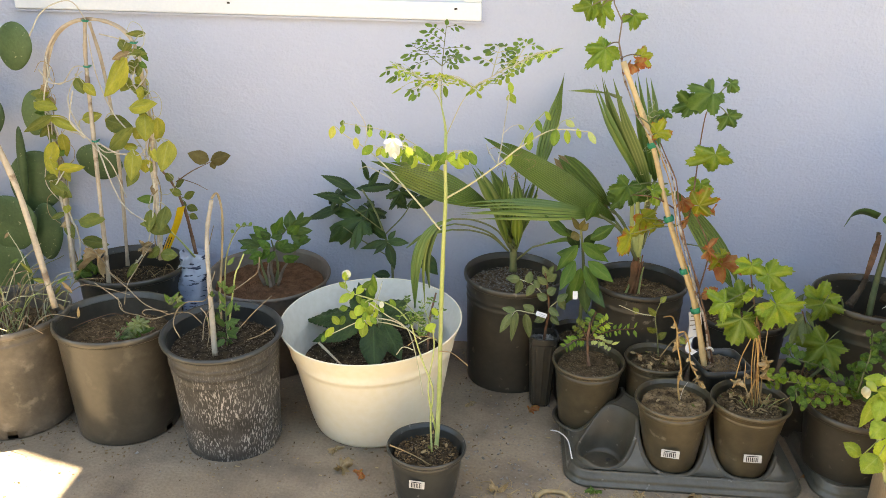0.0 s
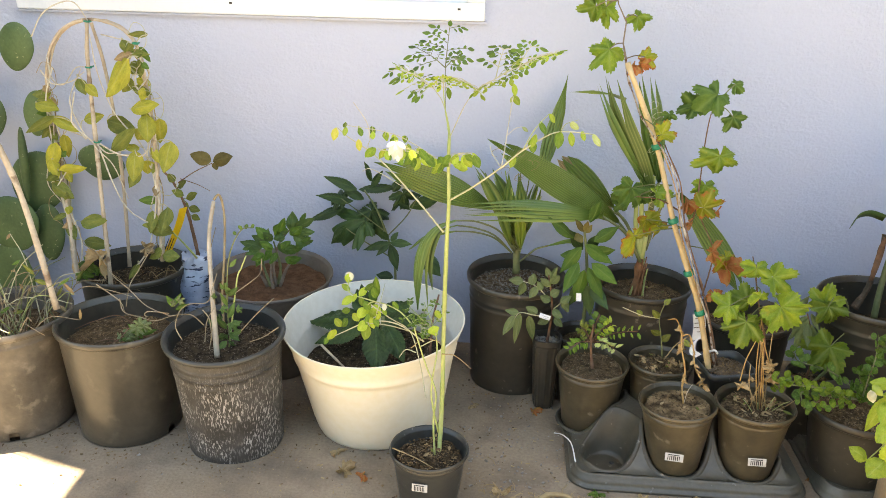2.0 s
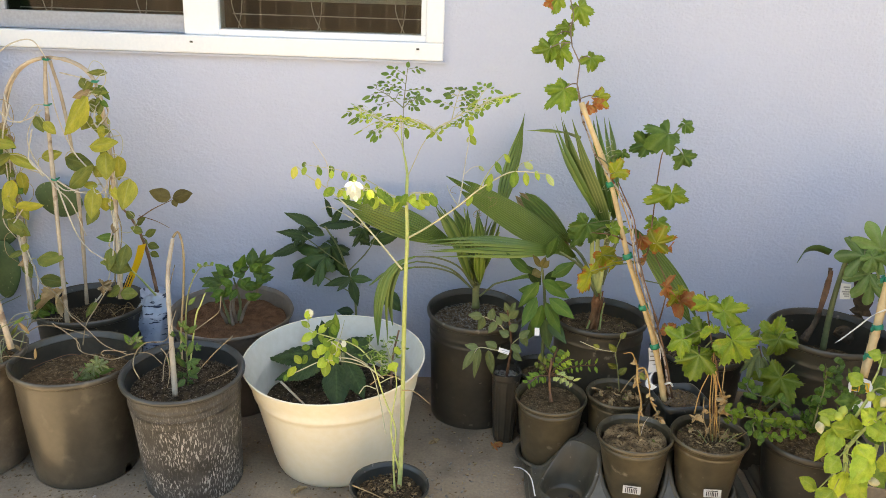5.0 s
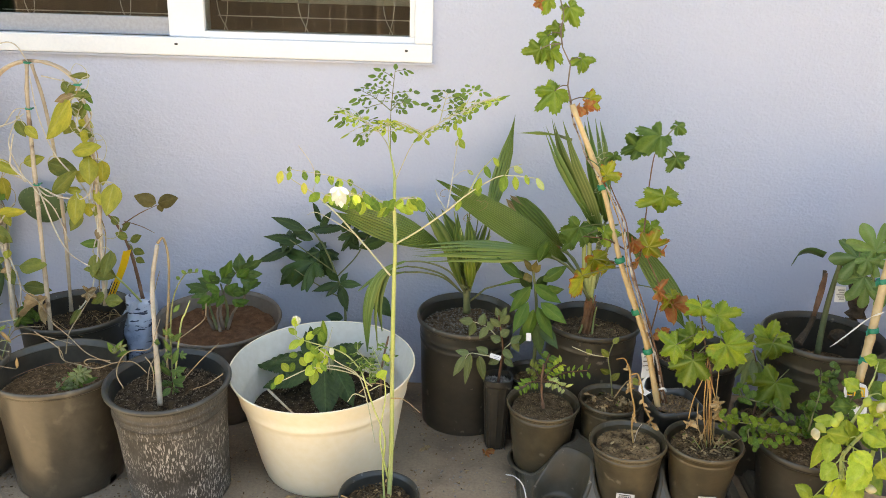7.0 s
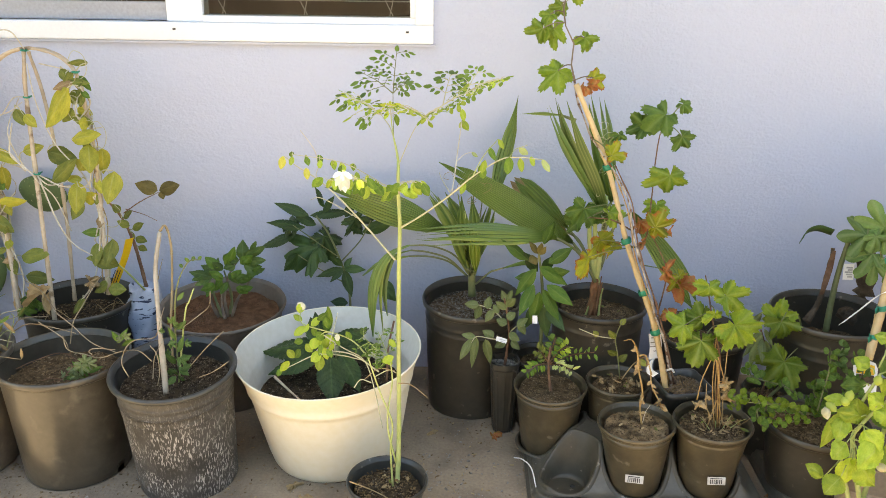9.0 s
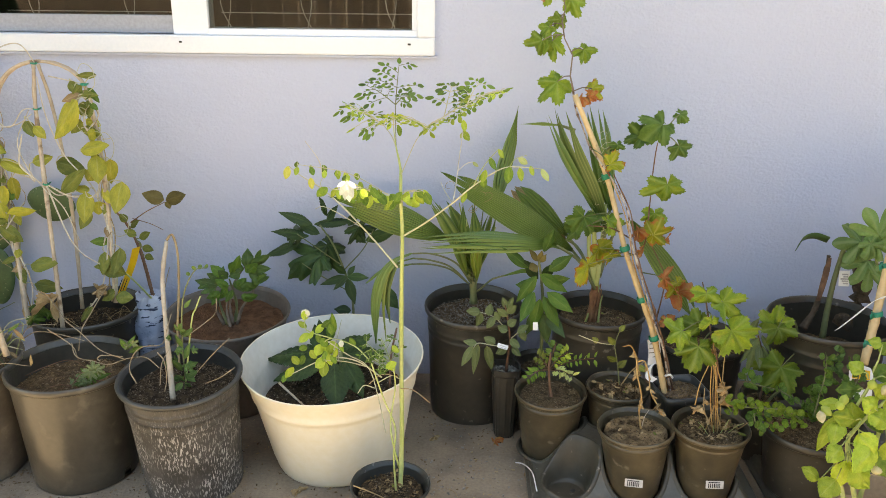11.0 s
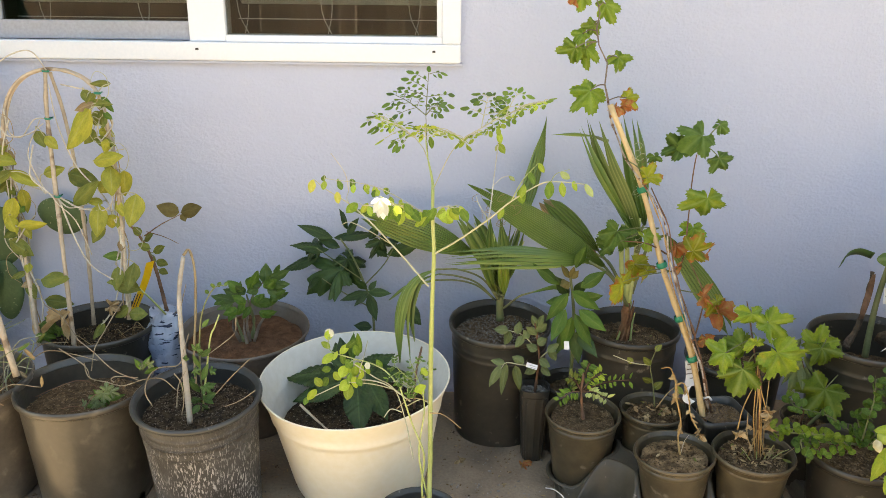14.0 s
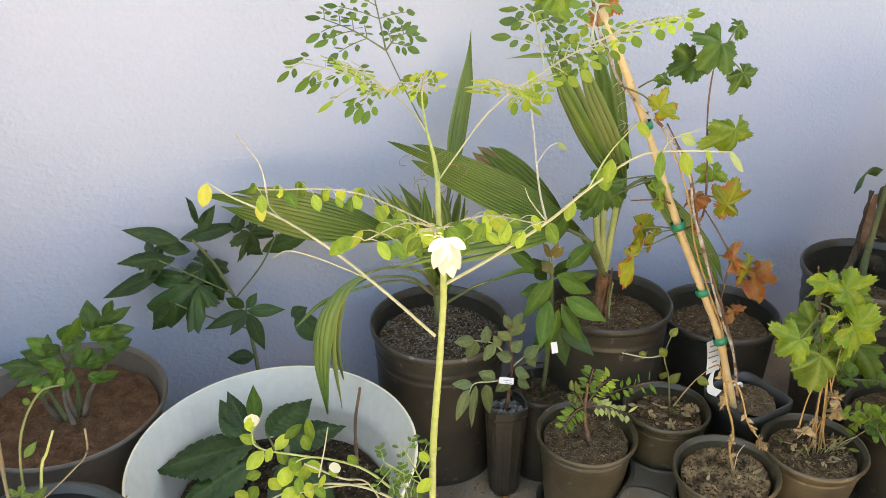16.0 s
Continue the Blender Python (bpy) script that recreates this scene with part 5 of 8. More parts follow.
def frond(parent, base, tip, n, size, skin, sag=0.02, side=0.05, seed=0, rows=1, stalkmat=None, fill=0.74, kind="oval"):
    """A feathered leaf: a stalk with side stalks, and round leaflets in pairs along them."""
    rnd = random.Random(seed)
    a, b = Vector(base), Vector(tip)
    mid = (a + b) / 2 + Vector((0, 0, sag))
    line = spline([a, mid, b], 10)
    ob = part("leaf_stalk", tube([a, mid, b], 0.0013, 0.0007, 5, 8), stalkmat or STEM, parent)
    ax = (b - a).normalized()
    across = ax.cross(Vector((0, -0.45, 0.9))).normalized()
    small = []
    for i in range(n):
        k = 0.25 + 0.75 * i / max(n - 1, 1)
        p = line[min(int(k * (len(line) - 1)), len(line) - 1)]
        for s in (-1, 1):
            if rnd.random() > fill:
                continue
            if rows == 1:
                t = p + (across * s * 0.75 + ax * 0.35 + Vector((0, rnd.uniform(-0.3, 0.3), rnd.uniform(-0.55, 0.1)))).normalized() * size * rnd.uniform(0.75, 1.15)
                leaf(ob, kind, skin, p + (t - p) * 0.15, t, size * 0.44, (rnd.uniform(-1, 1), -0.6, rnd.uniform(-0.2, 1.0)), i % 4, "leaflet")
            else:
                e = p + (across * s + ax * 0.45 + Vector((rnd.uniform(-0.35, 0.35), rnd.uniform(-0.4, 0.4), rnd.uniform(-0.35, 0.3)))).normalized() * side * (1.15 - 0.7 * i / n) * rnd.uniform(0.6, 1.25)
                part("twiglet", tube([p, e], 0.0008, 0.0006, 4, 1), stalkmat or STEM, ob)
                for j in range(rows):
                    q = p.lerp(e, (j + 1) / rows)
                    for s2 in (-1, 1):
                        if rnd.random() > fill:
                            continue
                        o = (e - p).normalized()
                        t = q + (o.cross(Vector((0, -0.5, 0.8))).normalized() * s2 * 0.7 + o * 0.7 + Vector((0, 0, rnd.uniform(-0.5, 0.2)))).normalized() * size * rnd.uniform(0.7, 1.1)
                        small.append(("oval", (skin, L_FINE, skin, L_FINE, L_MOR)[rnd.randrange(5)], q, t, size * 0.45, (rnd.uniform(-0.6, 0.6), -0.6, 0.8), j % 4))
    foliage(ob, small)
    return ob


def spray(parent, base, tip, pairs, side, size, skins, seed=0, sag=0.0, up=(0.0, -0.45, 0.9), per=3, start=0.3, fill=0.94, mat_stalk=None, joined=False):
    """A twice-feathered leaf: side stalks in pairs along a stalk, each with leaflets in pairs and a larger one at its end."""
    rnd = random.Random(seed)
    a, b = Vector(base), Vector(tip)
    ax = (b - a).normalized()
    across = ax.cross(Vector(up)).normalized()
    n = across.cross(ax).normalized()
    pts = [a, a.lerp(b, 0.5) + Vector((0, 0, sag)), b]
    line = spline(pts, 12)
    ob = part("leaf_stalk", tube(pts, 0.0012, 0.0006, 5, 8), mat_stalk or STEM, parent)
    small = []

    def leaflet(q, d, ln, skin):
        f = n + Vector((rnd.uniform(-0.45, 0.45), rnd.uniform(-0.35, 0.35), rnd.uniform(-0.25, 0.25)))
        d = (d + Vector((0, 0, -0.22 + rnd.uniform(-0.2, 0.12)))).normalized()
        row = ("oval", skin, q + d * 0.0015, q + d * ln, ln * rnd.uniform(0.42, 0.55), f, rnd.randrange(4))
        if joined:
            small.append(row)
        else:
            leaf(ob, row[0], skin, *row[2:], "leaflet")

    for i in range(pairs):
        k = start + (0.96 - start) * i / max(pairs - 1, 1)
        p = line[min(int(k * (len(line) - 1)), len(line) - 1)]
        ln = side * (1.0 - 0.62 * i / max(pairs, 1)) * rnd.uniform(0.85, 1.12)
        for sgn in (-1, 1):
            if rnd.random() > fill:
                continue
            d = (across * sgn * 0.85 + ax * 0.55 + n * rnd.uniform(-0.2, 0.1) + Vector((0, 0, -0.12))).normalized()
            e = p + d * ln
            part("twiglet", tube([p, p.lerp(e, 0.5) + n * 0.002, e], 0.0007, 0.0005, 4, 2), mat_stalk or STEM, ob)
            pd = d.cross(n).normalized()
            m = per if i < pairs - 1 else max(1, per - 1)
            for q in range(m):
                c = p.lerp(e, (q + 0.8) / (m + 0.3))
                for s2 in (-1, 1):
                    if rnd.random() < fill:
                        leaflet(c, pd * s2 * 0.8 + d * 0.55, size * rnd.uniform(0.62, 0.85), rnd.choice(skins))
            leaflet(e, d, size * rnd.uniform(1.0, 1.25), rnd.choice(skins))
    leaflet(b, ax, size * 1.2, rnd.choice(skins))
    foliage(ob, small)
    return ob


def hanging(parent, rows, skins, seed=0):
    """Single leaflets that hang from a branch: place, length, lean to the side, how far the blade turns away."""
    rnd = random.Random(seed)
    for k, (x, y, z, ln, lean) in enumerate(rows):
        b = Vector((x, y, z))
        d = Vector((lean, rnd.uniform(-0.35, 0.1), -1.0 + abs(lean) * 0.5)).normalized()
        leaf(parent, "oval", skins[k % len(skins)], b, b + d * ln, ln * rnd.uniform(0.48, 0.60), (rnd.uniform(-0.7, 0.7), -0.85, rnd.uniform(0.0, 0.5)), k % 4, "leaflet")


# lower crown: two long arms, and short feathered leaves that reach to the front
LB = [(-0.044, 1.596, 0.621), (-0.097, 1.610, 0.679), (-0.152, 1.630, 0.732), (-0.203, 1.660, 0.766), (-0.251, 1.680, 0.789), (-0.277, 1.692, 0.806)]
part("branch", tube(LB, 0.0021, 0.0009, 7, 6), VINE, E)
RB = [(-0.034, 1.593, 0.689), (0.013, 1.570, 0.726), (0.067, 1.540, 0.776), (0.106, 1.527, 0.814), (0.155, 1.514, 0.850), (0.185, 1.485, 0.862), (0.226, 1.459, 0.865)]
part("branch", tube(RB, 0.0021, 0.0008, 7, 6), VINE, E)
part("twig", tube([RB[3], (0.125, 1.520, 0.855), (0.150, 1.512, 0.888)], 0.0011, 0.0007, 5, 6), STEM, E)
part("twig", tube([(0.067, 1.540, 0.776), (0.072, 1.575, 0.800), (0.078, 1.610, 0.850), (0.084, 1.642, 0.893)], 0.0014, 0.0010, 5, 6), PALETWIG, E)
part("twig", tube([(0.075, 1.590, 0.826), (0.090, 1.600, 0.838), (0.104, 1.604, 0.842)], 0.0009, 0.0007, 4, 4), PALETWIG, E)
part("twig", tube([(0.067, 1.540, 0.776), (0.050, 1.548, 0.800), (0.044, 1.550, 0.815)], 0.0008, 0.0005, 4, 4), VINE, E)
part("twig", tube([(-0.213, 1.720, 0.776), (-0.218, 1.710, 0.815), (-0.242, 1.692, 0.860)], 0.0012, 0.0008, 5, 6), PALETWIG, E)
part("twig", tube([(-0.203, 1.660, 0.766), (-0.213, 1.690, 0.770), (-0.213, 1.720, 0.776)], 0.0009, 0.0008, 5, 4), VINE, E)
part("twig", tube([(-0.120, 1.618, 0.700), (-0.165, 1.632, 0.722), (-0.200, 1.640, 0.735), (-0.218, 1.644, 0.728)], 0.0010, 0.0006, 5, 6), VINE, E)
hanging(E, [(-0.279, 1.692, 0.806, 0.030, -0.25), (-0.226, 1.655, 0.792, 0.026, 0.05)], (L_GOLD,), 70)
hanging(E, [(0.128, 1.520, 0.848, 0.026, -0.25), (0.120, 1.522, 0.838, 0.028, 0.2), (0.150, 1.512, 0.888, 0.020, 0.5), (0.172, 1.496, 0.860, 0.032, -0.1), (0.188, 1.482, 0.862, 0.026, 0.15), (0.135, 1.518, 0.872, 0.026, 0.4)], (L_LIME, L_MOR), 71)
# branch tip: sun on these leaflets is put into their paler skin
hanging(E, [(0.226, 1.459, 0.866, 0.026, 0.5), (0.207, 1.470, 0.868, 0.019, 0.3), (0.186, 1.486, 0.878, 0.020, 0.9), (0.084, 1.642, 0.896, 0.024, 0.5), (0.084, 1.642, 0.893, 0.014, -0.3), (0.084, 1.640, 0.918, 0.024, 0.15), (0.104, 1.604, 0.842, 0.015, 0.8), (0.092, 1.532, 0.802, 0.024, -0.3)], (L_PALEST, L_LIME), 72)
part("twig", tube([(0.172, 1.496, 0.860), (0.180, 1.490, 0.875), (0.200, 1.476, 0.886)], 0.0008, 0.0005, 4, 4), STEM, E)
CN = (-0.036, 1.598, 0.758)
part("branch", tube([CN, (-0.070, 1.500, 0.800), (-0.108, 1.355, 0.866)], 0.0013, 0.0008, 5, 8), STEM, E)


def drooping(parent, base, tip, n, size, skins, seed=0, sag=0.012):
    """A feathered leaf whose broad leaflets hang down on both sides of its stalk."""
    r = random.Random(seed)
    a, b = Vector(base), Vector(tip)
    line = [a, a.lerp(b, 0.5) + Vector((0, 0, sag)), b]
    ob = part("leaf_stalk", tube(line, 0.0011, 0.0006, 5, 8), VINE, parent)
    pts = spline(line, 12)
    side = (b - a).cross(Vector((0, 0, 1))).normalized()
    for q in range(n):
        c = pts[int((0.22 + 0.78 * q / (n - 1)) * (len(pts) - 1))]
        for sgn in (-1, 1):
            e = c + side * sgn * r.uniform(0.008, 0.020) + Vector((0, 0, r.uniform(-0.006, 0.004)))
            part("twiglet", tube([c, c.lerp(e, 0.5) + Vector((0, 0, 0.002)), e], 0.0006, 0.0004, 4, 2), VINE, ob)
            for _ in range(1 + (r.random() < 0.45)):
                d = Vector((sgn * side.x * 0.5 + r.uniform(-0.3, 0.3), sgn * side.y * 0.5 - 0.15, r.uniform(-1.0, -0.35))).normalized()
                ln = size * r.uniform(0.7, 1.15)
                leaf(ob, "oval", r.choice(skins), e, e + d * ln, ln * r.uniform(0.50, 0.64), (r.uniform(-0.5, 0.5), -0.75, r.uniform(0.2, 0.8)), r.randrange(4), "leaflet")
    return ob


drooping(E, CN, (-0.150, 1.455, 0.822), 6, 0.026, (L_MOR, L_LIME, L_MOR), 1)
drooping(E, (-0.060, 1.54, 0.782), (-0.100, 1.400, 0.842), 4, 0.025, (L_LIME, L_MOR), 2, 0.006)
drooping(E, CN, (0.008, 1.43, 0.828), 6, 0.024, (L_MOR, L_LIME), 3)
drooping(E, CN, (-0.232, 1.560, 0.842), 8, 0.019, (L_MOR, L_LIME, L_FINE), 4, 0.020)
drooping(E, CN, (-0.030, 1.49, 0.796), 2, 0.021, (L_LIME, L_MOR), 5, 0.006)
# sunlit tip cluster, its glare carried by the white skin
for dx, dz, ln in ((-0.9, -0.5, 0.018), (-0.45, -0.9, 0.027), (-0.12, -1.0, 0.032), (0.12, -1.0, 0.035), (0.34, -0.95, 0.030), (0.8, -0.55, 0.019)):
    leaf(E, "oval", L_PALE, (-0.106 + 0.003 * dx, 1.346, 0.866), Vector((-0.106, 1.346, 0.866)) + Vector((dx, -0.1, dz)).normalized() * ln, ln * 0.40, (0.4 * dx, -0.9, 0.3), int(ln * 1000) % 4, "leaflet")
# upper crown: a dark top leaf, a bright one to one side, and a long arm that comes forward
RBASE, LFORK, LEND = Vector((-0.037, 1.604, 0.812)), Vector((-0.046, 1.610, 0.866)), Vector((-0.074, 1.652, 0.902))
part("branch", tube([(-0.037, 1.605, 0.820), (-0.041, 1.607, 0.845), LFORK], 0.0028, 0.0016, 7, 5), STEM, E)
part("branch", tube([LFORK, LFORK.lerp(LEND, 0.5) + Vector((0.004, 0, 0.0)), LEND], 0.0011, 0.0008, 6, 5), VINE, E)
part("branch", tube([LFORK, (-0.050, 1.612, 0.895), (-0.051, 1.612, 0.915)], 0.0013, 0.0008, 6, 5), STEM, E)
TOPN = Vector((-0.058, 1.740, 0.929))
part("branch", tube([LFORK, (-0.053, 1.680, 0.900), TOPN], 0.0009, 0.0007, 5, 6), DARKSTEM, E)
ARM = [RBASE, (-0.022, 1.580, 0.850), (-0.004, 1.555, 0.892), (0.017, 1.537, 0.921), (0.050, 1.525, 0.945), (0.092, 1.515, 0.970), (0.134, 1.480, 0.993)]
part("branch", tube(ARM, 0.0010, 0.0006, 6, 6), VINE, E)
hanging(E, [(-0.044, 1.640, 0.906, 0.024, 0.1), (-0.056, 1.615, 0.915, 0.016, -0.4)], (L_MOR, L_LIME), 74)
for base, tip, pairs, side, size, skins, seed, per, start, up in (
        ((-0.051, 1.612, 0.908), (-0.051, 1.600, 0.930), 4, 0.018, 0.011, (L_LIME, L_MOR), 21, 2, 0.1, None),
        (LEND, (-0.160, 1.735, 0.924), 4, 0.034, 0.0205, (L_MOR, L_FINE, L_LIME), 22, 2, 0.3, None),
        (LEND, (-0.132, 1.612, 0.944), 6, 0.030, 0.0125, (L_LIME, L_LIME, L_MOR), 23, 3, 0.2, None),
        (LEND, (-0.106, 1.668, 0.896), 3, 0.024, 0.018, (L_MOR, L_FINE), 24, 2, 0.3, None),
        (LEND, (-0.062, 1.620, 0.922), 3, 0.020, 0.012, (L_LIME, L_MOR), 29, 2, 0.3, None),
        (TOPN, (-0.057, 1.824, 1.002), 5, 0.052, 0.0185, (L_FINE, L_FINE, L_VINE), 25, 3, 0.18, (0.2, -0.8, 0.55)),
        (TOPN, (-0.124, 1.785, 0.962), 4, 0.036, 0.0185, (L_FINE, L_VINE), 26, 2, 0.3, None),
        (TOPN, (-0.034, 1.745, 0.946), 2, 0.018, 0.0165, (L_FINE, L_VINE), 27, 2, 0.3, None),
        # the forward arm: its lime skins hold sunlight in their colour
        (ARM[3], (-0.014, 1.470, 0.950), 5, 0.032, 0.0165, (L_LIME, L_LIME, L_MOR), 31, 2, 0.15, None),
        (ARM[3], (0.040, 1.500, 0.940), 4, 0.028, 0.0165, (L_LIME, L_MOR), 32, 2, 0.2, None),
        (ARM[4], (0.062, 1.590, 0.990), 4, 0.030, 0.0185, (L_FINE, L_VINE, L_MOR), 33, 2, 0.35, None),
        (ARM[4], (0.100, 1.505, 0.972), 5, 0.022, 0.0155, (L_LIME, L_MOR, L_FINE), 34, 2, 0.15, None),
        (ARM[5], (0.112, 1.545, 1.002), 3, 0.022, 0.0155, (L_FINE, L_MOR), 35, 2, 0.3, None),
        (ARM[5], (0.152, 1.452, 1.004), 7, 0.016, 0.0145, (L_LIME, L_MOR), 36, 2, 0.15, None)):
    dark = seed in (25, 26, 27)
    spray(E, base, tip, pairs, side, size, skins, seed, 0.004, up or (0.0, -0.45, 0.9), per, start, 0.86 if dark else 0.92, DARKSTEM if dark else VINE, True)
# low shoots that lean over the cream pot
SB = [(-0.101, 1.590, 0.406), (-0.139, 1.620, 0.429), (-0.195, 1.660, 0.428), (-0.224, 1.680, 0.404)]
part("side_stem", tube(SB, 0.0018, 0.001, 6, 6), STEM, E)
part("side_stem", tube([(-0.080, 1.590, 0.373), (-0.141, 1.630, 0.391), (-0.210, 1.670, 0.374), (-0.281, 1.700, 0.327), (-0.326, 1.720, 0.293)], 0.0018, 0.001, 6, 6), VINE, E)
part("side_stem", tube([(-0.195, 1.660, 0.428), (-0.259, 1.700, 0.428), (-0.264, 1.710, 0.455)], 0.0014, 0.001, 6, 6), STEM, E)
leaves(E, "oval", L_LIME, [(-0.265, 1.710, 0.447, -0.263, 1.712, 0.471, 0.018), (-0.261, 1.710, 0.430, -0.281, 1.714, 0.442, 0.014), (-0.253, 1.700, 0.421, -0.278, 1.692, 0.402, 0.019), (-0.238, 1.690, 0.426, -0.219, 1.693, 0.447, 0.016), (-0.224, 1.680, 0.404, -0.235, 1.670, 0.380, 0.022), (-0.216, 1.670, 0.374, -0.238, 1.666, 0.353, 0.024), (-0.237, 1.680, 0.368, -0.251, 1.684, 0.386, 0.019), (-0.210, 1.670, 0.381, -0.197, 1.673, 0.409, 0.018), (-0.216, 1.670, 0.367, -0.221, 1.658, 0.333, 0.023), (-0.294, 1.700, 0.334, -0.317, 1.712, 0.300, 0.017), (-0.281, 1.700, 0.342, -0.296, 1.701, 0.362, 0.017), (-0.201, 1.660, 0.421, -0.182, 1.659, 0.402, 0.015)], seed=20)
leaves(E, "oval", L_MOR, [(-0.319, 1.720, 0.305, -0.323, 1.707, 0.291, 0.013), (-0.196, 1.670, 0.431, -0.202, 1.669, 0.458, 0.015), (-0.192, 1.680, 0.433, -0.195, 1.663, 0.488, 0.013), (-0.209, 1.670, 0.402, -0.222, 1.672, 0.422, 0.018), (-0.141, 1.630, 0.425, -0.152, 1.627, 0.446, 0.012), (-0.267, 1.700, 0.364, -0.282, 1.706, 0.339, 0.017), (-0.260, 1.700, 0.386, -0.280, 1.701, 0.380, 0.015), (-0.225, 1.690, 0.441, -0.200, 1.696, 0.456, 0.014)], seed=21)
hanging(E, [(-0.243, 1.690, 0.432, 0.022, -0.4), (-0.232, 1.685, 0.428, 0.024, 0.1), (-0.222, 1.680, 0.408, 0.028, 0.35), (-0.212, 1.665, 0.396, 0.028, -0.2), (-0.205, 1.655, 0.392, 0.030, 0.2), (-0.196, 1.640, 0.398, 0.022, 0.5), (-0.182, 1.640, 0.412, 0.024, -0.3), (-0.175, 1.635, 0.425, 0.020, 0.3)], (L_LIME, L_MOR), 75)
leaf(E, "round", L_PALE, (-0.264, 1.712, 0.452), (-0.262, 1.712, 0.474), 0.020, (0, -0.9, 0.3), 1, "leaflet")
leaf(E, "round", L_PALE, (-0.178, 1.630, 0.430), (-0.164, 1.618, 0.436), 0.014, (0, -0.9, 0.4), 2, "leaflet")
for pts in ([(-0.205, 1.660, 0.420), (-0.160, 1.640, 0.400), (-0.120, 1.671, 0.355), (-0.095, 1.640, 0.300), (-0.075, 1.600, 0.230)], [(-0.120, 1.671, 0.355), (-0.165, 1.660, 0.372), (-0.215, 1.655, 0.378)], [(-0.090, 1.610, 0.350), (-0.060, 1.600, 0.372), (-0.045, 1.610, 0.360)], [(-0.100, 1.620, 0.330), (-0.125, 1.640, 0.325), (-0.140, 1.640, 0.305)]):
    part("side_stem", tube(pts, 0.0013, 0.0011, 6, 6), VINE, E)
part("white_twig", tube([(-0.190, 1.640, 0.410), (-0.180, 1.645, 0.445), (-0.172, 1.650, 0.478)], 0.0011, 0.0008, 5, 4), VINE, E)
frond(E, (-0.057, 1.610, 0.385), (-0.112, 1.600, 0.447), 5, 0.010, L_FINE, 0.0, 0.035, 12, 3)
frond(E, (-0.057, 1.610, 0.385), (-0.084, 1.620, 0.452), 5, 0.010, L_FINE, 0.0, 0.035, 13, 3)
frond(E, (-0.057, 1.610, 0.378), (-0.105, 1.590, 0.419), 5, 0.010, L_FINE, 0.0, 0.03, 14, 3)
leaves(E, "round", L_LIME, [(-0.049, 1.600, 0.404, -0.072, 1.593, 0.393, 0.017), (-0.047, 1.620, 0.415, -0.060, 1.621, 0.433, 0.012), (-0.063, 1.600, 0.396, -0.054, 1.602, 0.382, 0.012)], seed=22)

# ---- two pleated young palms ----


def pleated(base, tip, w, face, fingers=3, ribs=3, cut=0.2, peak=0.55, taper=0.35, arch=0.05, seed=0, depth=0.10):
    """A pleated palm blade: ridged segments that run together from the base and part into fingers at the end."""
    rnd = random.Random(seed)
    b, t = Vector(base), Vector(tip)
    ln = (t - b).length
    y = (t - b).normalized()
    x = y.cross(Vector(face)).normalized()
    z = x.cross(y)
    bm = bmesh.new()
    uvl = bm.loops.layers.uv.new("UVMap")
    rows = 22
    for f in range(fingers):
        s0, s1 = -1 + 2 * f / fingers, -1 + 2 * (f + 1) / fingers
        mid = (s0 + s1) / 2
        end = 1.0 - 0.30 * taper * abs(mid) ** 1.5 - rnd.uniform(0, 0.06)
        split = end - cut * rnd.uniform(0.5, 1.1)
        bent = rnd.uniform(-0.05, 0.05)
        prev = None
        for i in range(rows + 1):
            k = end * i / rows
            wide = w * 0.5 * (0.10 + 0.90 * math.sin(math.pi / 2 * min(1.0, k / peak)) ** 0.85) * (1 - taper * max(0.0, (k - peak) / (1 - peak)) ** 1.6)
            g = 1.0 if k < split else max(0.04, 1 - (k - split) / (end - split))
            loose = max(0.0, k - split)
            row = []
            for q in range(2 * ribs + 1):
                sv = s0 + (s1 - s0) * q / (2 * ribs)
                px = wide * (mid + (sv - mid) * g) + w * bent * loose * 4
                pz = -0.20 * abs(px) + (w / (fingers * ribs) * depth * 4.5 if q % 2 else 0.0) * g + arch * ln * (0.25 - (k - 0.5) ** 2) * 4 - ln * 0.12 * loose * (1 + 4 * bent)
                row.append((bm.verts.new(b + x * px + y * (k * ln) + z * pz), (0.0 if q % 2 == 0 else 0.14, k)))
            if prev:
                for q in range(2 * ribs):
                    quad = (prev[q], prev[q + 1], row[q + 1], row[q])
                    fc = bm.faces.new([v for v, _ in quad])
                    for lp, (_, uv) in zip(fc.loops, quad):
                        lp[uvl].uv = uv
            prev = row
    return bm


def palm_leaf(parent, pts, b, t, w, face=(0, -0.8, 0.6), seed=0, skin=None, **kw):
    """A palm leaf: its stalk and, under that, the pleated blade."""
    st = part("leaf_stalk", tube([*pts, b], 0.0048, 0.003, 8, 6), DARKSTEM, parent)
    part("blade", pleated(b, t, w, face, seed=seed, **kw), skin or L_PALM, st, smooth=False)


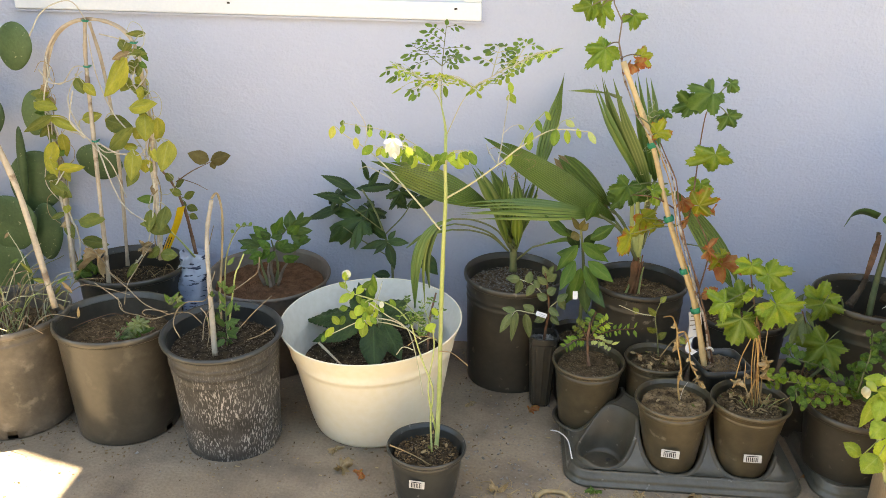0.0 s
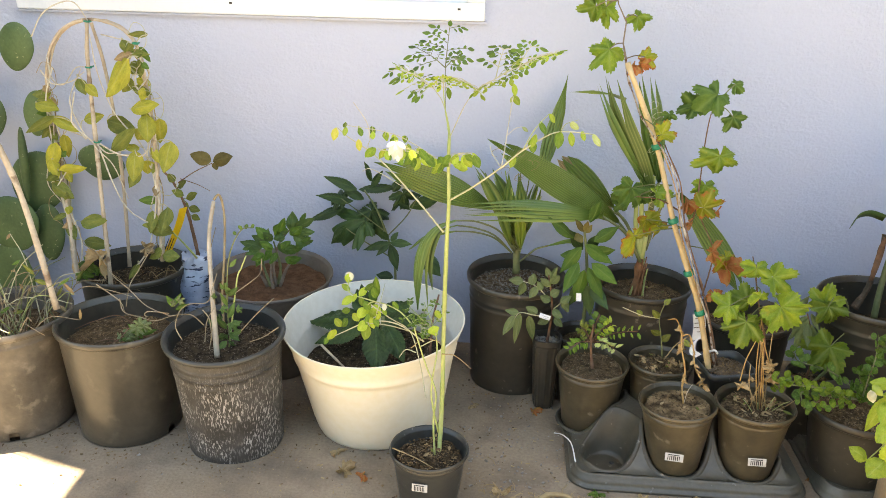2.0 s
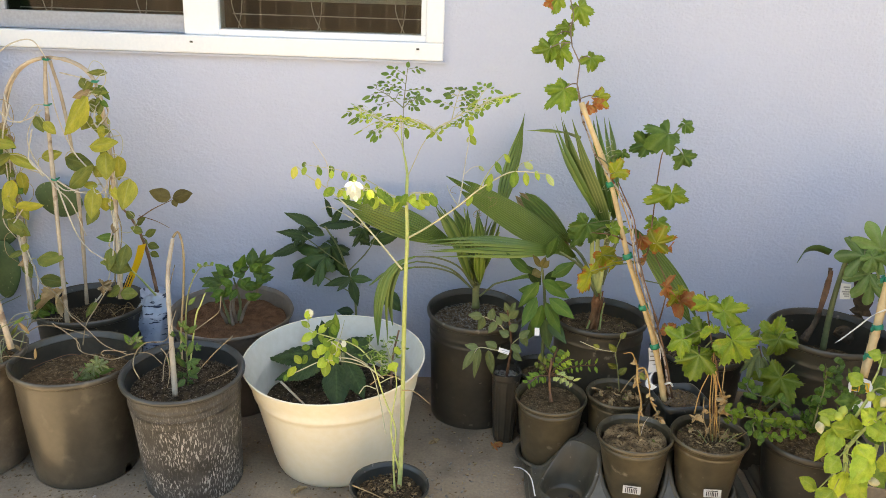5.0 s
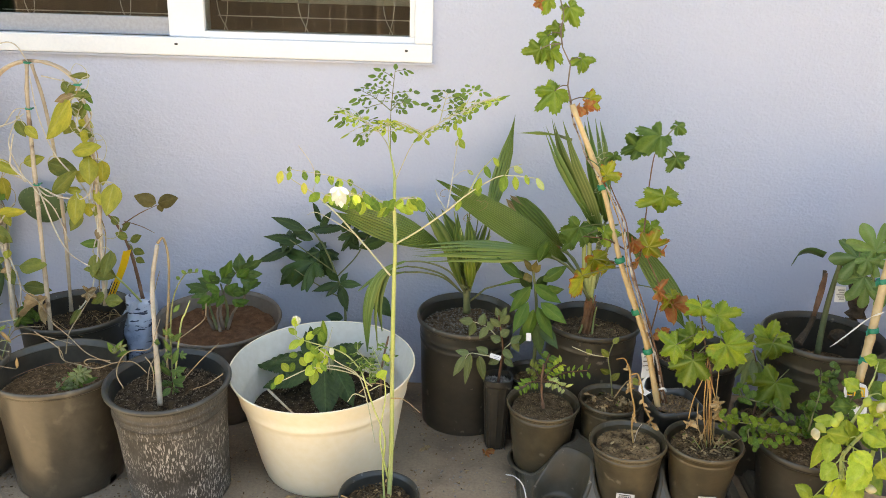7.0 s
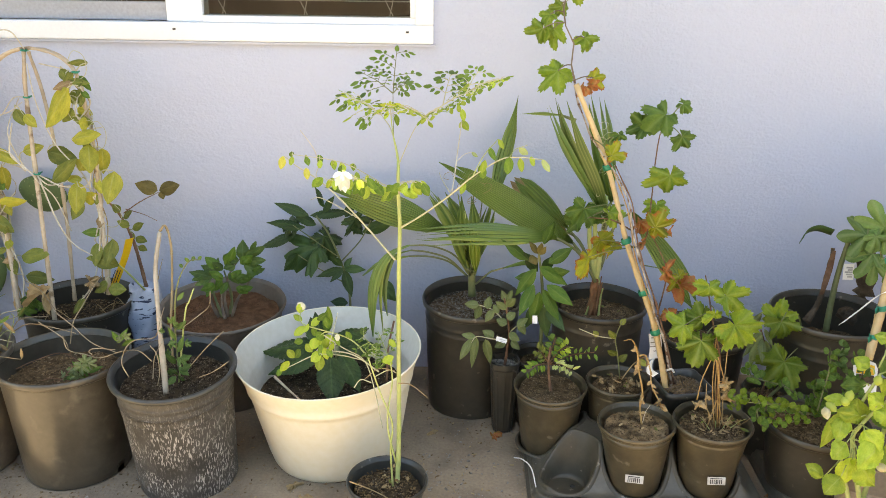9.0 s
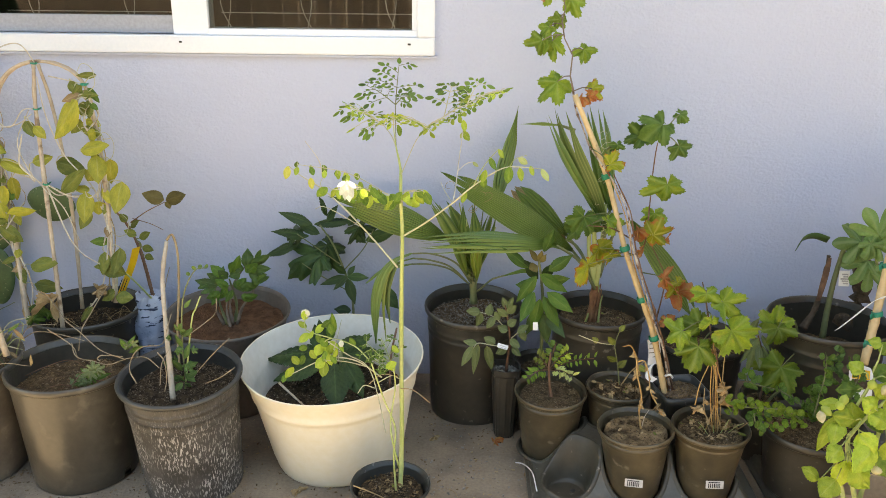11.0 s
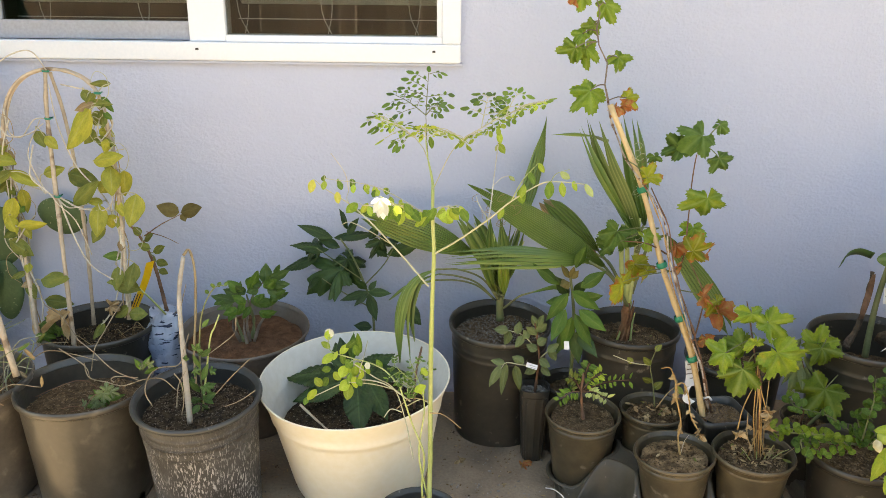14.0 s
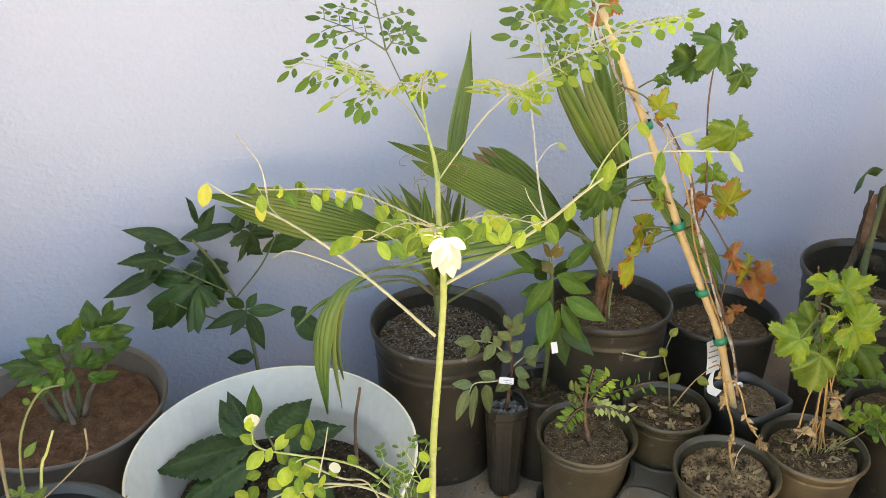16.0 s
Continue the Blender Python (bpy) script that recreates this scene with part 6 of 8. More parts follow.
def hung_blade(pts, w, folds=4, side=(1, 0, 0), depth=0.0022):
    """A pleated blade that bends over and hangs, along a line."""
    line = spline(pts, 7)
    sd = Vector(side).normalized()
    bm = bmesh.new()
    uvl = bm.loops.layers.uv.new("UVMap")
    prev = None
    for i, c in enumerate(line):
        d = (line[min(i + 1, len(line) - 1)] - line[max(i - 1, 0)]).normalized()
        nn = d.cross(sd).normalized()
        k = i / (len(line) - 1)
        e = w * min(1.0, 0.22 + 2.2 * k) * (1.0 if k < 0.6 else max(0.06, 1 - ((k - 0.6) / 0.4) ** 1.7))
        row = []
        for q in range(2 * folds + 1):
            o = -0.5 + q / (2 * folds)
            row.append((bm.verts.new(c + sd * (o * e) + nn * ((depth if q % 2 else 0.0) - 0.25 * e * (4 * o * o))), (0.14 if q % 2 else 0.0, k)))
        if prev:
            for q in range(2 * folds):
                quad = (prev[q], prev[q + 1], row[q + 1], row[q])
                fc = bm.faces.new([v for v, _ in quad])
                for lp, (_, uv) in zip(fc.loops, quad):
                    lp[uvl].uv = uv
        prev = row
    return bm


F = potted("potted_palm", 0.116, 2.137, 0.136, 0.325, 0.85, "pleated young palm in a tall black pot with gritty soil", "potted palm", PLASTIC, 0.280, 0.4, 3, chips=260, chipmat=PERLITE, seed=9, size=0.0028, bands=((0.84, 0.0013), (0.78, 0.0013)), group="potted palms")
part("trunk", tube([(0.117, 2.120, 0.325), (0.115, 2.120, 0.391), (0.117, 2.120, 0.456)], 0.0105, 0.007, 10, 5, wob=0.3), DARKSTEM, F)
palm_leaf(F, [(0.109, 2.120, 0.391), (0.084, 2.110, 0.458)], (0.043, 2.140, 0.502), (-0.302, 2.255, 0.586), 0.092, (0.1, -0.75, 0.65), 1, fingers=3, ribs=4, cut=0.12, peak=0.45, taper=0.80)
palm_leaf(F, [(0.124, 2.130, 0.404), (0.149, 2.180, 0.518)], (0.172, 2.215, 0.575), (0.240, 2.270, 0.858), 0.050, (0.5, -0.9, 0.1), 2, fingers=1, ribs=5, cut=0.30, peak=0.30, taper=0.93, arch=0.0)
palm_leaf(F, [(0.112, 2.110, 0.420)], (0.108, 2.100, 0.445), (-0.012, 2.060, 0.660), 0.034, (0.3, -0.8, 0.4), 3, fingers=2, ribs=1, cut=0.35, taper=0.8)
palm_leaf(F, [(0.115, 2.115, 0.405)], (0.112, 2.105, 0.425), (0.030, 2.095, 0.625), 0.060, (0.25, -0.9, 0.3), 4, L_PALM, fingers=2, ribs=2, cut=0.40, peak=0.6)
palm_leaf(F, [(0.118, 2.120, 0.400)], (0.118, 2.105, 0.420), (0.092, 2.090, 0.628), 0.062, (0.05, -0.95, 0.2), 5, L_PALM, fingers=2, ribs=3, cut=0.30, peak=0.6)
palm_leaf(F, [(0.122, 2.125, 0.400)], (0.126, 2.115, 0.425), (0.165, 2.135, 0.590), 0.044, (-0.3, -0.9, 0.2), 6, fingers=3, ribs=1, cut=0.40)
palm_leaf(F, [(0.119, 2.130, 0.404)], (0.099, 2.130, 0.435), (-0.004, 2.170, 0.600), 0.030, (0.3, -0.9, 0.3), 7, fingers=2, ribs=1, cut=0.5)
palm_leaf(F, [(0.112, 2.100, 0.400)], (0.098, 2.085, 0.420), (0.052, 2.050, 0.560), 0.028, (0.3, -0.9, 0.2), 8, fingers=2, ribs=1, cut=0.4)
palm_leaf(F, [(0.120, 2.100, 0.400)], (0.124, 2.085, 0.410), (0.118, 2.060, 0.520), 0.030, (-0.1, -0.9, 0.2), 9, L_PALMB, fingers=3, ribs=1, cut=0.4)
for k, (pts, w, thin) in enumerate((
        ([(-0.046, 2.000, 0.508), (-0.094, 1.980, 0.494), (-0.125, 1.965, 0.452), (-0.138, 1.955, 0.379), (-0.133, 1.950, 0.278)], 0.040, [(0.110, 2.110, 0.386), (0.069, 2.070, 0.458), (0.010, 2.030, 0.497)]),
        ([(-0.040, 2.015, 0.490), (-0.084, 2.000, 0.478), (-0.104, 1.985, 0.430), (-0.108, 1.980, 0.383), (-0.098, 1.975, 0.325)], 0.020, [(0.102, 2.110, 0.386), (0.055, 2.070, 0.447), (0.004, 2.030, 0.480)]),
        ([(-0.046, 2.020, 0.472), (-0.120, 2.020, 0.455), (-0.165, 2.020, 0.415)], 0.016, [(0.102, 2.110, 0.386), (0.055, 2.070, 0.440), (0.004, 2.040, 0.465)]),
        ([(0.195, 2.040, 0.438), (0.244, 2.020, 0.457), (0.265, 2.010, 0.455)], 0.018, [(0.126, 2.110, 0.363), (0.160, 2.060, 0.416), (0.174, 2.050, 0.427)]))):
    st = part("leaf_stalk", tube([*thin, pts[0]], 0.0027, 0.0022, 7, 6), DARKSTEM, F)
    part("drooping_blade", hung_blade(pts, w, 5 if k < 1 else 2, (0.80, -0.45, 0.40) if k < 2 else (0.25, -0.6, 0.75)), (L_PALM, L_PALM, L_PALM, L_MID)[k], st, smooth=False)
    if k == 0:
        edge = [Vector(v) + Vector((0.014 + 0.003 * q, 0.004, 0.002)) for q, v in enumerate(pts)]
        part("torn_segment", hung_blade(edge[1:], 0.010, 1, (0.80, -0.45, 0.40)), L_PALMB, st, smooth=False)
rnd = random.Random(3)
for k in range(9):
    c = Vector((0.098, 2.090, 0.620)) + Vector((rnd.uniform(-0.05, 0.05), 0, rnd.uniform(-0.02, 0.06)))
    part("fibre", tube([c + Vector((0.012 * math.sin(a * 1.3 + k), -0.004 * a, 0.012 * math.cos(a * 1.1 + k))) for a in range(5)], 0.0006, None, 4, 4), STRAW, F)

for k, tip in enumerate(((0.045, 2.110, 0.594), (0.074, 2.100, 0.616), (0.139, 2.130, 0.601), (0.172, 2.120, 0.545), (0.062, 2.080, 0.553), (0.114, 2.110, 0.627), (0.093, 2.080, 0.577), (0.130, 2.100, 0.565))):
    b = Vector((0.117, 2.120, 0.366))
    part("leaf_stalk", tube([b, b.lerp(Vector(tip), 0.5) + Vector((0, 0.0, 0.012)), tip], 0.0038, 0.0012, 6, 6), (STEM, L_PALMB, DARKSTEM)[k % 3], F)

G = potted("potted_palm", 0.450, 2.075, 0.128, 0.340, 0.84, "young palm with split pleated leaves in a black pot", "potted palm", PLASTIC, 0.295, 0, 0, chips=150, seed=10, bands=((0.84, 0.0013),), group="potted palms")
part("trunk", tube([(0.436, 2.080, 0.293), (0.438, 2.080, 0.366), (0.438, 2.080, 0.400)], 0.0125, 0.009, 10, 5, wob=0.5), REDBARK, G)
for k in range(9):
    a = 2 * math.pi * k / 9
    b = Vector((0.436, 2.080, 0.293))
    part("sheath", tube([b + Vector((0.020 * math.cos(a), 0.020 * math.sin(a), -0.004)), b + Vector((0.008 + 0.013 * math.cos(a), 0.013 * math.sin(a), 0.05)), b + Vector((0.014 + 0.011 * math.cos(a), 0.011 * math.sin(a), 0.08 + 0.012 * (k % 4)))], 0.0034, 0.0016, 6, 5, wob=0.4), (REDBARK, REDBARK, STEM)[k % 3], G)
for pts in ([(0.438, 2.080, 0.390), (0.429, 2.080, 0.516), (0.416, 2.080, 0.665)], [(0.441, 2.080, 0.391), (0.447, 2.070, 0.520), (0.446, 2.060, 0.628)], [(0.434, 2.080, 0.406), (0.416, 2.080, 0.500), (0.413, 2.090, 0.603)]):
    part("leaf_stalk", tube(pts, 0.007, 0.005, 8, 6), STEM, G)
palm_leaf(G, [(0.438, 2.080, 0.390), (0.398, 2.060, 0.467)], (0.370, 2.060, 0.504), (0.014, 2.110, 0.702), 0.080, (-0.2, -0.7, 0.7), 11, fingers=3, ribs=5, cut=0.07, peak=0.42, taper=0.75, arch=0.03)
palm_leaf(G, [(0.437, 2.070, 0.394), (0.385, 2.030, 0.485)], (0.322, 2.010, 0.534), (-0.030, 1.940, 0.565), 0.072, (0, -0.55, 0.85), 12, fingers=7, ribs=1, cut=0.50, peak=0.5, taper=0.15, arch=0.03)
palm_leaf(G, [(0.439, 2.090, 0.403), (0.405, 2.120, 0.470)], (0.365, 2.140, 0.517), (0.214, 2.190, 0.650), 0.055, (0, -0.8, 0.5), 13, fingers=2, ribs=3, cut=0.2, taper=0.6)
palm_leaf(G, [(0.449, 2.060, 0.540)], (0.455, 2.060, 0.565), (0.300, 2.085, 0.872), 0.105, (-0.93, -0.30, 0.2), 14, fingers=3, ribs=3, cut=0.36, peak=0.45, taper=0.15, arch=0.02)
palm_leaf(G, [(0.447, 2.065, 0.540)], (0.448, 2.065, 0.580), (0.268, 2.075, 0.880), 0.026, (-0.6, -0.8, 0.2), 19, fingers=2, ribs=1, cut=0.3, taper=0.7)
palm_leaf(G, [(0.449, 2.070, 0.580)], (0.462, 2.072, 0.610), (0.412, 2.115, 0.880), 0.062, (0.2, -0.9, 0.2), 15, L_PALM, fingers=4, ribs=1, cut=0.36, peak=0.5, taper=0.10, arch=0.0)
palm_leaf(G, [(0.440, 2.100, 0.399), (0.399, 2.140, 0.479)], (0.363, 2.170, 0.499), (0.204, 2.220, 0.639), 0.05, (0, -0.8, 0.5), 16, L_DRY, fingers=2, ribs=3, cut=0.1, taper=0.6)
palm_leaf(G, [(0.450, 2.090, 0.419), (0.484, 2.110, 0.539)], (0.524, 2.110, 0.572), (0.718, 2.050, 0.313), 0.070, (0.3, -0.8, 0.4), 17, fingers=2, ribs=4, cut=0.15, taper=0.6)
palm_leaf(G, [(0.362, 2.090, 0.812)], (0.326, 2.090, 0.824), (0.222, 2.070, 0.832), 0.010, (0, -0.8, 0.5), 18, fingers=1, ribs=1, cut=0.6)
rnd = random.Random(33)
for k in range(12):
    c = Vector((0.425, 2.050, 0.56)) + Vector((rnd.uniform(-0.03, 0.03), 0, rnd.uniform(-0.06, 0.26)))
    part("fibre", tube([c + Vector((0.010 * math.sin(a * 1.4 + k), -0.003 * a, 0.010 * math.cos(a * 1.2 + k))) for a in range(5)], 0.0006, None, 4, 4), VINE, G)

# ---- tray of nursery pots ----


def make_tray(x0, y0, x1, y1, cells, high=0.0, lab=""):
    """A moulded carry tray: a rimmed sheet that rises between tapered cups. Cells: place, foot radius, radius at 13 cm, floor height."""
    tr = thing("nursery_tray", ((x0 + x1) / 2, (y0 + y1) / 2, 0), lab, "plant tray", "nursery trays")
    rr, low = 0.05, 0.036

    def rise(x, y):
        ex, ey = max(x0 + rr - x, x - x1 + rr, 0), max(y0 + rr - y, y - y1 + rr, 0)
        inside = min(x - x0, x1 - x, y - y0, y1 - y) if not (ex and ey) else rr - math.hypot(ex, ey)
        q = min(1.0, max(0.0, (inside - 0.020) / 0.085))
        return low + high * q * q * (3 - 2 * q)

    def width(c, z):
        return c[2] + (c[3] - c[2]) * (z - c[4]) / (0.13 - c[4])

    bm = bmesh.new()
    n = 12
    ring = []
    for qx, qy, a0 in ((x1 - rr, y1 - rr, 0), (x0 + rr, y1 - rr, 90), (x0 + rr, y0 + rr, 180), (x1 - rr, y0 + rr, 270)):
        for k in range(n + 1):
            a = radians(a0 + 90 * k / n)
            ring.append((qx, qy, math.cos(a), math.sin(a)))
    rows = []
    for d, z in ((0.004, 0.0), (0.009, 0.002), (0.009, 0.008), (0.002, 0.010), (0.001, 0.016), (0.0, 0.022), (-0.003, 0.024), (-0.005, 0.032), (-0.008, 0.036), (-0.016, 0.033)):
        rows.append([bm.verts.new((qx + (rr + d) * c, qy + (rr + d) * s, z)) for qx, qy, c, s in ring])
    for a, c in zip(rows, rows[1:]):
        for k in range(len(ring)):
            bm.faces.new((a[k], a[(k + 1) % len(ring)], c[(k + 1) % len(ring)], c[k]))
    nx, ny = 150, 100
    grid = {}

    def vert(i, k):
        if (i, k) not in grid:
            x, y = x0 + 0.014 + (x1 - x0 - 0.028) * i / nx, y0 + 0.014 + (y1 - y0 - 0.028) * k / ny
            grid[(i, k)] = bm.verts.new((x, y, rise(x, y)))
        return grid[(i, k)]

    for i in range(nx):
        for k in range(ny):
            mx, my = x0 + 0.014 + (x1 - x0 - 0.028) * (i + 0.5) / nx, y0 + 0.014 + (y1 - y0 - 0.028) * (k + 0.5) / ny
            if any(math.hypot(mx - c[0], my - c[1]) < width(c, rise(mx, my)) + 0.002 for c in cells):
                continue
            ex, ey = max(x0 + rr - mx, mx - x1 + rr, 0), max(y0 + rr - my, my - y1 + rr, 0)
            if math.hypot(ex, ey) > rr - 0.012:
                continue
            bm.faces.new((vert(i, k), vert(i + 1, k), vert(i + 1, k + 1), vert(i, k + 1)))
    part("deck", bm, TRAYP, tr)
    for cell in cells:
        px, py, r0, r1, zf = cell
        bc = bmesh.new()
        segs, tall = 64, 9
        rws = [[] for _ in range(tall + 4)]
        for k in range(segs):
            a = 2 * math.pi * k / segs
            ca, sa = math.cos(a), math.sin(a)
            rad = r0
            for _ in range(12):
                top = max(rise(px + rad * ca, py + rad * sa), zf + 0.004)
                rad = width(cell, top)
            rws[0].append(bc.verts.new((px + r0 * 0.86 * ca, py + r0 * 0.86 * sa, zf + 0.003)))
            for q in range(tall):
                z = zf + (top - zf) * q / (tall - 1)
                w = width(cell, z) - (0.002 if q < tall - 2 else 0.0)
                rws[q + 1].append(bc.verts.new((px + w * ca, py + w * sa, z)))
            rws[tall + 1].append(bc.verts.new((px + (rad + 0.003) * ca, py + (rad + 0.003) * sa, top + 0.003)))
            z2 = rise(px + (rad + 0.010) * ca, py + (rad + 0.010) * sa)
            rws[tall + 2].append(bc.verts.new((px + (rad + 0.008) * ca, py + (rad + 0.008) * sa, max(top, z2) + 0.002)))
            rws[tall + 3].append(bc.verts.new((px + (rad + 0.010) * ca, py + (rad + 0.010) * sa, z2 - 0.001)))
        for a, c in zip(rws, rws[1:]):
            for k in range(segs):
                bc.faces.new((a[k], a[(k + 1) % segs], c[(k + 1) % segs], c[k]))
        bc.faces.new(rws[0][::-1])
        part("cup", bc, CUPP, tr)
    return tr


make_tray(0.262, 1.628, 0.79, 1.97, ((0.343, 1.707, 0.047, 0.079, 0.010), (0.501, 1.705, 0.061, 0.080, 0.030), (0.665, 1.705, 0.061, 0.080, 0.030), (0.313, 1.868, 0.070, 0.086, 0.030), (0.480, 1.875, 0.063, 0.076, 0.030), (0.622, 1.835, 0.050, 0.058, 0.030)), 0.088, "grey-black moulded plastic carry tray with one empty cup")
make_tray(0.83, 1.628, 1.24, 1.99, ((0.935, 1.735, 0.06, 0.06, 0.030),), 0.0, "grey-black moulded plastic carry tray under a pot")
part("drain_hole", lathe_disc((0.361, 1.715, 0.0145), 0.006), INK, bpy.data.objects["nursery_tray"])
H = thing("tree_pot_shrub", (0.205, 1.985, 0), "tall narrow ribbed black tree pot with a small shrub", "potted plant")
bm = bmesh.new()
hp = []
for z, r in ((0, 0.024), (0.01, 0.027), (0.17, 0.036), (0.185, 0.0365), (0.19, 0.039), (0.205, 0.039), (0.205, 0.035), (0.188, 0.034), (0.184, 0.0)):
    row = []
    for k in range(48):
        a = 2 * math.pi * k / 48
        sq = 1 / max(abs(math.cos(a)), abs(math.sin(a))) * 0.35 + 0.65
        rib = 0.0015 if (k % 4 == 0 and z < 0.18) else 0.0
        row.append(bm.verts.new((0.205 + (r + rib) * sq * math.cos(a), 1.985 + (r + rib) * sq * math.sin(a), z)))
    hp.append(row)
for a, b in zip(hp, hp[1:]):
    for k in range(48):
        bm.faces.new((a[k], a[(k + 1) % 48], b[(k + 1) % 48], b[k]))
part("pot", bm, PLASTIC, H, smooth=False)
bm = bmesh.new()
rnd = random.Random(6)
for k in range(90):
    s = rnd.uniform(0.002, 0.0045)
    box_into(bm, -s, -s, -s, s, s, s, pose(0.205 + rnd.uniform(-0.03, 0.03), 1.985 + rnd.uniform(-0.03, 0.03), 0.187, rnd.uniform(0, 90), rnd.uniform(0, 90), 0))
part("grit", bm, PERLITE, H, smooth=False, kind="stuff")
HS = [(0.205, 1.985, 0.185), (0.210, 1.980, 0.243), (0.213, 1.980, 0.284), (0.203, 1.970, 0.352), (0.196, 1.960, 0.387)]
part("stem", tube(HS, 0.004, 0.002, 7, 6), BARK, H)
for pts in ([(0.212, 1.980, 0.260), (0.167, 1.960, 0.275), (0.130, 1.950, 0.285), (0.116, 1.940, 0.273)], [(0.206, 1.980, 0.308), (0.170, 1.970, 0.350), (0.133, 1.960, 0.368)], [(0.213, 1.980, 0.284), (0.237, 1.970, 0.314), (0.250, 1.970, 0.331)]):
    part("twig", tube(pts, 0.0018, 0.001, 5, 5), VINE, H)
leaves(H, "ovate", L_GREY, [
    (0.126, 1.950, 0.285, 0.091, 1.958, 0.287, 0.020), (0.130, 1.940, 0.287, 0.119, 1.930, 0.206, 0.023), (0.116, 1.940, 0.281, 0.088, 1.924, 0.231, 0.022), (0.152, 1.950, 0.277, 0.168, 1.967, 0.198, 0.023), (0.174, 1.960, 0.280, 0.144, 1.969, 0.293, 0.023), (0.133, 1.960, 0.368, 0.097, 1.963, 0.369, 0.022), (0.136, 1.960, 0.365, 0.124, 1.975, 0.321, 0.023), (0.155, 1.960, 0.358, 0.160, 1.972, 0.387, 0.022), (0.169, 1.960, 0.354, 0.150, 1.957, 0.323, 0.020),
    (0.202, 1.960, 0.356, 0.175, 1.958, 0.379, 0.020), (0.202, 1.960, 0.364, 0.223, 1.946, 0.394, 0.021), (0.204, 1.960, 0.332, 0.227, 1.967, 0.346, 0.022), (0.205, 1.960, 0.317, 0.178, 1.970, 0.326, 0.022)], seed=23, spread=0.6)
leaves(H, "ovate", L_GREY, [(0.212, 1.960, 0.293, 0.239, 1.956, 0.273, 0.023), (0.229, 1.960, 0.315, 0.257, 1.963, 0.334, 0.023), (0.236, 1.960, 0.318, 0.253, 1.964, 0.286, 0.020), (0.201, 1.960, 0.379, 0.188, 1.964, 0.407, 0.017), (0.203, 1.960, 0.382, 0.215, 1.947, 0.416, 0.017), (0.203, 1.960, 0.269, 0.176, 1.966, 0.248, 0.022), (0.218, 1.960, 0.270, 0.241, 1.959, 0.247, 0.020), (0.184, 1.960, 0.347, 0.169, 1.962, 0.369, 0.019)], seed=24, spread=0.6)
tag_h = part("plant_tag", box(-0.014, -0.006, -0.0006, 0.014, 0.006, 0.0006, 0.0003, look((0.193, 1.955, 0.275), (0.193, 1.5, 0.5)) @ pose(0, 0, 0, 0, 0, 15)), WHITE, H, "small white plant tag", smooth=False)
for k in range(2):
    part("printed_bar", box(-0.028 * 0.36, -0.012 * 0.36 + 0.012 * 0.72 * k / 2, -0.0012, 0.028 * (0.1 + 0.26 * ((k * 7) % 3) / 2), -0.012 * 0.36 + 0.012 * 0.72 * k / 2 + 0.012 * 0.10, -0.0007, 0.0, look((0.193, 1.955, 0.275), (0.193, 1.5, 0.5)) @ pose(0, 0, 0, 0, 0, 15)), FAINT, tag_h, smooth=False)

N1 = potted("potted_mango", 0.300, 2.03, 0.075, 0.20, 0.75, "young mango-like plant with long leaves in a black pot", "potted plant", PLASTIC, 0.17, seed=11, chips=30)
NS = [(0.300, 2.03, 0.17), (0.296, 2.000, 0.352), (0.289, 1.990, 0.433), (0.277, 1.980, 0.505)]
part("stem", tube(NS, 0.005, 0.003, 8, 6), DARKSTEM, N1)
leaves(N1, "lance", L_MANGO, [
    (0.253, 1.970, 0.487, 0.184, 1.955, 0.546, 0.031), (0.290, 1.980, 0.524, 0.313, 1.982, 0.584, 0.029), (0.301, 1.960, 0.483, 0.361, 1.973, 0.522, 0.031), (0.280, 1.950, 0.478, 0.351, 1.953, 0.430, 0.035), (0.270, 1.950, 0.472, 0.222, 1.960, 0.395, 0.032), (0.267, 1.950, 0.432, 0.230, 1.897, 0.369, 0.032), (0.298, 1.950, 0.431, 0.361, 1.911, 0.393, 0.035), (0.292, 1.950, 0.419, 0.335, 1.934, 0.339, 0.035), (0.282, 1.940, 0.414, 0.266, 1.945, 0.324, 0.035), (0.298, 1.970, 0.449, 0.353, 1.948, 0.468, 0.030), (0.273, 1.970, 0.440, 0.221, 1.974, 0.439, 0.030)], seed=25, spread=0.6)
leaves(N1, "lance", L_DARK, [(0.286, 1.970, 0.379, 0.253, 1.973, 0.298, 0.033), (0.298, 1.970, 0.372, 0.346, 1.918, 0.320, 0.033), (0.292, 1.960, 0.368, 0.306, 1.949, 0.286, 0.033), (0.280, 1.990, 0.448, 0.240, 1.966, 0.509, 0.030), (0.294, 1.990, 0.449, 0.310, 1.964, 0.501, 0.027)], seed=26)
leaves(N1, "lance", L_BRONZE, [(0.277, 1.970, 0.504, 0.250, 1.951, 0.543, 0.017), (0.277, 1.970, 0.504, 0.283, 1.961, 0.536, 0.017), (0.274, 1.960, 0.497, 0.251, 1.950, 0.492, 0.029), (0.280, 1.970, 0.501, 0.293, 1.959, 0.527, 0.015)], seed=27)
tag_n = part("plant_tag", box(-0.006, -0.010, -0.0006, 0.006, 0.010, 0.0006, 0.0003, look((0.272, 1.93, 0.345), (0.272, 1.4, 0.6))), WHITE, N1, "small white plant tag", smooth=False)

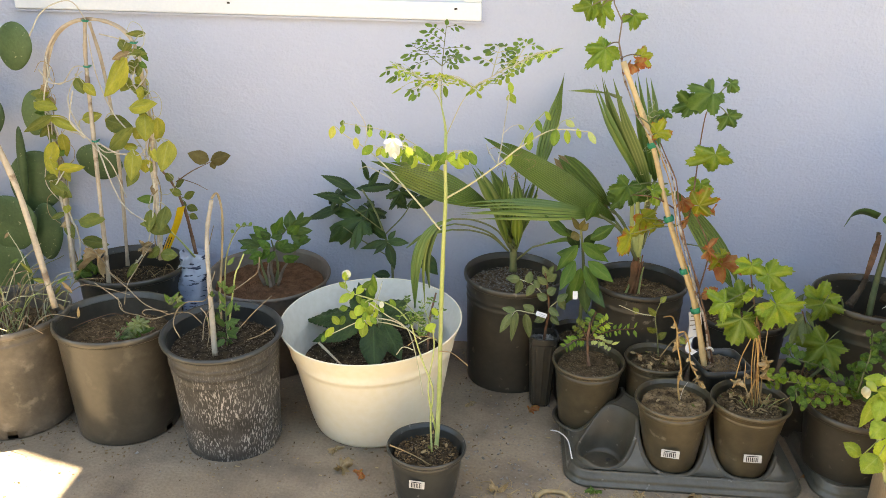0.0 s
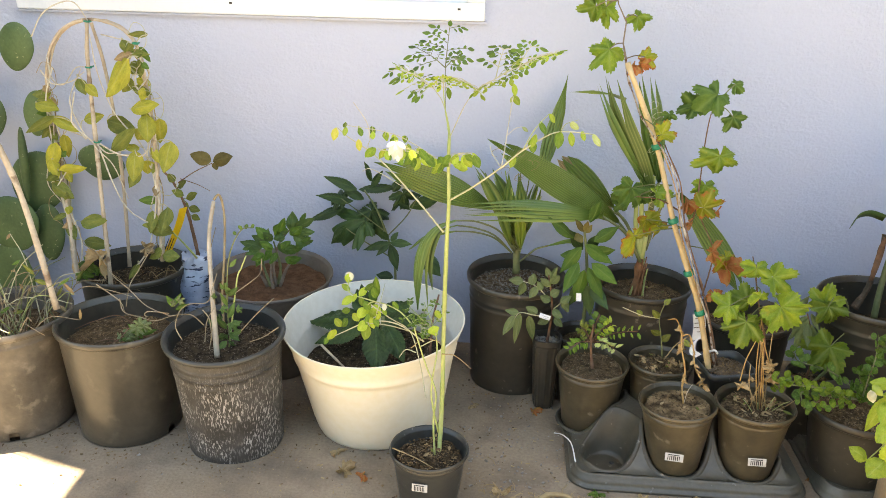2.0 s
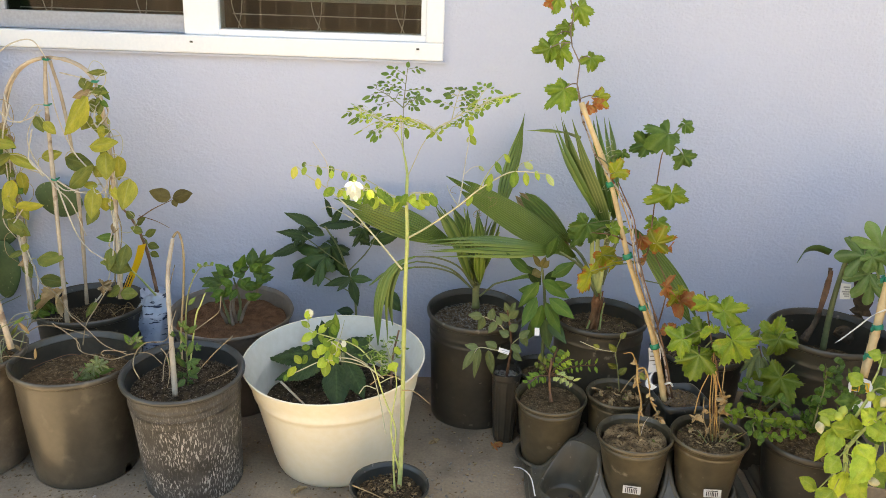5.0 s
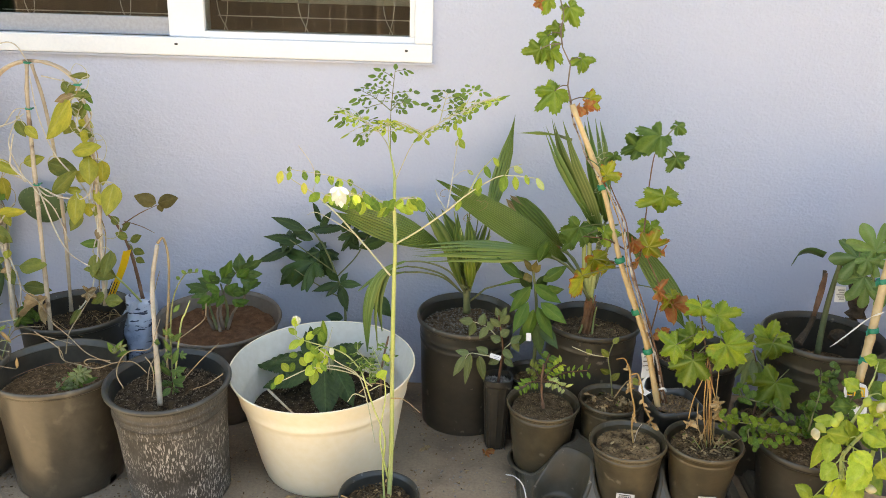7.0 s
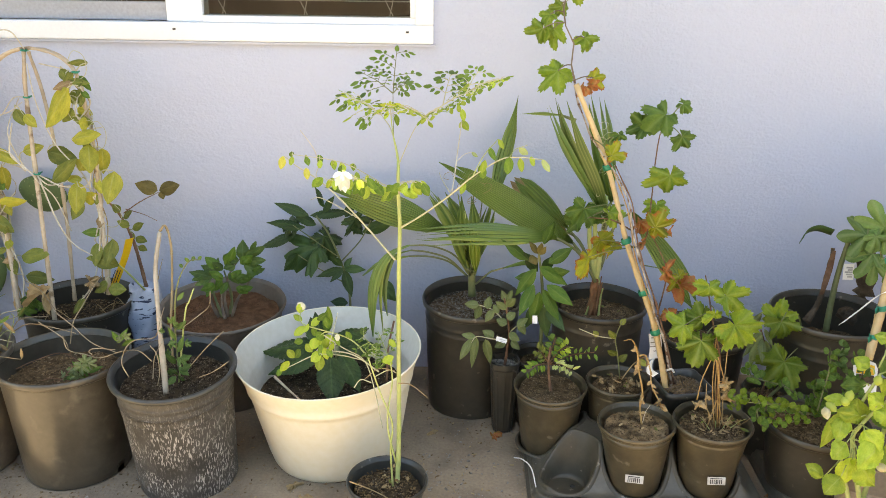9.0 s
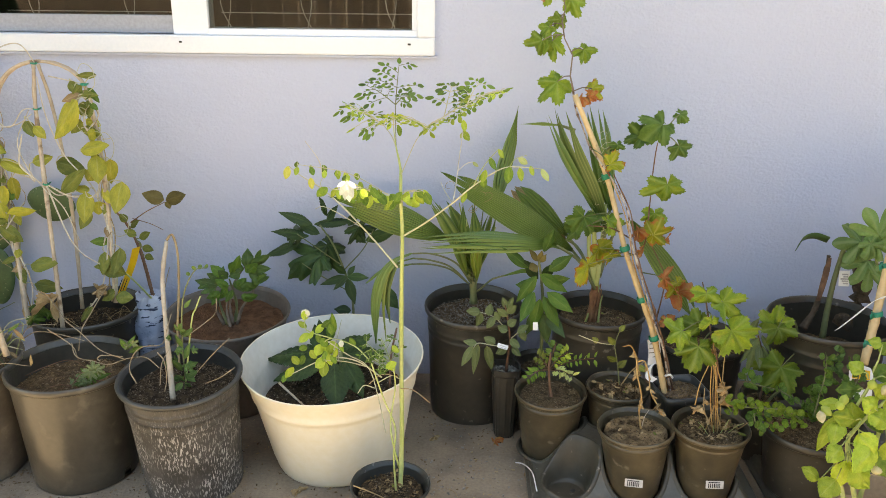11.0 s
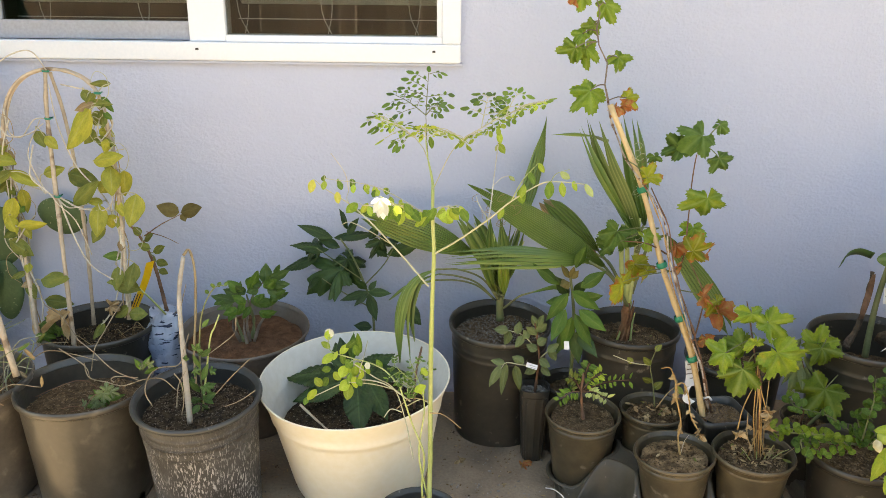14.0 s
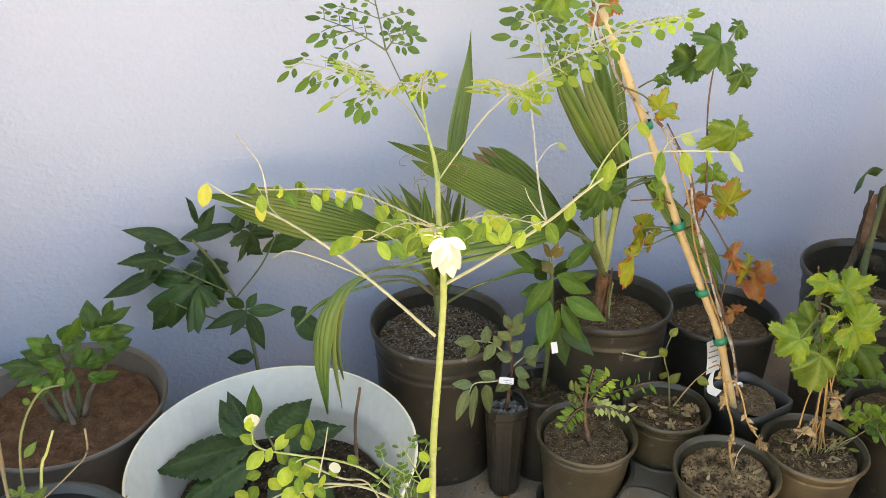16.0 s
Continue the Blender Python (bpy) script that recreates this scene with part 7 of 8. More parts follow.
I1 = potted("potted_pinnate_seedling", 0.313, 1.868, 0.091, 0.174, 0.72, "feathery tree seedling in a small black nursery pot", "potted plant", SMALLP, 0.152, -0.5, 2.5, chips=130, seed=12, size=0.0022, bands=((0.84, 0.0013),), group="small nursery pots", z=0.033)
part("stem", tube([(0.312, 1.850, 0.191), (0.307, 1.860, 0.226), (0.304, 1.860, 0.264), (0.306, 1.860, 0.307)], 0.0042, 0.0018, 8, 5, wob=0.3), BARK, I1)
for k, (b, t) in enumerate((((0.304, 1.860, 0.260), (0.252, 1.830, 0.254)), ((0.304, 1.860, 0.264), (0.320, 1.870, 0.329)), ((0.307, 1.860, 0.261), (0.408, 1.830, 0.309)), ((0.307, 1.860, 0.258), (0.352, 1.800, 0.276)), ((0.304, 1.860, 0.260), (0.348, 1.860, 0.309)), ((0.304, 1.860, 0.260), (0.274, 1.860, 0.297)))):
    frond(I1, b, t, 8, 0.021, (L_MOR, L_FINE, L_MOR, L_PALEST, L_LIME, L_OLIVE)[k], 0.008, seed=30 + k, stalkmat=BARK, fill=0.95, kind="lance")

J1 = potted("potted_weeds", 0.480, 1.875, 0.080, 0.182, 0.74, "small black nursery pot with thin weeds and dry leaves", "potted plant", SMALLP, 0.155, 0, 0, chips=110, seed=13, z=0.033, bands=((0.84, 0.0013),), group="small nursery pots")
JS = [(0.482, 1.870, 0.219), (0.472, 1.870, 0.281), (0.465, 1.880, 0.322), (0.476, 1.880, 0.368)]
part("stem", tube(JS, 0.0018, 0.001, 5, 5), DARKSTEM, J1)
part("stem", tube([(0.484, 1.860, 0.222), (0.507, 1.850, 0.270), (0.537, 1.850, 0.295)], 0.0016, 0.001, 5, 5), STRAW, J1)
part("stem", tube([(0.465, 1.880, 0.322), (0.422, 1.870, 0.332), (0.373, 1.870, 0.351)], 0.0014, 0.001, 5, 5), VINE, J1)
leaves(J1, "ovate", L_OLIVE, [(0.471, 1.870, 0.281, 0.443, 1.854, 0.302, 0.017), (0.474, 1.870, 0.266, 0.494, 1.866, 0.287, 0.017), (0.463, 1.870, 0.326, 0.443, 1.864, 0.351, 0.016), (0.472, 1.880, 0.360, 0.486, 1.880, 0.376, 0.014), (0.422, 1.870, 0.332, 0.407, 1.870, 0.346, 0.014), (0.519, 1.850, 0.282, 0.539, 1.840, 0.270, 0.016)], seed=31)
leaves(J1, "crumple", L_DRY, [(0.433, 1.850, 0.225, 0.446, 1.853, 0.220, 1.000), (0.495, 1.840, 0.225, 0.500, 1.832, 0.215, 1.000), (0.457, 1.820, 0.219, 0.446, 1.817, 0.212, 1.000), (0.522, 1.850, 0.218, 0.534, 1.846, 0.218, 1.000)], seed=32, face=(0, -0.2, 1))

# ---- staked grapevine in a square pot ----
KX, KY = 0.622, 1.835
KP = thing("staked_grapevine", (KX, KY, 0), "grapevine tied to a bamboo stake in a square black pot", "potted plant")
bm = bmesh.new()
KM = pose(KX, KY, 0, 0, 0, 12)
kr = []
for z, r in ((0.054, 0.044), (0.058, 0.046), (0.215, 0.056), (0.217, 0.060), (0.235, 0.061), (0.235, 0.057), (0.215, 0.054), (0.02, 0.043)):
    row = []
    for k in range(48):
        a = 2 * math.pi * (k + 0.5) / 48
        c, s = math.cos(a), math.sin(a)
        q = (abs(c) ** 7 + abs(s) ** 7) ** (-1 / 7)
        row.append(bm.verts.new(KM @ Vector((r * q * c, r * q * s, z))))
    kr.append(row)
for a, b in zip(kr, kr[1:]):
    for k in range(48):
        bm.faces.new((a[k], a[(k + 1) % 48], b[(k + 1) % 48], b[k]))
bm.faces.new(kr[0][::-1])
part("pot", bm, BLACKP, KP)
make_soil(KP, pose(KX, KY, 0.0), 0.064, 0.235, 0.9, 0.222, mat("pale_fibre_soil", (0.12, 0.085, 0.055), (0.20, 0.145, 0.09), scale=60, rough=0.95, bump=1.0, bscale=260), 240, CHIP, 14, 0.0026)
ST = [(0.343, 1.982, 0.917), (0.426, 1.957, 0.729), (0.473, 1.900, 0.567), (0.518, 1.870, 0.449), (0.550, 1.846, 0.359), (0.588, 1.815, 0.20)]
part("stake", tube(ST, 0.0060, 0.0066, 10, 6, 0.16, 0.1), BAMBOO, KP, "pale bamboo stake")
for c in (ST[1], ST[2], ST[3], ST[4]):
    tie(KP, c, (0.35, -0.12, -0.9), 0.0115, 0.013)
GV = [(0.600, 1.835, 0.210)] + [(0.568, 1.835, 0.336), (0.552, 1.845, 0.390), (0.529, 1.855, 0.444), (0.497, 1.865, 0.540), (0.479, 1.875, 0.607), (0.467, 1.885, 0.659), (0.446, 1.895, 0.711), (0.426, 1.905, 0.742)]
GU = [(0.387, 1.975, 0.793), (0.367, 1.987, 0.838), (0.348, 1.998, 0.883), (0.342, 2.010, 0.922), (0.334, 2.021, 0.956), (0.338, 2.032, 1.003), (0.318, 2.044, 1.041), (0.312, 2.056, 1.079), (0.319, 2.067, 1.110), (0.309, 2.078, 1.148), (0.305, 2.090, 1.190)]
for k, (off, r, skin) in enumerate((((0.001, -0.005, 0), 0.0020, PEEL), ((0.007, 0.002, 0.004), 0.0015, BARK), ((-0.004, 0.004, 0), 0.0013, AMBER))):
    part("vine_trunk", tube([Vector(p) + Vector(off) + Vector((0.003 * math.sin(2.3 * q + k), 0, 0)) for q, p in enumerate(GV)], r + 0.0008, r * 0.8, 8, 3, 0.5, wob=0.7), skin, KP)
part("vine_shoot", tube([GV[-1]] + GU[:4], 0.0022, 0.0019, 7, 3, 0.6, wob=0.7), PEEL, KP)
part("vine_shoot", tube(GU[3:], 0.0020, 0.0013, 7, 1, 0.4, wob=0.3), GREYBARK, KP)
GR = [(0.503, 1.930, 0.540), (0.519, 1.900, 0.579), (0.527, 1.920, 0.670), (0.533, 1.945, 0.745), (0.540, 1.955, 0.810), (0.553, 1.960, 0.836)]
part("vine_shoot", tube(GR, 0.0022, 0.0013, 7, 6, wob=0.3), BARK, KP)
GM = [(0.491, 1.930, 0.582), (0.436, 1.900, 0.617), (0.385, 1.910, 0.619)]
part("vine_shoot", tube(GM, 0.0022, 0.0012, 6, 6), BARK, KP)
GD = [(0.556, 1.870, 0.392), (0.569, 1.880, 0.461), (0.570, 1.880, 0.504), (0.548, 1.900, 0.553), (0.514, 1.930, 0.612)]
part("vine_shoot", tube(GD, 0.002, 0.0012, 6, 6), BARK, KP)
leaves(KP, "grape", L_GRAPE, [(0.559, 1.900, 0.726, 0.558, 1.882, 0.660, 1.000)], seed=33, stem=GU + GR, spread=0.5)
leaves(KP, "grape", L_MID, [(0.548, 1.955, 0.855, 0.498, 1.924, 0.832, 1.000), (0.590, 1.975, 0.877, 0.615, 1.974, 0.858, 1.000), (0.587, 1.940, 0.808, 0.608, 1.917, 0.775, 1.000), (0.445, 1.950, 0.807, 0.452, 1.947, 0.780, 1.000), (0.503, 1.965, 0.826, 0.461, 1.953, 0.820, 1.000), (0.386, 2.010, 0.611, 0.364, 2.006, 0.562, 1.000), (0.372, 2.010, 0.573, 0.336, 2.019, 0.583, 1.000), (0.405, 2.010, 0.593, 0.438, 2.015, 0.567, 1.000)], seed=49, stem=GU + GR, spread=0.5)
leaves(KP, "grape", L_GRAPE, [(0.540, 1.920, 0.650, 0.543, 1.909, 0.609, 1.000), (0.432, 1.920, 0.629, 0.452, 1.902, 0.600, 1.000)], seed=34, stem=GU, spread=0.7)
leaves(KP, "grape", L_TURN, [(0.427, 1.920, 0.765, 0.463, 1.916, 0.774, 1.000), (0.416, 1.930, 0.557, 0.415, 1.941, 0.508, 1.000), (0.386, 1.890, 0.528, 0.401, 1.902, 0.475, 1.000), (0.526, 1.850, 0.618, 0.577, 1.847, 0.631, 1.000), (0.595, 1.860, 0.496, 0.620, 1.847, 0.458, 1.000), (0.446, 1.930, 0.541, 0.470, 1.937, 0.505, 1.000)], seed=35, stem=GU + GR, spread=0.8)
leaves(KP, "crumple", L_RED, [(0.502, 1.910, 0.611, 0.526, 1.892, 0.602, 1.000), (0.564, 1.890, 0.595, 0.553, 1.873, 0.567, 1.000), (0.563, 1.860, 0.507, 0.598, 1.856, 0.525, 1.000), (0.597, 1.850, 0.479, 0.608, 1.848, 0.442, 1.000), (0.579, 1.860, 0.405, 0.582, 1.859, 0.380, 1.000), (0.512, 1.900, 0.563, 0.523, 1.903, 0.546, 1.000)], seed=36, spread=1.0)
leaves(KP, "grape", L_GRAPE, [(0.282, 2.080, 1.148, 0.272, 2.070, 1.113, 0.700), (0.332, 2.080, 1.130, 0.355, 2.070, 1.084, 0.700), (0.310, 2.080, 1.083, 0.288, 2.070, 1.047, 0.700), (0.284, 2.080, 1.064, 0.245, 2.070, 1.042, 0.700), (0.293, 2.075, 1.032, 0.298, 2.065, 0.979, 0.700)], seed=91, stem=GU, spread=0.5, stalk=GREYBARK)
leaves(KP, "grape", L_GRAPE, [(0.309, 2.070, 0.935, 0.258, 2.059, 0.889, 0.850), (0.268, 2.070, 1.033, 0.248, 2.060, 0.981, 0.850), (0.368, 2.075, 1.012, 0.406, 2.065, 0.981, 0.850)], seed=92, stem=GU, spread=0.4, stalk=GREYBARK)
leaves(KP, "grape", L_TURN, [(0.393, 2.060, 0.921, 0.435, 2.049, 0.935, 0.850)], seed=93, stem=GU, spread=0.4, stalk=GREYBARK)
leaves(KP, "crumple", L_RED, [(0.263, 2.072, 1.140, 0.246, 2.060, 1.148, 1.000), (0.385, 2.055, 0.906, 0.405, 2.043, 0.888, 1.000), (0.369, 2.055, 0.901, 0.383, 2.043, 0.883, 1.000)], seed=94, spread=1.0)
# white care tag wrapped on the vine foot
tg = part("care_tag", strip([(0.554, 1.868, 0.345), (0.560, 1.868, 0.312), (0.558, 1.862, 0.280)], 0.030, 0.001, (1, 0.15, 0.1)), WHITE, KP, "white printed care tag", smooth=False)
for k in range(4):
    z = 0.334 - 0.012 * k
    part("printed_bar", strip([(0.546, 1.864, z), (0.558, 1.865, z + 0.001), (0.567, 1.866, z + 0.002)], 0.0022, 0.0004, (0, 0.1, 1)), GREYP, tg, smooth=False)
part("paper_loop", strip([(0.558, 1.860, 0.282), (0.547, 1.850, 0.272), (0.545, 1.843, 0.257), (0.560, 1.838, 0.248)], 0.016, 0.001, (0.8, 0.2, 0.5)), WHITE, KP, smooth=False)
part("wire_tie", tube([(0.580, 1.835, 0.262), (0.592, 1.825, 0.272), (0.600, 1.828, 0.262)], 0.0030, 0.0025, 6, 5), WHITE, KP, "white plastic clip")

# ---- small pots in the tray ----
L1 = potted("potted_dead_seedling", 0.501, 1.705, 0.089, 0.170, 0.64, "small black nursery pot with a dried dead stalk", "potted plant", SMALLP, 0.148, -2.4, 0, chips=260, size=0.0044, seed=15, z=0.033, bands=((0.84, 0.0013),), group="small nursery pots")
label(L1.children[0], (0.483, 1.626, 0.100), 0.040, 0.018, (-0.15, -1, 0.25))
LT = [(0.505, 1.700, 0.196), (0.500, 1.712, 0.232), (0.503, 1.716, 0.270), (0.492, 1.730, 0.320), (0.490, 1.742, 0.352), (0.484, 1.745, 0.372)]
part("dead_stem", tube(LT, 0.0026, 0.0015, 7, 6, wob=0.6), AMBER, L1)
LC = [(0.490, 1.742, 0.345), (0.506, 1.735, 0.352), (0.516, 1.722, 0.325), (0.520, 1.705, 0.290), (0.536, 1.690, 0.262), (0.545, 1.682, 0.245)]
part("dead_stem", tube(LC, 0.0018, 0.0010, 6, 6, wob=0.5), AMBER, L1)
part("dead_stem", tube([(0.489, 1.740, 0.352), (0.475, 1.740, 0.386), (0.455, 1.740, 0.385)], 0.0014, 0.0010, 6, 6, wob=0.5), AMBER, L1)
part("dead_stem", tube([(0.506, 1.700, 0.196), (0.512, 1.705, 0.225), (0.520, 1.702, 0.245)], 0.0010, 0.0007, 5, 5, wob=0.5), CANE, L1)
dry = random.Random(90)
for k in range(26):
    src = spline((LT, LC)[k % 2], 6)
    b = src[dry.randrange(3, len(src))]
    d = Vector((dry.uniform(-0.7, 0.7), dry.uniform(-0.5, 0.3), dry.uniform(-1.0, 0.1))).normalized() * dry.uniform(0.010, 0.022)
    leaf(L1, ("crumple", "lance", "lance")[k % 3], (L_DRY, STRAW, L_DRY)[k % 3], b, b + d, d.length * dry.uniform(0.35, 0.6), (dry.uniform(-0.6, 0.6), -0.8, 0.4), k % 6, "dry_leaf")
M1 = potted("potted_grapevine", 0.665, 1.705, 0.089, 0.180, 0.64, "young grapevine in a small black nursery pot", "potted plant", SMALLP, 0.156, -0.4, 1.5, chips=110, seed=16, z=0.033, bands=((0.84, 0.0013),), group="small nursery pots")
label(M1.children[0], (0.665, 1.628, 0.100), 0.040, 0.018, (0.0, -1, 0.25))
MT = [(0.683, 1.720, 0.192), (0.672, 1.720, 0.268), (0.668, 1.720, 0.353), (0.643, 1.720, 0.435), (0.623, 1.720, 0.515), (0.612, 1.720, 0.554)]
part("stem", tube(MT, 0.0026, 0.0013, 8, 6, wob=0.3), BARK, M1)
for pts in ([(0.680, 1.720, 0.187), (0.662, 1.710, 0.287), (0.652, 1.700, 0.362), (0.619, 1.690, 0.420)], [(0.692, 1.720, 0.188), (0.681, 1.710, 0.288), (0.673, 1.700, 0.419)], [(0.672, 1.720, 0.194), (0.641, 1.690, 0.254), (0.632, 1.680, 0.316)]):
    part("stem", tube(pts, 0.0016, 0.001, 6, 6), STRAW, M1)
leaves(M1, "grape", L_GRAPE, [(0.605, 1.670, 0.423, 0.591, 1.647, 0.366, 1.000), (0.568, 1.680, 0.454, 0.516, 1.670, 0.440, 1.000), (0.613, 1.710, 0.454, 0.569, 1.690, 0.475, 1.000), (0.662, 1.710, 0.424, 0.661, 1.709, 0.390, 1.000)], seed=38, stem=MT, spread=0.4)
leaves(M1, "grape", L_GRAPE, [(0.617, 1.700, 0.536, 0.621, 1.690, 0.488, 1.000), (0.655, 1.700, 0.516, 0.694, 1.681, 0.489, 1.000), (0.678, 1.690, 0.453, 0.715, 1.696, 0.400, 1.000), (0.630, 1.680, 0.481, 0.621, 1.685, 0.449, 1.000)], seed=58, stem=MT, spread=0.4)
leaves(M1, "crumple", L_DRY, [(0.680, 1.700, 0.313, 0.682, 1.692, 0.302, 1.000), (0.691, 1.700, 0.290, 0.689, 1.699, 0.281, 1.000), (0.651, 1.690, 0.227, 0.660, 1.686, 0.224, 1.000), (0.697, 1.690, 0.217, 0.705, 1.693, 0.205, 1.000), (0.639, 1.690, 0.219, 0.631, 1.691, 0.212, 1.000), (0.674, 1.670, 0.203, 0.682, 1.666, 0.203, 1.000), (0.719, 1.700, 0.207, 0.727, 1.697, 0.206, 1.000), (0.619, 1.700, 0.220, 0.621, 1.696, 0.212, 1.000)], seed=39, spread=1, face=(0, -0.4, 0.9))
for pts in ([(0.669, 1.700, 0.193), (0.653, 1.700, 0.292), (0.648, 1.700, 0.377), (0.646, 1.700, 0.418)], [(0.675, 1.700, 0.193), (0.662, 1.700, 0.321), (0.642, 1.700, 0.404)], [(0.650, 1.700, 0.186), (0.659, 1.700, 0.227), (0.666, 1.700, 0.263)], [(0.622, 1.700, 0.262), (0.627, 1.700, 0.313), (0.639, 1.700, 0.355), (0.648, 1.700, 0.384)], [(0.684, 1.700, 0.293), (0.669, 1.700, 0.335), (0.651, 1.700, 0.384)], [(0.680, 1.700, 0.190), (0.669, 1.700, 0.292), (0.651, 1.700, 0.391)], [(0.694, 1.700, 0.183), (0.679, 1.700, 0.227), (0.668, 1.700, 0.271)]):
    part("dry_stem", tube(pts, 0.0015, 0.0010, 6, 6, wob=0.5), AMBER, M1)
leaves(M1, "crumple", L_DRY, [(0.679, 1.690, 0.310, 0.675, 1.678, 0.293, 1.000), (0.683, 1.690, 0.290, 0.695, 1.678, 0.270, 1.000), (0.643, 1.690, 0.271, 0.651, 1.678, 0.276, 1.000), (0.622, 1.690, 0.256, 0.634, 1.678, 0.239, 1.000)], seed=95, spread=1.0)
for k in range(9):
    b = Vector((0.679, 1.700, 0.184))
    part("grass_blade", tube([b + Vector((0.006 * (k - 4), 0, 0)), b + Vector((0.013 * (k - 4), -0.01, 0.03)), b + Vector((0.017 * (k - 4), -0.02, 0.035 + 0.01 * (k % 3)))], 0.0012, 0.0006, 4, 4), (STRAW, STEM)[k % 2], M1)

leaves(C, "deep", L_VINE, [(-0.544, 1.710, 0.409, -0.544, 1.716, 0.386, 1.000), (-0.541, 1.710, 0.330, -0.529, 1.703, 0.315, 1.000), (-0.563, 1.710, 0.297, -0.570, 1.709, 0.279, 1.000), (-0.568, 1.710, 0.338, -0.583, 1.707, 0.346, 1.000), (-0.548, 1.710, 0.279, -0.549, 1.710, 0.261, 1.000), (-0.590, 1.710, 0.328, -0.605, 1.709, 0.322, 1.000), (-0.527, 1.710, 0.366, -0.513, 1.711, 0.375, 1.000), (-0.552, 1.710, 0.416, -0.546, 1.703, 0.434, 1.000), (-0.578, 1.710, 0.393, -0.587, 1.711, 0.405, 1.000), (-0.563, 1.710, 0.367, -0.549, 1.705, 0.358, 1.000)], seed=60, spread=0.6)
leaves(B, "deep", L_GREY, [(-0.767, 1.700, 0.312, -0.769, 1.697, 0.287, 1.000), (-0.784, 1.700, 0.295, -0.801, 1.694, 0.286, 1.000), (-0.750, 1.700, 0.317, -0.730, 1.693, 0.310, 1.000), (-0.811, 1.700, 0.280, -0.829, 1.698, 0.277, 1.000), (-0.759, 1.700, 0.318, -0.755, 1.697, 0.339, 1.000), (-0.670, 1.700, 0.377, -0.683, 1.695, 0.384, 1.000), (-0.659, 1.700, 0.384, -0.646, 1.701, 0.392, 1.000), (-0.778, 1.700, 0.283, -0.786, 1.699, 0.265, 1.000)], seed=61, spread=0.6)
rnd = random.Random(62)
for th, cx, cy, cz, rr, nn in ((M1, 0.665, 1.705, 0.200, 0.062, 34), (J1, 0.480, 1.875, 0.200, 0.055, 16), (L1, 0.505, 1.70, 0.190, 0.060, 8), (G, 0.45, 2.06, 0.305, 0.09, 14), (E, -0.063, 1.567, 0.106, 0.06, 8)):
    for k in range(nn):
        a, q = rnd.uniform(0, 6.283), rr * math.sqrt(rnd.random())
        b = Vector((cx + q * math.cos(a), cy + q * math.sin(a), cz + rnd.uniform(-0.002, 0.010)))
        d = Vector((rnd.uniform(-1, 1), rnd.uniform(-1, 1), rnd.uniform(-0.2, 0.4))).normalized() * rnd.uniform(0.010, 0.022)
        leaf(th, ("lance", "lance", "oval")[k % 3], (L_DRY, STRAW, CHIP, L_OLIVE, CHIP)[k % 5], b, b + d, rnd.uniform(0.003, 0.008), (rnd.uniform(-0.5, 0.5), -0.3, 0.9), k % 4, "dry_leaf")
for pts in ([(-0.821, 1.740, 0.364), (-0.809, 1.730, 0.334), (-0.765, 1.720, 0.328), (-0.725, 1.710, 0.326), (-0.672, 1.700, 0.348), (-0.628, 1.690, 0.356), (-0.596, 1.680, 0.336)],
            [(-0.861, 1.800, 0.394), (-0.810, 1.767, 0.378), (-0.752, 1.733, 0.351), (-0.682, 1.700, 0.345)],
            [(-0.817, 1.760, 0.334), (-0.815, 1.785, 0.377), (-0.799, 1.810, 0.410), (-0.784, 1.835, 0.440), (-0.767, 1.860, 0.468)],
            [(-0.974, 1.800, 0.340), (-0.924, 1.787, 0.369), (-0.863, 1.773, 0.369), (-0.800, 1.760, 0.361)],
            [(-0.884, 1.760, 0.388), (-0.827, 1.750, 0.353), (-0.812, 1.740, 0.329)],
            [(-1.014, 1.950, 0.461), (-0.983, 1.907, 0.433), (-0.923, 1.863, 0.422), (-0.866, 1.820, 0.379)],
            [(-0.739, 1.700, 0.339), (-0.745, 1.700, 0.346), (-0.731, 1.700, 0.354), (-0.685, 1.700, 0.352)]):
    part("dry_runner", tube(pts, 0.0014, 0.0009, 6, 6, wob=0.3), RUNNER, B)
for pts in ([(-0.634, 1.640, 0.316), (-0.652, 1.653, 0.343), (-0.646, 1.667, 0.373), (-0.626, 1.680, 0.388), (-0.589, 1.693, 0.389), (-0.578, 1.707, 0.423), (-0.570, 1.720, 0.451)],
            [(-0.590, 1.660, 0.304), (-0.589, 1.680, 0.346), (-0.577, 1.700, 0.372)],
            [(-0.464, 1.720, 0.492), (-0.467, 1.713, 0.460), (-0.489, 1.707, 0.439), (-0.524, 1.700, 0.413)],
            [(-0.423, 1.660, 0.424), (-0.463, 1.660, 0.384), (-0.503, 1.660, 0.338)],
            [(-0.405, 1.620, 0.372), (-0.439, 1.620, 0.347), (-0.472, 1.620, 0.332)],
            [(-0.588, 1.660, 0.385), (-0.572, 1.653, 0.367), (-0.568, 1.647, 0.329), (-0.573, 1.640, 0.297)],
            [(-0.606, 1.780, 0.391), (-0.622, 1.807, 0.438), (-0.618, 1.833, 0.485), (-0.617, 1.860, 0.511)]):
    part("dry_runner", tube(pts, 0.0013, 0.0009, 6, 6, wob=0.3), RUNNER, C)
part("stem", tube([(-0.556, 1.720, 0.262), (-0.526, 1.720, 0.432), (-0.513, 1.720, 0.466), (-0.500, 1.720, 0.497)], 0.0022, 0.0017, 6, 5), STEM, C)
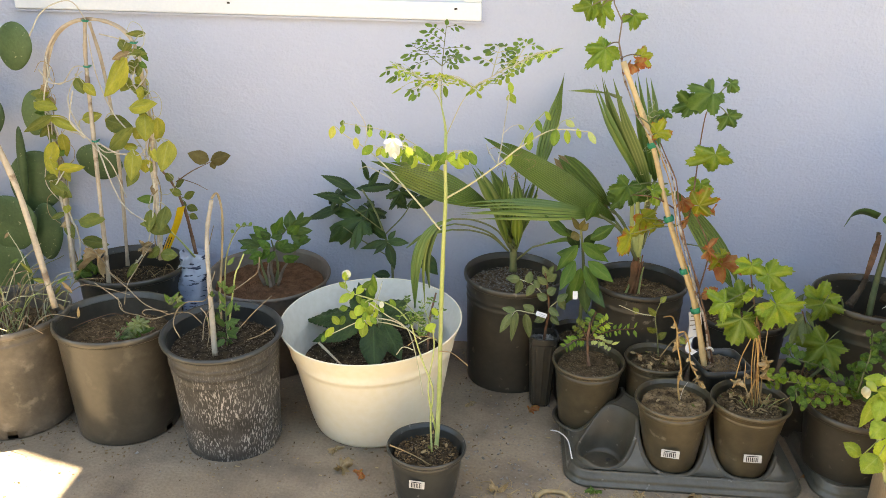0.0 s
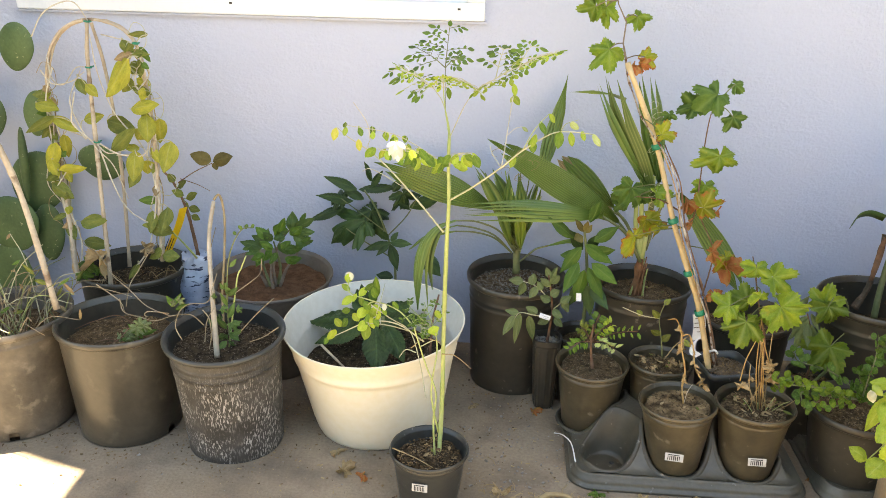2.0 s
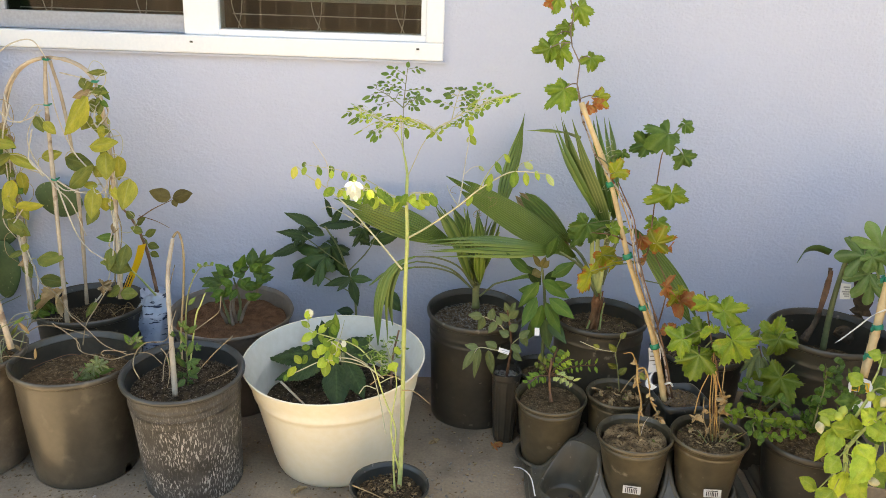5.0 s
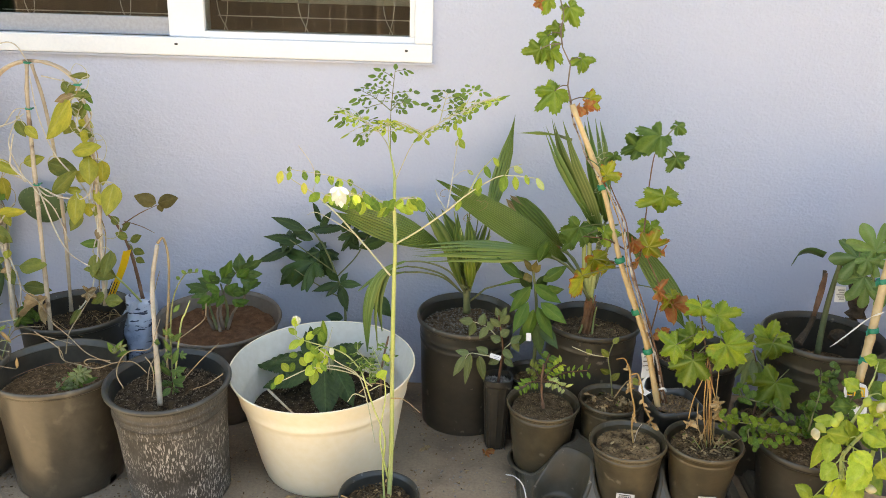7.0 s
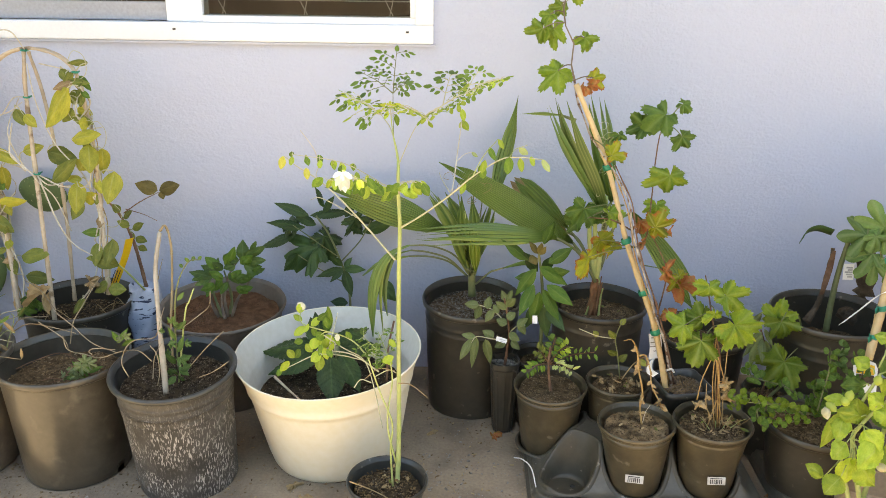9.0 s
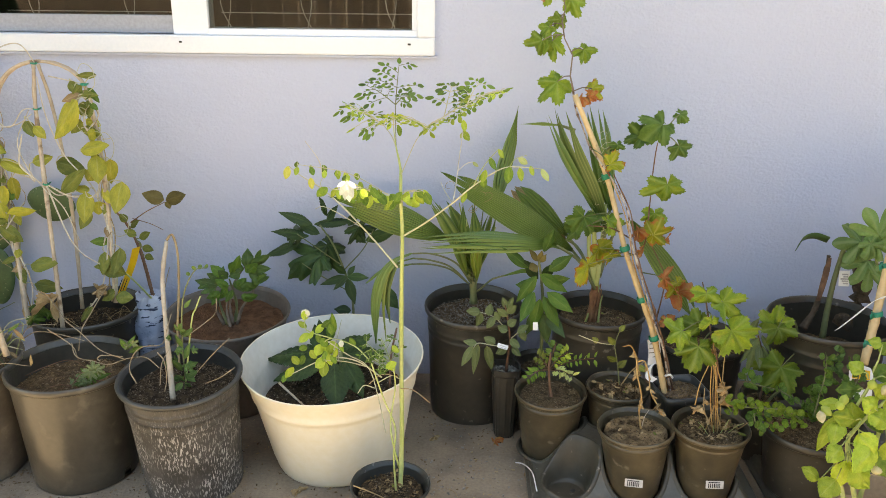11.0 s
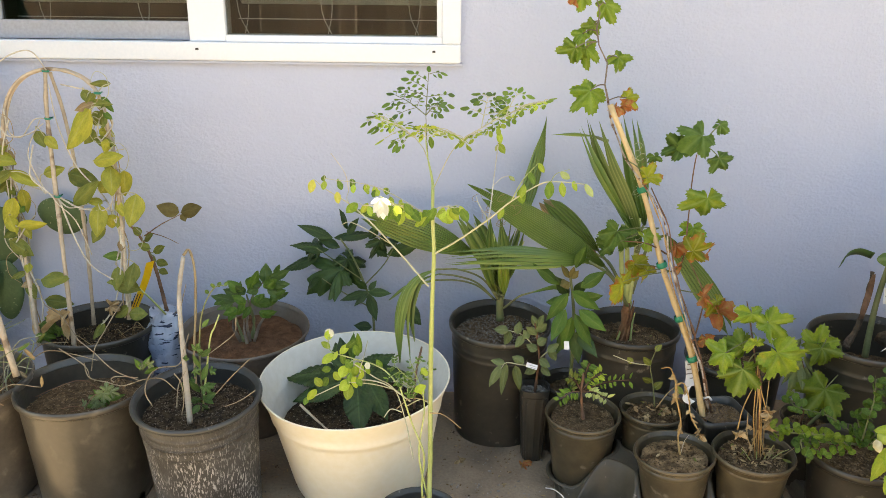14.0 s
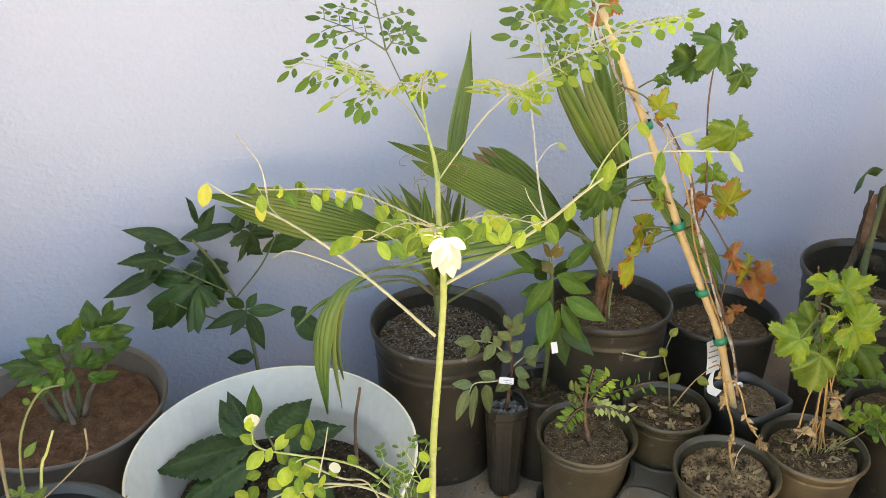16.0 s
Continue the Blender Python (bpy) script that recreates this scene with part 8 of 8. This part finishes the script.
# loose runners between the large pots, and tendrils on the hoop
for k in range(12):
    th, x, y = ((A, -1.138, 1.776), (B, -0.847, 1.778), (Q, -0.955, 2.105))[k % 3]
    b = Vector((x + rnd.uniform(-0.09, 0.09), y + rnd.uniform(-0.08, 0.06), 0.24))
    s = rnd.choice((-1, 1))
    w, h = rnd.uniform(0.06, 0.18), rnd.uniform(0.015, 0.07)
    part("dry_runner", tube([b, b + Vector((s * w * 0.3, -0.02, h)), b + Vector((s * w * 0.7, -0.04, h * rnd.uniform(0.5, 1.0))), b + Vector((s * w, -0.06, h * rnd.uniform(0.0, 0.7)))], 0.0011, 0.0008, 5, 6), (RUNNER, BARK, STRAW)[k % 3], th)
for k in range(16):
    src = (LEG, LEG2)[k % 2]
    b = src[rnd.randrange(len(src))] + Vector((0, -0.01, 0))
    u = rnd.uniform(0.012, 0.03)
    a0 = rnd.uniform(0, 6.28)
    part("tendril", tube([b + Vector((u * (math.cos(a0 + 1.1 * q) - math.cos(a0)) + 0.004 * q, -0.003 * q, u * 1.4 * (math.sin(a0 + 1.1 * q) - math.sin(a0)))) for q in range(5)], 0.0011, 0.0007, 5, 5), (VINE, STRAW)[k % 2], Q)
    if k % 3:
        leaf(Q, "ovate", (L_OLIVE, L_YEL)[k % 2], b, b + Vector((rnd.uniform(-0.03, 0.03), -0.015, rnd.uniform(-0.035, 0.0))), rnd.uniform(0.014, 0.024), (rnd.uniform(-0.5, 0.5), -0.85, 0.4), k % 4)

for pts in ([(-1.118, 2.060, 0.840), (-1.091, 2.060, 0.807), (-1.041, 2.060, 0.814), (-1.002, 2.060, 0.840)],
            [(-1.019, 2.030, 0.794), (-1.033, 2.030, 0.745), (-1.035, 2.030, 0.710), (-0.997, 2.030, 0.674), (-0.978, 2.030, 0.646), (-0.940, 2.030, 0.604), (-0.911, 2.030, 0.517)],
            [(-0.938, 2.050, 0.628), (-0.894, 2.050, 0.632), (-0.847, 2.050, 0.626)],
            [(-0.983, 2.040, 0.657), (-0.955, 2.040, 0.635), (-0.905, 2.040, 0.646)],
            [(-1.119, 2.060, 0.736), (-1.075, 2.060, 0.692), (-1.034, 2.060, 0.675), (-0.988, 2.060, 0.655)],
            [(-1.091, 2.070, 0.846), (-1.121, 2.070, 0.762), (-1.123, 2.070, 0.647), (-1.151, 2.070, 0.542), (-1.117, 2.070, 0.482)],
            [(-1.114, 2.050, 0.534), (-1.074, 2.050, 0.588), (-1.052, 2.050, 0.611)]):
    part("vine_stem", tube(pts, 0.0019, 0.0013, 6, 6, wob=0.3), PALETWIG, Q)
# climber twined round both legs of the hoop
for k in range(6):
    src = (LEG, LEG2)[k % 2]
    ph, rr = k * 1.3, 0.007 + 0.002 * (k % 3)
    pts = [src[q] + Vector((rr * math.cos(ph + 0.55 * q), rr * math.sin(ph + 0.55 * q), 0)) for q in range(0, len(src), 2)]
    part("vine_stem", tube(pts, 0.0017, 0.0012, 5, 4), (CANE, VINE, STRAW)[k % 3], Q)
for k in range(34):
    src = (LEG, LEG2, LEG2)[k % 3]
    b = src[rnd.randrange(2, len(src))] + Vector((rnd.uniform(-0.012, 0.012), -0.012, 0))
    d = Vector((rnd.uniform(-0.9, 0.9), -0.25, rnd.uniform(-1.0, 0.2))).normalized() * rnd.uniform(0.030, 0.052)
    leaf(Q, "ovate", (L_YEL, L_OLIVE, L_OLIVE, L_MID, L_DRY)[k % 5], b, b + d, d.length * rnd.uniform(0.45, 0.62), (rnd.uniform(-0.6, 0.6), -0.85, rnd.uniform(0.0, 0.6)), k % 4)

# ---- black pots further along ----
potted("potted_weeds", 0.735, 2.10, 0.128, 0.25, 0.82, "large black nursery pot with weeds by the wall", "potted plant", PLASTIC, 0.20, seed=17, chips=80, group="large nursery pots")
P1 = potted("potted_hollyhock", 0.862, 1.905, 0.066, 0.185, 0.74, "black nursery pot with broad lobed leaves and thorny leaves", "potted plant", PLASTIC, 0.155, seed=18, chips=110, group="small nursery pots")
PT = [(0.862, 1.905, 0.155), (0.928, 1.920, 0.233), (0.925, 1.920, 0.311), (0.908, 1.910, 0.376), (0.874, 1.900, 0.402)]
part("stem", tube(PT, 0.004, 0.002, 7, 6), DARKSTEM, P1)
leaves(P1, "grape", L_GRAPE, [(0.854, 1.880, 0.377, 0.881, 1.844, 0.332, 1.000), (0.868, 1.860, 0.281, 0.821, 1.834, 0.230, 1.000), (0.852, 1.900, 0.379, 0.857, 1.892, 0.428, 1.000)], seed=40, stem=PT, spread=0.3)
leaves(P1, "serrate", L_GREY, [(0.814, 1.900, 0.346, 0.775, 1.915, 0.360, 0.019), (0.814, 1.890, 0.344, 0.788, 1.905, 0.297, 0.022), (0.815, 1.880, 0.341, 0.792, 1.875, 0.251, 0.025), (0.816, 1.880, 0.333, 0.810, 1.840, 0.286, 0.022), (0.798, 1.900, 0.358, 0.817, 1.907, 0.389, 0.019), (0.824, 1.890, 0.352, 0.847, 1.881, 0.311, 0.019), (0.804, 1.880, 0.325, 0.776, 1.879, 0.279, 0.019), (0.820, 1.870, 0.331, 0.848, 1.879, 0.251, 0.019)], seed=41, spread=0.9)
part("stem", tube([(0.845, 1.905, 0.155), (0.848, 1.900, 0.255), (0.817, 1.900, 0.346)], 0.003, 0.002, 6, 5), BARK, P1)

N2 = potted("potted_purslane", 0.912, 1.735, 0.120, 0.166, 0.78, "black nursery pot with trailing purslane and bark mulch", "potted plant", PLASTIC, 0.138, seed=19, chips=200, z=0.033, group="large nursery pots")
rnd = random.Random(19)


def trail(parent, pts, n, size, skin, seed):
    r = random.Random(seed)
    ob = part("runner", tube(pts, 0.002, 0.0014, 6, 6), DARKSTEM, parent)
    line = spline(pts, 8)
    for k in range(n):
        p = line[int(k * (len(line) - 1) / max(n - 1, 1))]
        for _ in range(3):
            d = Vector((r.uniform(-1, 1), r.uniform(-1, 0.4), r.uniform(-0.3, 1))).normalized()
            leaf(ob, "round", skin, p + d * 0.004, p + d * size * r.uniform(0.7, 1.1), size * 0.75, (r.uniform(-0.5, 0.5), -0.7, 0.7), k % 4, "leaflet")


trail(N2, [(0.890, 1.720, 0.222), (0.815, 1.700, 0.253), (0.742, 1.680, 0.276), (0.694, 1.670, 0.293)], 9, 0.022, L_GRAPE, 1)
trail(N2, [(0.890, 1.720, 0.222), (0.796, 1.680, 0.249), (0.744, 1.660, 0.266), (0.744, 1.630, 0.242)], 9, 0.022, L_MID, 2)
trail(N2, [(0.902, 1.720, 0.230), (0.906, 1.720, 0.282), (0.916, 1.730, 0.320), (0.918, 1.740, 0.371)], 10, 0.022, L_MID, 3)
trail(N2, [(0.902, 1.720, 0.230), (0.867, 1.740, 0.254), (0.828, 1.750, 0.276), (0.765, 1.760, 0.289), (0.749, 1.760, 0.310)], 11, 0.022, L_MID, 4)
trail(N2, [(0.914, 1.720, 0.231), (0.957, 1.720, 0.277), (0.991, 1.730, 0.323), (0.976, 1.740, 0.360)], 10, 0.022, L_MID, 5)
trail(N2, [(0.854, 1.690, 0.224), (0.798, 1.660, 0.233), (0.771, 1.660, 0.246)], 6, 0.020, L_MOR, 6)

trail(N2, [(0.919, 1.730, 0.225), (0.898, 1.740, 0.262), (0.904, 1.750, 0.286), (0.956, 1.760, 0.305)], 9, 0.021, L_MID, 7)
trail(N2, [(0.917, 1.710, 0.230), (0.939, 1.700, 0.266), (0.971, 1.700, 0.296), (0.949, 1.720, 0.326)], 9, 0.021, L_MID, 8)
trail(N2, [(0.870, 1.700, 0.226), (0.819, 1.680, 0.265), (0.767, 1.660, 0.279), (0.711, 1.660, 0.282), (0.685, 1.660, 0.275)], 11, 0.021, L_GRAPE, 9)
trail(N2, [(0.953, 1.760, 0.319), (0.947, 1.770, 0.343), (0.956, 1.770, 0.365)], 6, 0.022, L_VINE, 10)

# ---- fig in a big pot with a stake ----
O1 = potted("potted_fig", 1.022, 1.990, 0.150, 0.360, 0.80, "fig tree in a big black pot with stake and white strap", "potted plant", PLASTIC, 0.255, seed=20, chips=90, bands=((0.84, 0.0013), (0.76, 0.0013)), group="large nursery pots")
part("trunk", tube([(1.041, 2.045, 0.279), (1.041, 2.045, 0.351), (1.045, 2.045, 0.439), (1.058, 2.045, 0.539)], 0.0085, 0.006, 9, 6), DARKSTEM, O1)
part("dry_trunk", tube([(0.986, 2.045, 0.304), (1.011, 2.050, 0.356), (1.022, 2.055, 0.426), (1.026, 2.055, 0.504)], 0.010, 0.004, 10, 7, wob=0.7), DARKBARK, O1)
part("dry_sheath", strip([(1.007, 2.030, 0.388), (1.016, 2.035, 0.449), (1.023, 2.040, 0.503)], 0.016, 0.0015, (0.9, -0.5, 0.3), True), BARK, O1)
part("old_trunk", tube([(1.105, 2.09, 0.29), (1.160, 2.125, 0.354), (1.149, 2.125, 0.467)], 0.027, 0.022, 14, 6, wob=0.5), DARKBARK, O1)
FT = [(1.058, 2.045, 0.539), (1.085, 2.025, 0.577), (1.121, 2.025, 0.533), (1.139, 2.025, 0.473), (1.101, 2.025, 0.487)]
part("branch", tube(FT, 0.005, 0.003, 7, 6), STEM, O1)
leaves(O1, "fig", L_FIG, [(1.108, 1.985, 0.584, 1.070, 1.983, 0.653, 1.000), (1.072, 1.990, 0.562, 0.999, 1.980, 0.576, 1.000), (1.089, 1.980, 0.519, 1.034, 1.993, 0.500, 1.000), (1.093, 1.970, 0.496, 1.087, 1.957, 0.442, 1.000), (1.111, 1.995, 0.558, 1.162, 1.981, 0.543, 1.000), (1.152, 1.990, 0.577, 1.200, 2.001, 0.621, 1.000), (1.156, 1.985, 0.493, 1.186, 1.959, 0.444, 1.000), (1.085, 1.975, 0.565, 1.111, 1.959, 0.523, 1.000)], seed=42, stem=FT, spread=0.25, face=(-0.2, -0.8, 0.55))
part("dry_blade", strip([(1.005, 2.025, 0.556), (0.960, 2.005, 0.573), (0.925, 1.985, 0.570), (0.910, 1.975, 0.549)], 0.022, 0.0015, (0.1, -0.5, 0.8)), L_DARK, O1)
tag_o = part("plant_tag", box(-0.013, -0.02, -0.0006, 0.013, 0.02, 0.0006, 0.0003, look(Vector((1.056, 2.015, 0.457)), Vector((1.0, 0, 0.9)))), WHITE, O1, "white plastic plant tag", smooth=False)
for k in range(5):
    part("printed_bar", box(-0.026 * 0.36, -0.04 * 0.36 + 0.04 * 0.72 * k / 5, -0.0012, 0.026 * (0.1 + 0.26 * ((k * 7) % 3) / 2), -0.04 * 0.36 + 0.04 * 0.72 * k / 5 + 0.04 * 0.10, -0.0007, 0.0, look(Vector((1.056, 2.015, 0.457)), Vector((1.0, 0, 0.9)))), FAINT, tag_o, smooth=False)
OS = [(1.090, 1.880, 0.626), (1.070, 1.850, 0.525), (1.045, 1.810, 0.428), (1.013, 1.760, 0.344)]
part("stake", tube(OS, 0.0085, 0.010, 10, 6, 0.15, 0.1), BAMBOO, O1, "pale bamboo stake")
for c in ((1.072, 1.860, 0.552), (1.050, 1.815, 0.447), (1.031, 1.785, 0.389)):
    tie(O1, c, (-0.2, 0.2, 1), 0.012, 0.012)
part("strap", strip([(0.996, 1.880, 0.376), (1.022, 1.860, 0.421), (1.045, 1.830, 0.473), (1.061, 1.810, 0.493)], 0.019, 0.001, (0.35, -0.6, 0.7)), WHITE, O1, "loose white strap", smooth=False)

# arched name tag standing among the purslane
T0 = thing("arched_plant_label", tuple((1.029, 1.780, 0.268)), "arched white plastic plant label with yellow and red picture", "plant label")
tm = look(Vector((1.022, 1.780, 0.304)), Vector((0.6, 0, 1.2)))
bm = bmesh.new()
pr = [(-0.026, -0.05), (0.026, -0.05), (0.026, 0.008), (0.02, 0.02), (0.0, 0.026), (-0.02, 0.02), (-0.026, 0.008)]
f0 = bm.faces.new([bm.verts.new(tm @ Vector((x, z, 0))) for x, z in pr])
ex = bmesh.ops.extrude_face_region(bm, geom=[f0])
for v in [g for g in ex["geom"] if isinstance(g, bmesh.types.BMVert)]:
    v.co = v.co + (tm.to_3x3() @ Vector((0, 0, -0.0012)))
bmesh.ops.recalc_face_normals(bm, faces=bm.faces)
part("card", bm, WHITE, T0, smooth=False)
part("picture", box(-0.019, -0.008, -0.0022, 0.019, 0.014, -0.0014, 0.0, tm), YELLOW, T0, smooth=False)
part("picture_band", box(-0.019, -0.03, -0.0022, 0.019, -0.009, -0.0014, 0.0, tm), DARKBARK, T0, smooth=False)

# ---- cape gooseberry in a cardboard box ----
bx = Vector((0.885, 1.479, 0.100))
T1 = thing("boxed_gooseberry", (bx.x, bx.y, 0), "lime-leaved ground cherry plant in a brown cardboard box", "potted plant")
bm = bmesh.new()
bm2 = pose(bx.x + 0.11, bx.y + 0.0, 0, 0, 0, -18)
for b in ((-0.11, -0.11, 0, 0.11, -0.105, 0.16), (-0.11, 0.105, 0, 0.11, 0.11, 0.16), (-0.11, -0.105, 0, -0.105, 0.105, 0.16), (0.105, -0.105, 0, 0.11, 0.105, 0.16), (-0.105, -0.105, 0, 0.105, 0.105, 0.10)):
    box_into(bm, *b, bm2)
part("cardboard_box", bm, CARD, T1, smooth=False)
GS = []
for pts in ([(bx.x + 0.02, bx.y, 0.1), (0.851, 1.500, 0.276), (0.855, 1.500, 0.315), (0.874, 1.500, 0.368), (0.904, 1.500, 0.444)], [(bx.x + 0.04, bx.y, 0.1), (0.868, 1.480, 0.290), (0.876, 1.480, 0.342), (0.918, 1.470, 0.412)], [(bx.x + 0.03, bx.y + 0.02, 0.1), (0.933, 1.500, 0.319), (0.924, 1.520, 0.384)]):
    part("stem", tube(pts, 0.0055, 0.003, 8, 6), STEM, T1)
    GS += pts
leaves(T1, "toothed", L_LIME, [(0.833, 1.480, 0.365, 0.814, 1.499, 0.274, 0.027), (0.834, 1.470, 0.365, 0.815, 1.439, 0.327, 0.033), (0.849, 1.500, 0.385, 0.809, 1.511, 0.381, 0.025), (0.870, 1.480, 0.341, 0.863, 1.485, 0.395, 0.049), (0.867, 1.470, 0.366, 0.818, 1.462, 0.381, 0.037), (0.885, 1.460, 0.392, 0.928, 1.440, 0.369, 0.043), (0.804, 1.440, 0.249, 0.769, 1.449, 0.270, 0.029), (0.846, 1.430, 0.296, 0.847, 1.450, 0.217, 0.044), (0.893, 1.430, 0.336, 0.844, 1.397, 0.294, 0.050), (0.902, 1.470, 0.412, 0.929, 1.464, 0.453, 0.044)], seed=43, stem=GS, stalk=STEM, spread=0.5)
leaves(T1, "toothed", L_FINE, [(0.904, 1.500, 0.444, 0.935, 1.498, 0.471, 0.040), (0.904, 1.500, 0.382, 0.940, 1.492, 0.324, 0.045), (0.890, 1.460, 0.304, 0.933, 1.438, 0.257, 0.049), (0.916, 1.520, 0.484, 0.939, 1.501, 0.518, 0.038), (0.886, 1.520, 0.407, 0.842, 1.519, 0.406, 0.029), (0.925, 1.480, 0.369, 0.990, 1.494, 0.325, 0.044)], seed=44, stem=GS, stalk=STEM, spread=0.5)
leaves(T1, "toothed", L_LIME, [(0.914, 1.480, 0.456, 0.941, 1.457, 0.481, 0.048), (0.862, 1.440, 0.353, 0.890, 1.417, 0.320, 0.045), (0.851, 1.460, 0.340, 0.811, 1.470, 0.345, 0.033), (0.908, 1.420, 0.344, 0.968, 1.433, 0.287, 0.054), (0.849, 1.410, 0.298, 0.892, 1.414, 0.246, 0.052), (0.826, 1.420, 0.264, 0.787, 1.393, 0.243, 0.044), (0.901, 1.460, 0.393, 0.871, 1.465, 0.419, 0.039), (0.880, 1.500, 0.456, 0.856, 1.515, 0.471, 0.031), (0.917, 1.520, 0.508, 0.894, 1.532, 0.513, 0.029), (0.906, 1.440, 0.429, 0.939, 1.444, 0.404, 0.043), (0.834, 1.440, 0.327, 0.802, 1.416, 0.304, 0.037)], seed=45, stem=GS, stalk=STEM, spread=0.6)
for k, c in enumerate(((0.885, 1.470, 0.445), (0.908, 1.460, 0.440), (0.837, 1.470, 0.410), (0.794, 1.460, 0.378), (0.806, 1.470, 0.386), (0.904, 1.430, 0.279), (0.829, 1.465, 0.401))):
    bm = bmesh.new()
    lathe_into(bm, [(0.001, -0.013), (0.006, -0.008), (0.009, 0.0), (0.0075, 0.006), (0.003, 0.010), (0.001, 0.012)], pose(*c, 20, 15 * k, 40 * k), 10)
    part("husk", bm, (L_LIME, HUSK)[k % 2], T1, "papery pale green husk")

# ---- litter on the concrete ----
rnd = random.Random(77)
bm = bmesh.new()
for k in range(1500):
    x, y = rnd.uniform(-1.0, 0.9), rnd.uniform(1.42, 2.28)
    s = 0.0008 + 0.0026 * rnd.random() ** 3
    box_into(bm, -s, -s * 0.5, -s * 0.2, s, s * 0.5, s * 0.3, pose(x, y, s * 0.3, rnd.uniform(-20, 20), rnd.uniform(-20, 20), rnd.uniform(0, 360)))
bs = bmesh.new()
for k in range(900):
    x, y = rnd.uniform(0.05, 0.95), 1.60 - abs(rnd.gauss(0, 0.05))
    s = 0.0010 + 0.003 * rnd.random() ** 2
    box_into(bs, -s * rnd.uniform(1, 3), -s * 0.4, -s * 0.2, s, s * 0.4, s * 0.3, pose(x, y, s * 0.4, 0, rnd.uniform(-25, 25), rnd.uniform(0, 360)))
for k in range(700):
    x, y = rnd.uniform(-0.6, 0.7), rnd.uniform(1.45, 2.25)
    s = 0.0008 + 0.0025 * rnd.random() ** 3
    box_into(bs, -s * rnd.uniform(1, 3), -s * 0.5, -s * 0.2, s, s * 0.5, s * 0.3, pose(x, y, s * 0.3, 0, rnd.uniform(-20, 20), rnd.uniform(0, 360)))
for k in range(700):
    cx, cy, rr = ((-1.138, 1.776, 0.13), (-0.847, 1.778, 0.122), (-0.555, 1.738, 0.115), (-0.217, 1.872, 0.14), (-0.063, 1.567, 0.066), (0.116, 2.137, 0.116))[k % 6]
    a = rnd.uniform(3.3, 6.2)
    q = rr + 0.004 + abs(rnd.gauss(0, 0.03))
    s = 0.0008 + 0.0028 * rnd.random() ** 3
    box_into(bm, -s, -s * 0.5, -s * 0.2, s, s * 0.5, s * 0.3, pose(cx + q * math.cos(a), cy + q * math.sin(a), s * 0.3, rnd.uniform(-20, 20), rnd.uniform(-20, 20), rnd.uniform(0, 360)))
bw = bmesh.new()
for k in range(420):
    x, y = rnd.gauss(0.10, 0.09), rnd.gauss(1.72, 0.09)
    if k % 3 == 0:
        x, y = rnd.uniform(-0.9, 0.28), rnd.uniform(1.45, 2.1)
    s = 0.0010 + 0.0030 * rnd.random() ** 3
    box_into(bw, -s, -s * 0.6, -s * 0.3, s, s * 0.6, s * 0.4, pose(x, y, s * 0.3, rnd.uniform(-25, 25), rnd.uniform(-25, 25), rnd.uniform(0, 360)))
tagged(new("pale_grit", finish(bw, "pale_grit", PERLITE, False)), "pale perlite grit and flakes spilt on the concrete", "grit", kind="stuff")
tagged(new("straw_litter", finish(bs, "straw_litter", STRAW, False)), "pale straw crumbs strewn over the concrete", "litter", kind="stuff")
tagged(new("litter", finish(bm, "litter", CHIP, False)), "scattered soil crumbs and bark bits on concrete", "litter", kind="stuff")
for k, (x, y, m_) in enumerate(((0.18, 1.94, L_RED), (0.83, 1.72, L_RED), (-0.22, 1.61, L_RED), (-0.27, 1.62, L_DRY), (0.32, 1.60, L_MID), (0.42, 1.60, L_DRY), (-0.30, 1.70, L_DRY), (0.10, 1.58, L_DRY), (0.55, 1.61, L_DRY), (0.02, 1.95, L_DRY))):
    th = thing("fallen_leaf", (x, y, 0), "curled dry fallen leaf lying on the concrete", "leaf", "fallen leaves")
    leaf(th, "crumple", m_, (x, y, 0.006), (x + 0.025 * math.cos(k * 2.0), y + 0.02 * math.sin(k * 2.0), 0.008), 0.03, (0, 0, 1), k % 4, "blade")
tw = thing("bent_twig", tuple((0.234, 1.594, 0.000)), "pale curved peeled twig lying on the concrete", "twig")
part("twig", tube([(0.185, 1.564, 0.006), (0.208, 1.587, 0.006), (0.246, 1.587, 0.006), (0.266, 1.565, 0.006)], 0.006, 0.005, 8, 6), STRAW, tw)
wire = thing("wire_end", tuple((0.242, 1.779, 0.000)), "bent pale wire end lying over the empty tray cup", "wire")
part("wire", tube([(0.227, 1.802, 0.030), (0.245, 1.765, 0.050), (0.262, 1.715, 0.060), (0.269, 1.657, 0.050)], 0.0016, None, 5, 6), WHITE, wire)
for k in range(26):
    x, y = rnd.uniform(-0.1, 0.6), rnd.uniform(1.5, 1.72)
    a = rnd.uniform(0, 6.28)
    ln = rnd.uniform(0.015, 0.05)
    st = thing("straw_bit", (x, y, 0), "short dry straw lying on the concrete", "straw", "straw bits")
    part("straw", tube([(x, y, 0.0015), (x + ln * 0.5 * math.cos(a), y + ln * 0.5 * math.sin(a), 0.003), (x + ln * math.cos(a + 0.2), y + ln * math.sin(a + 0.2), 0.0015)], 0.001, None, 4, 4), STRAW, st)
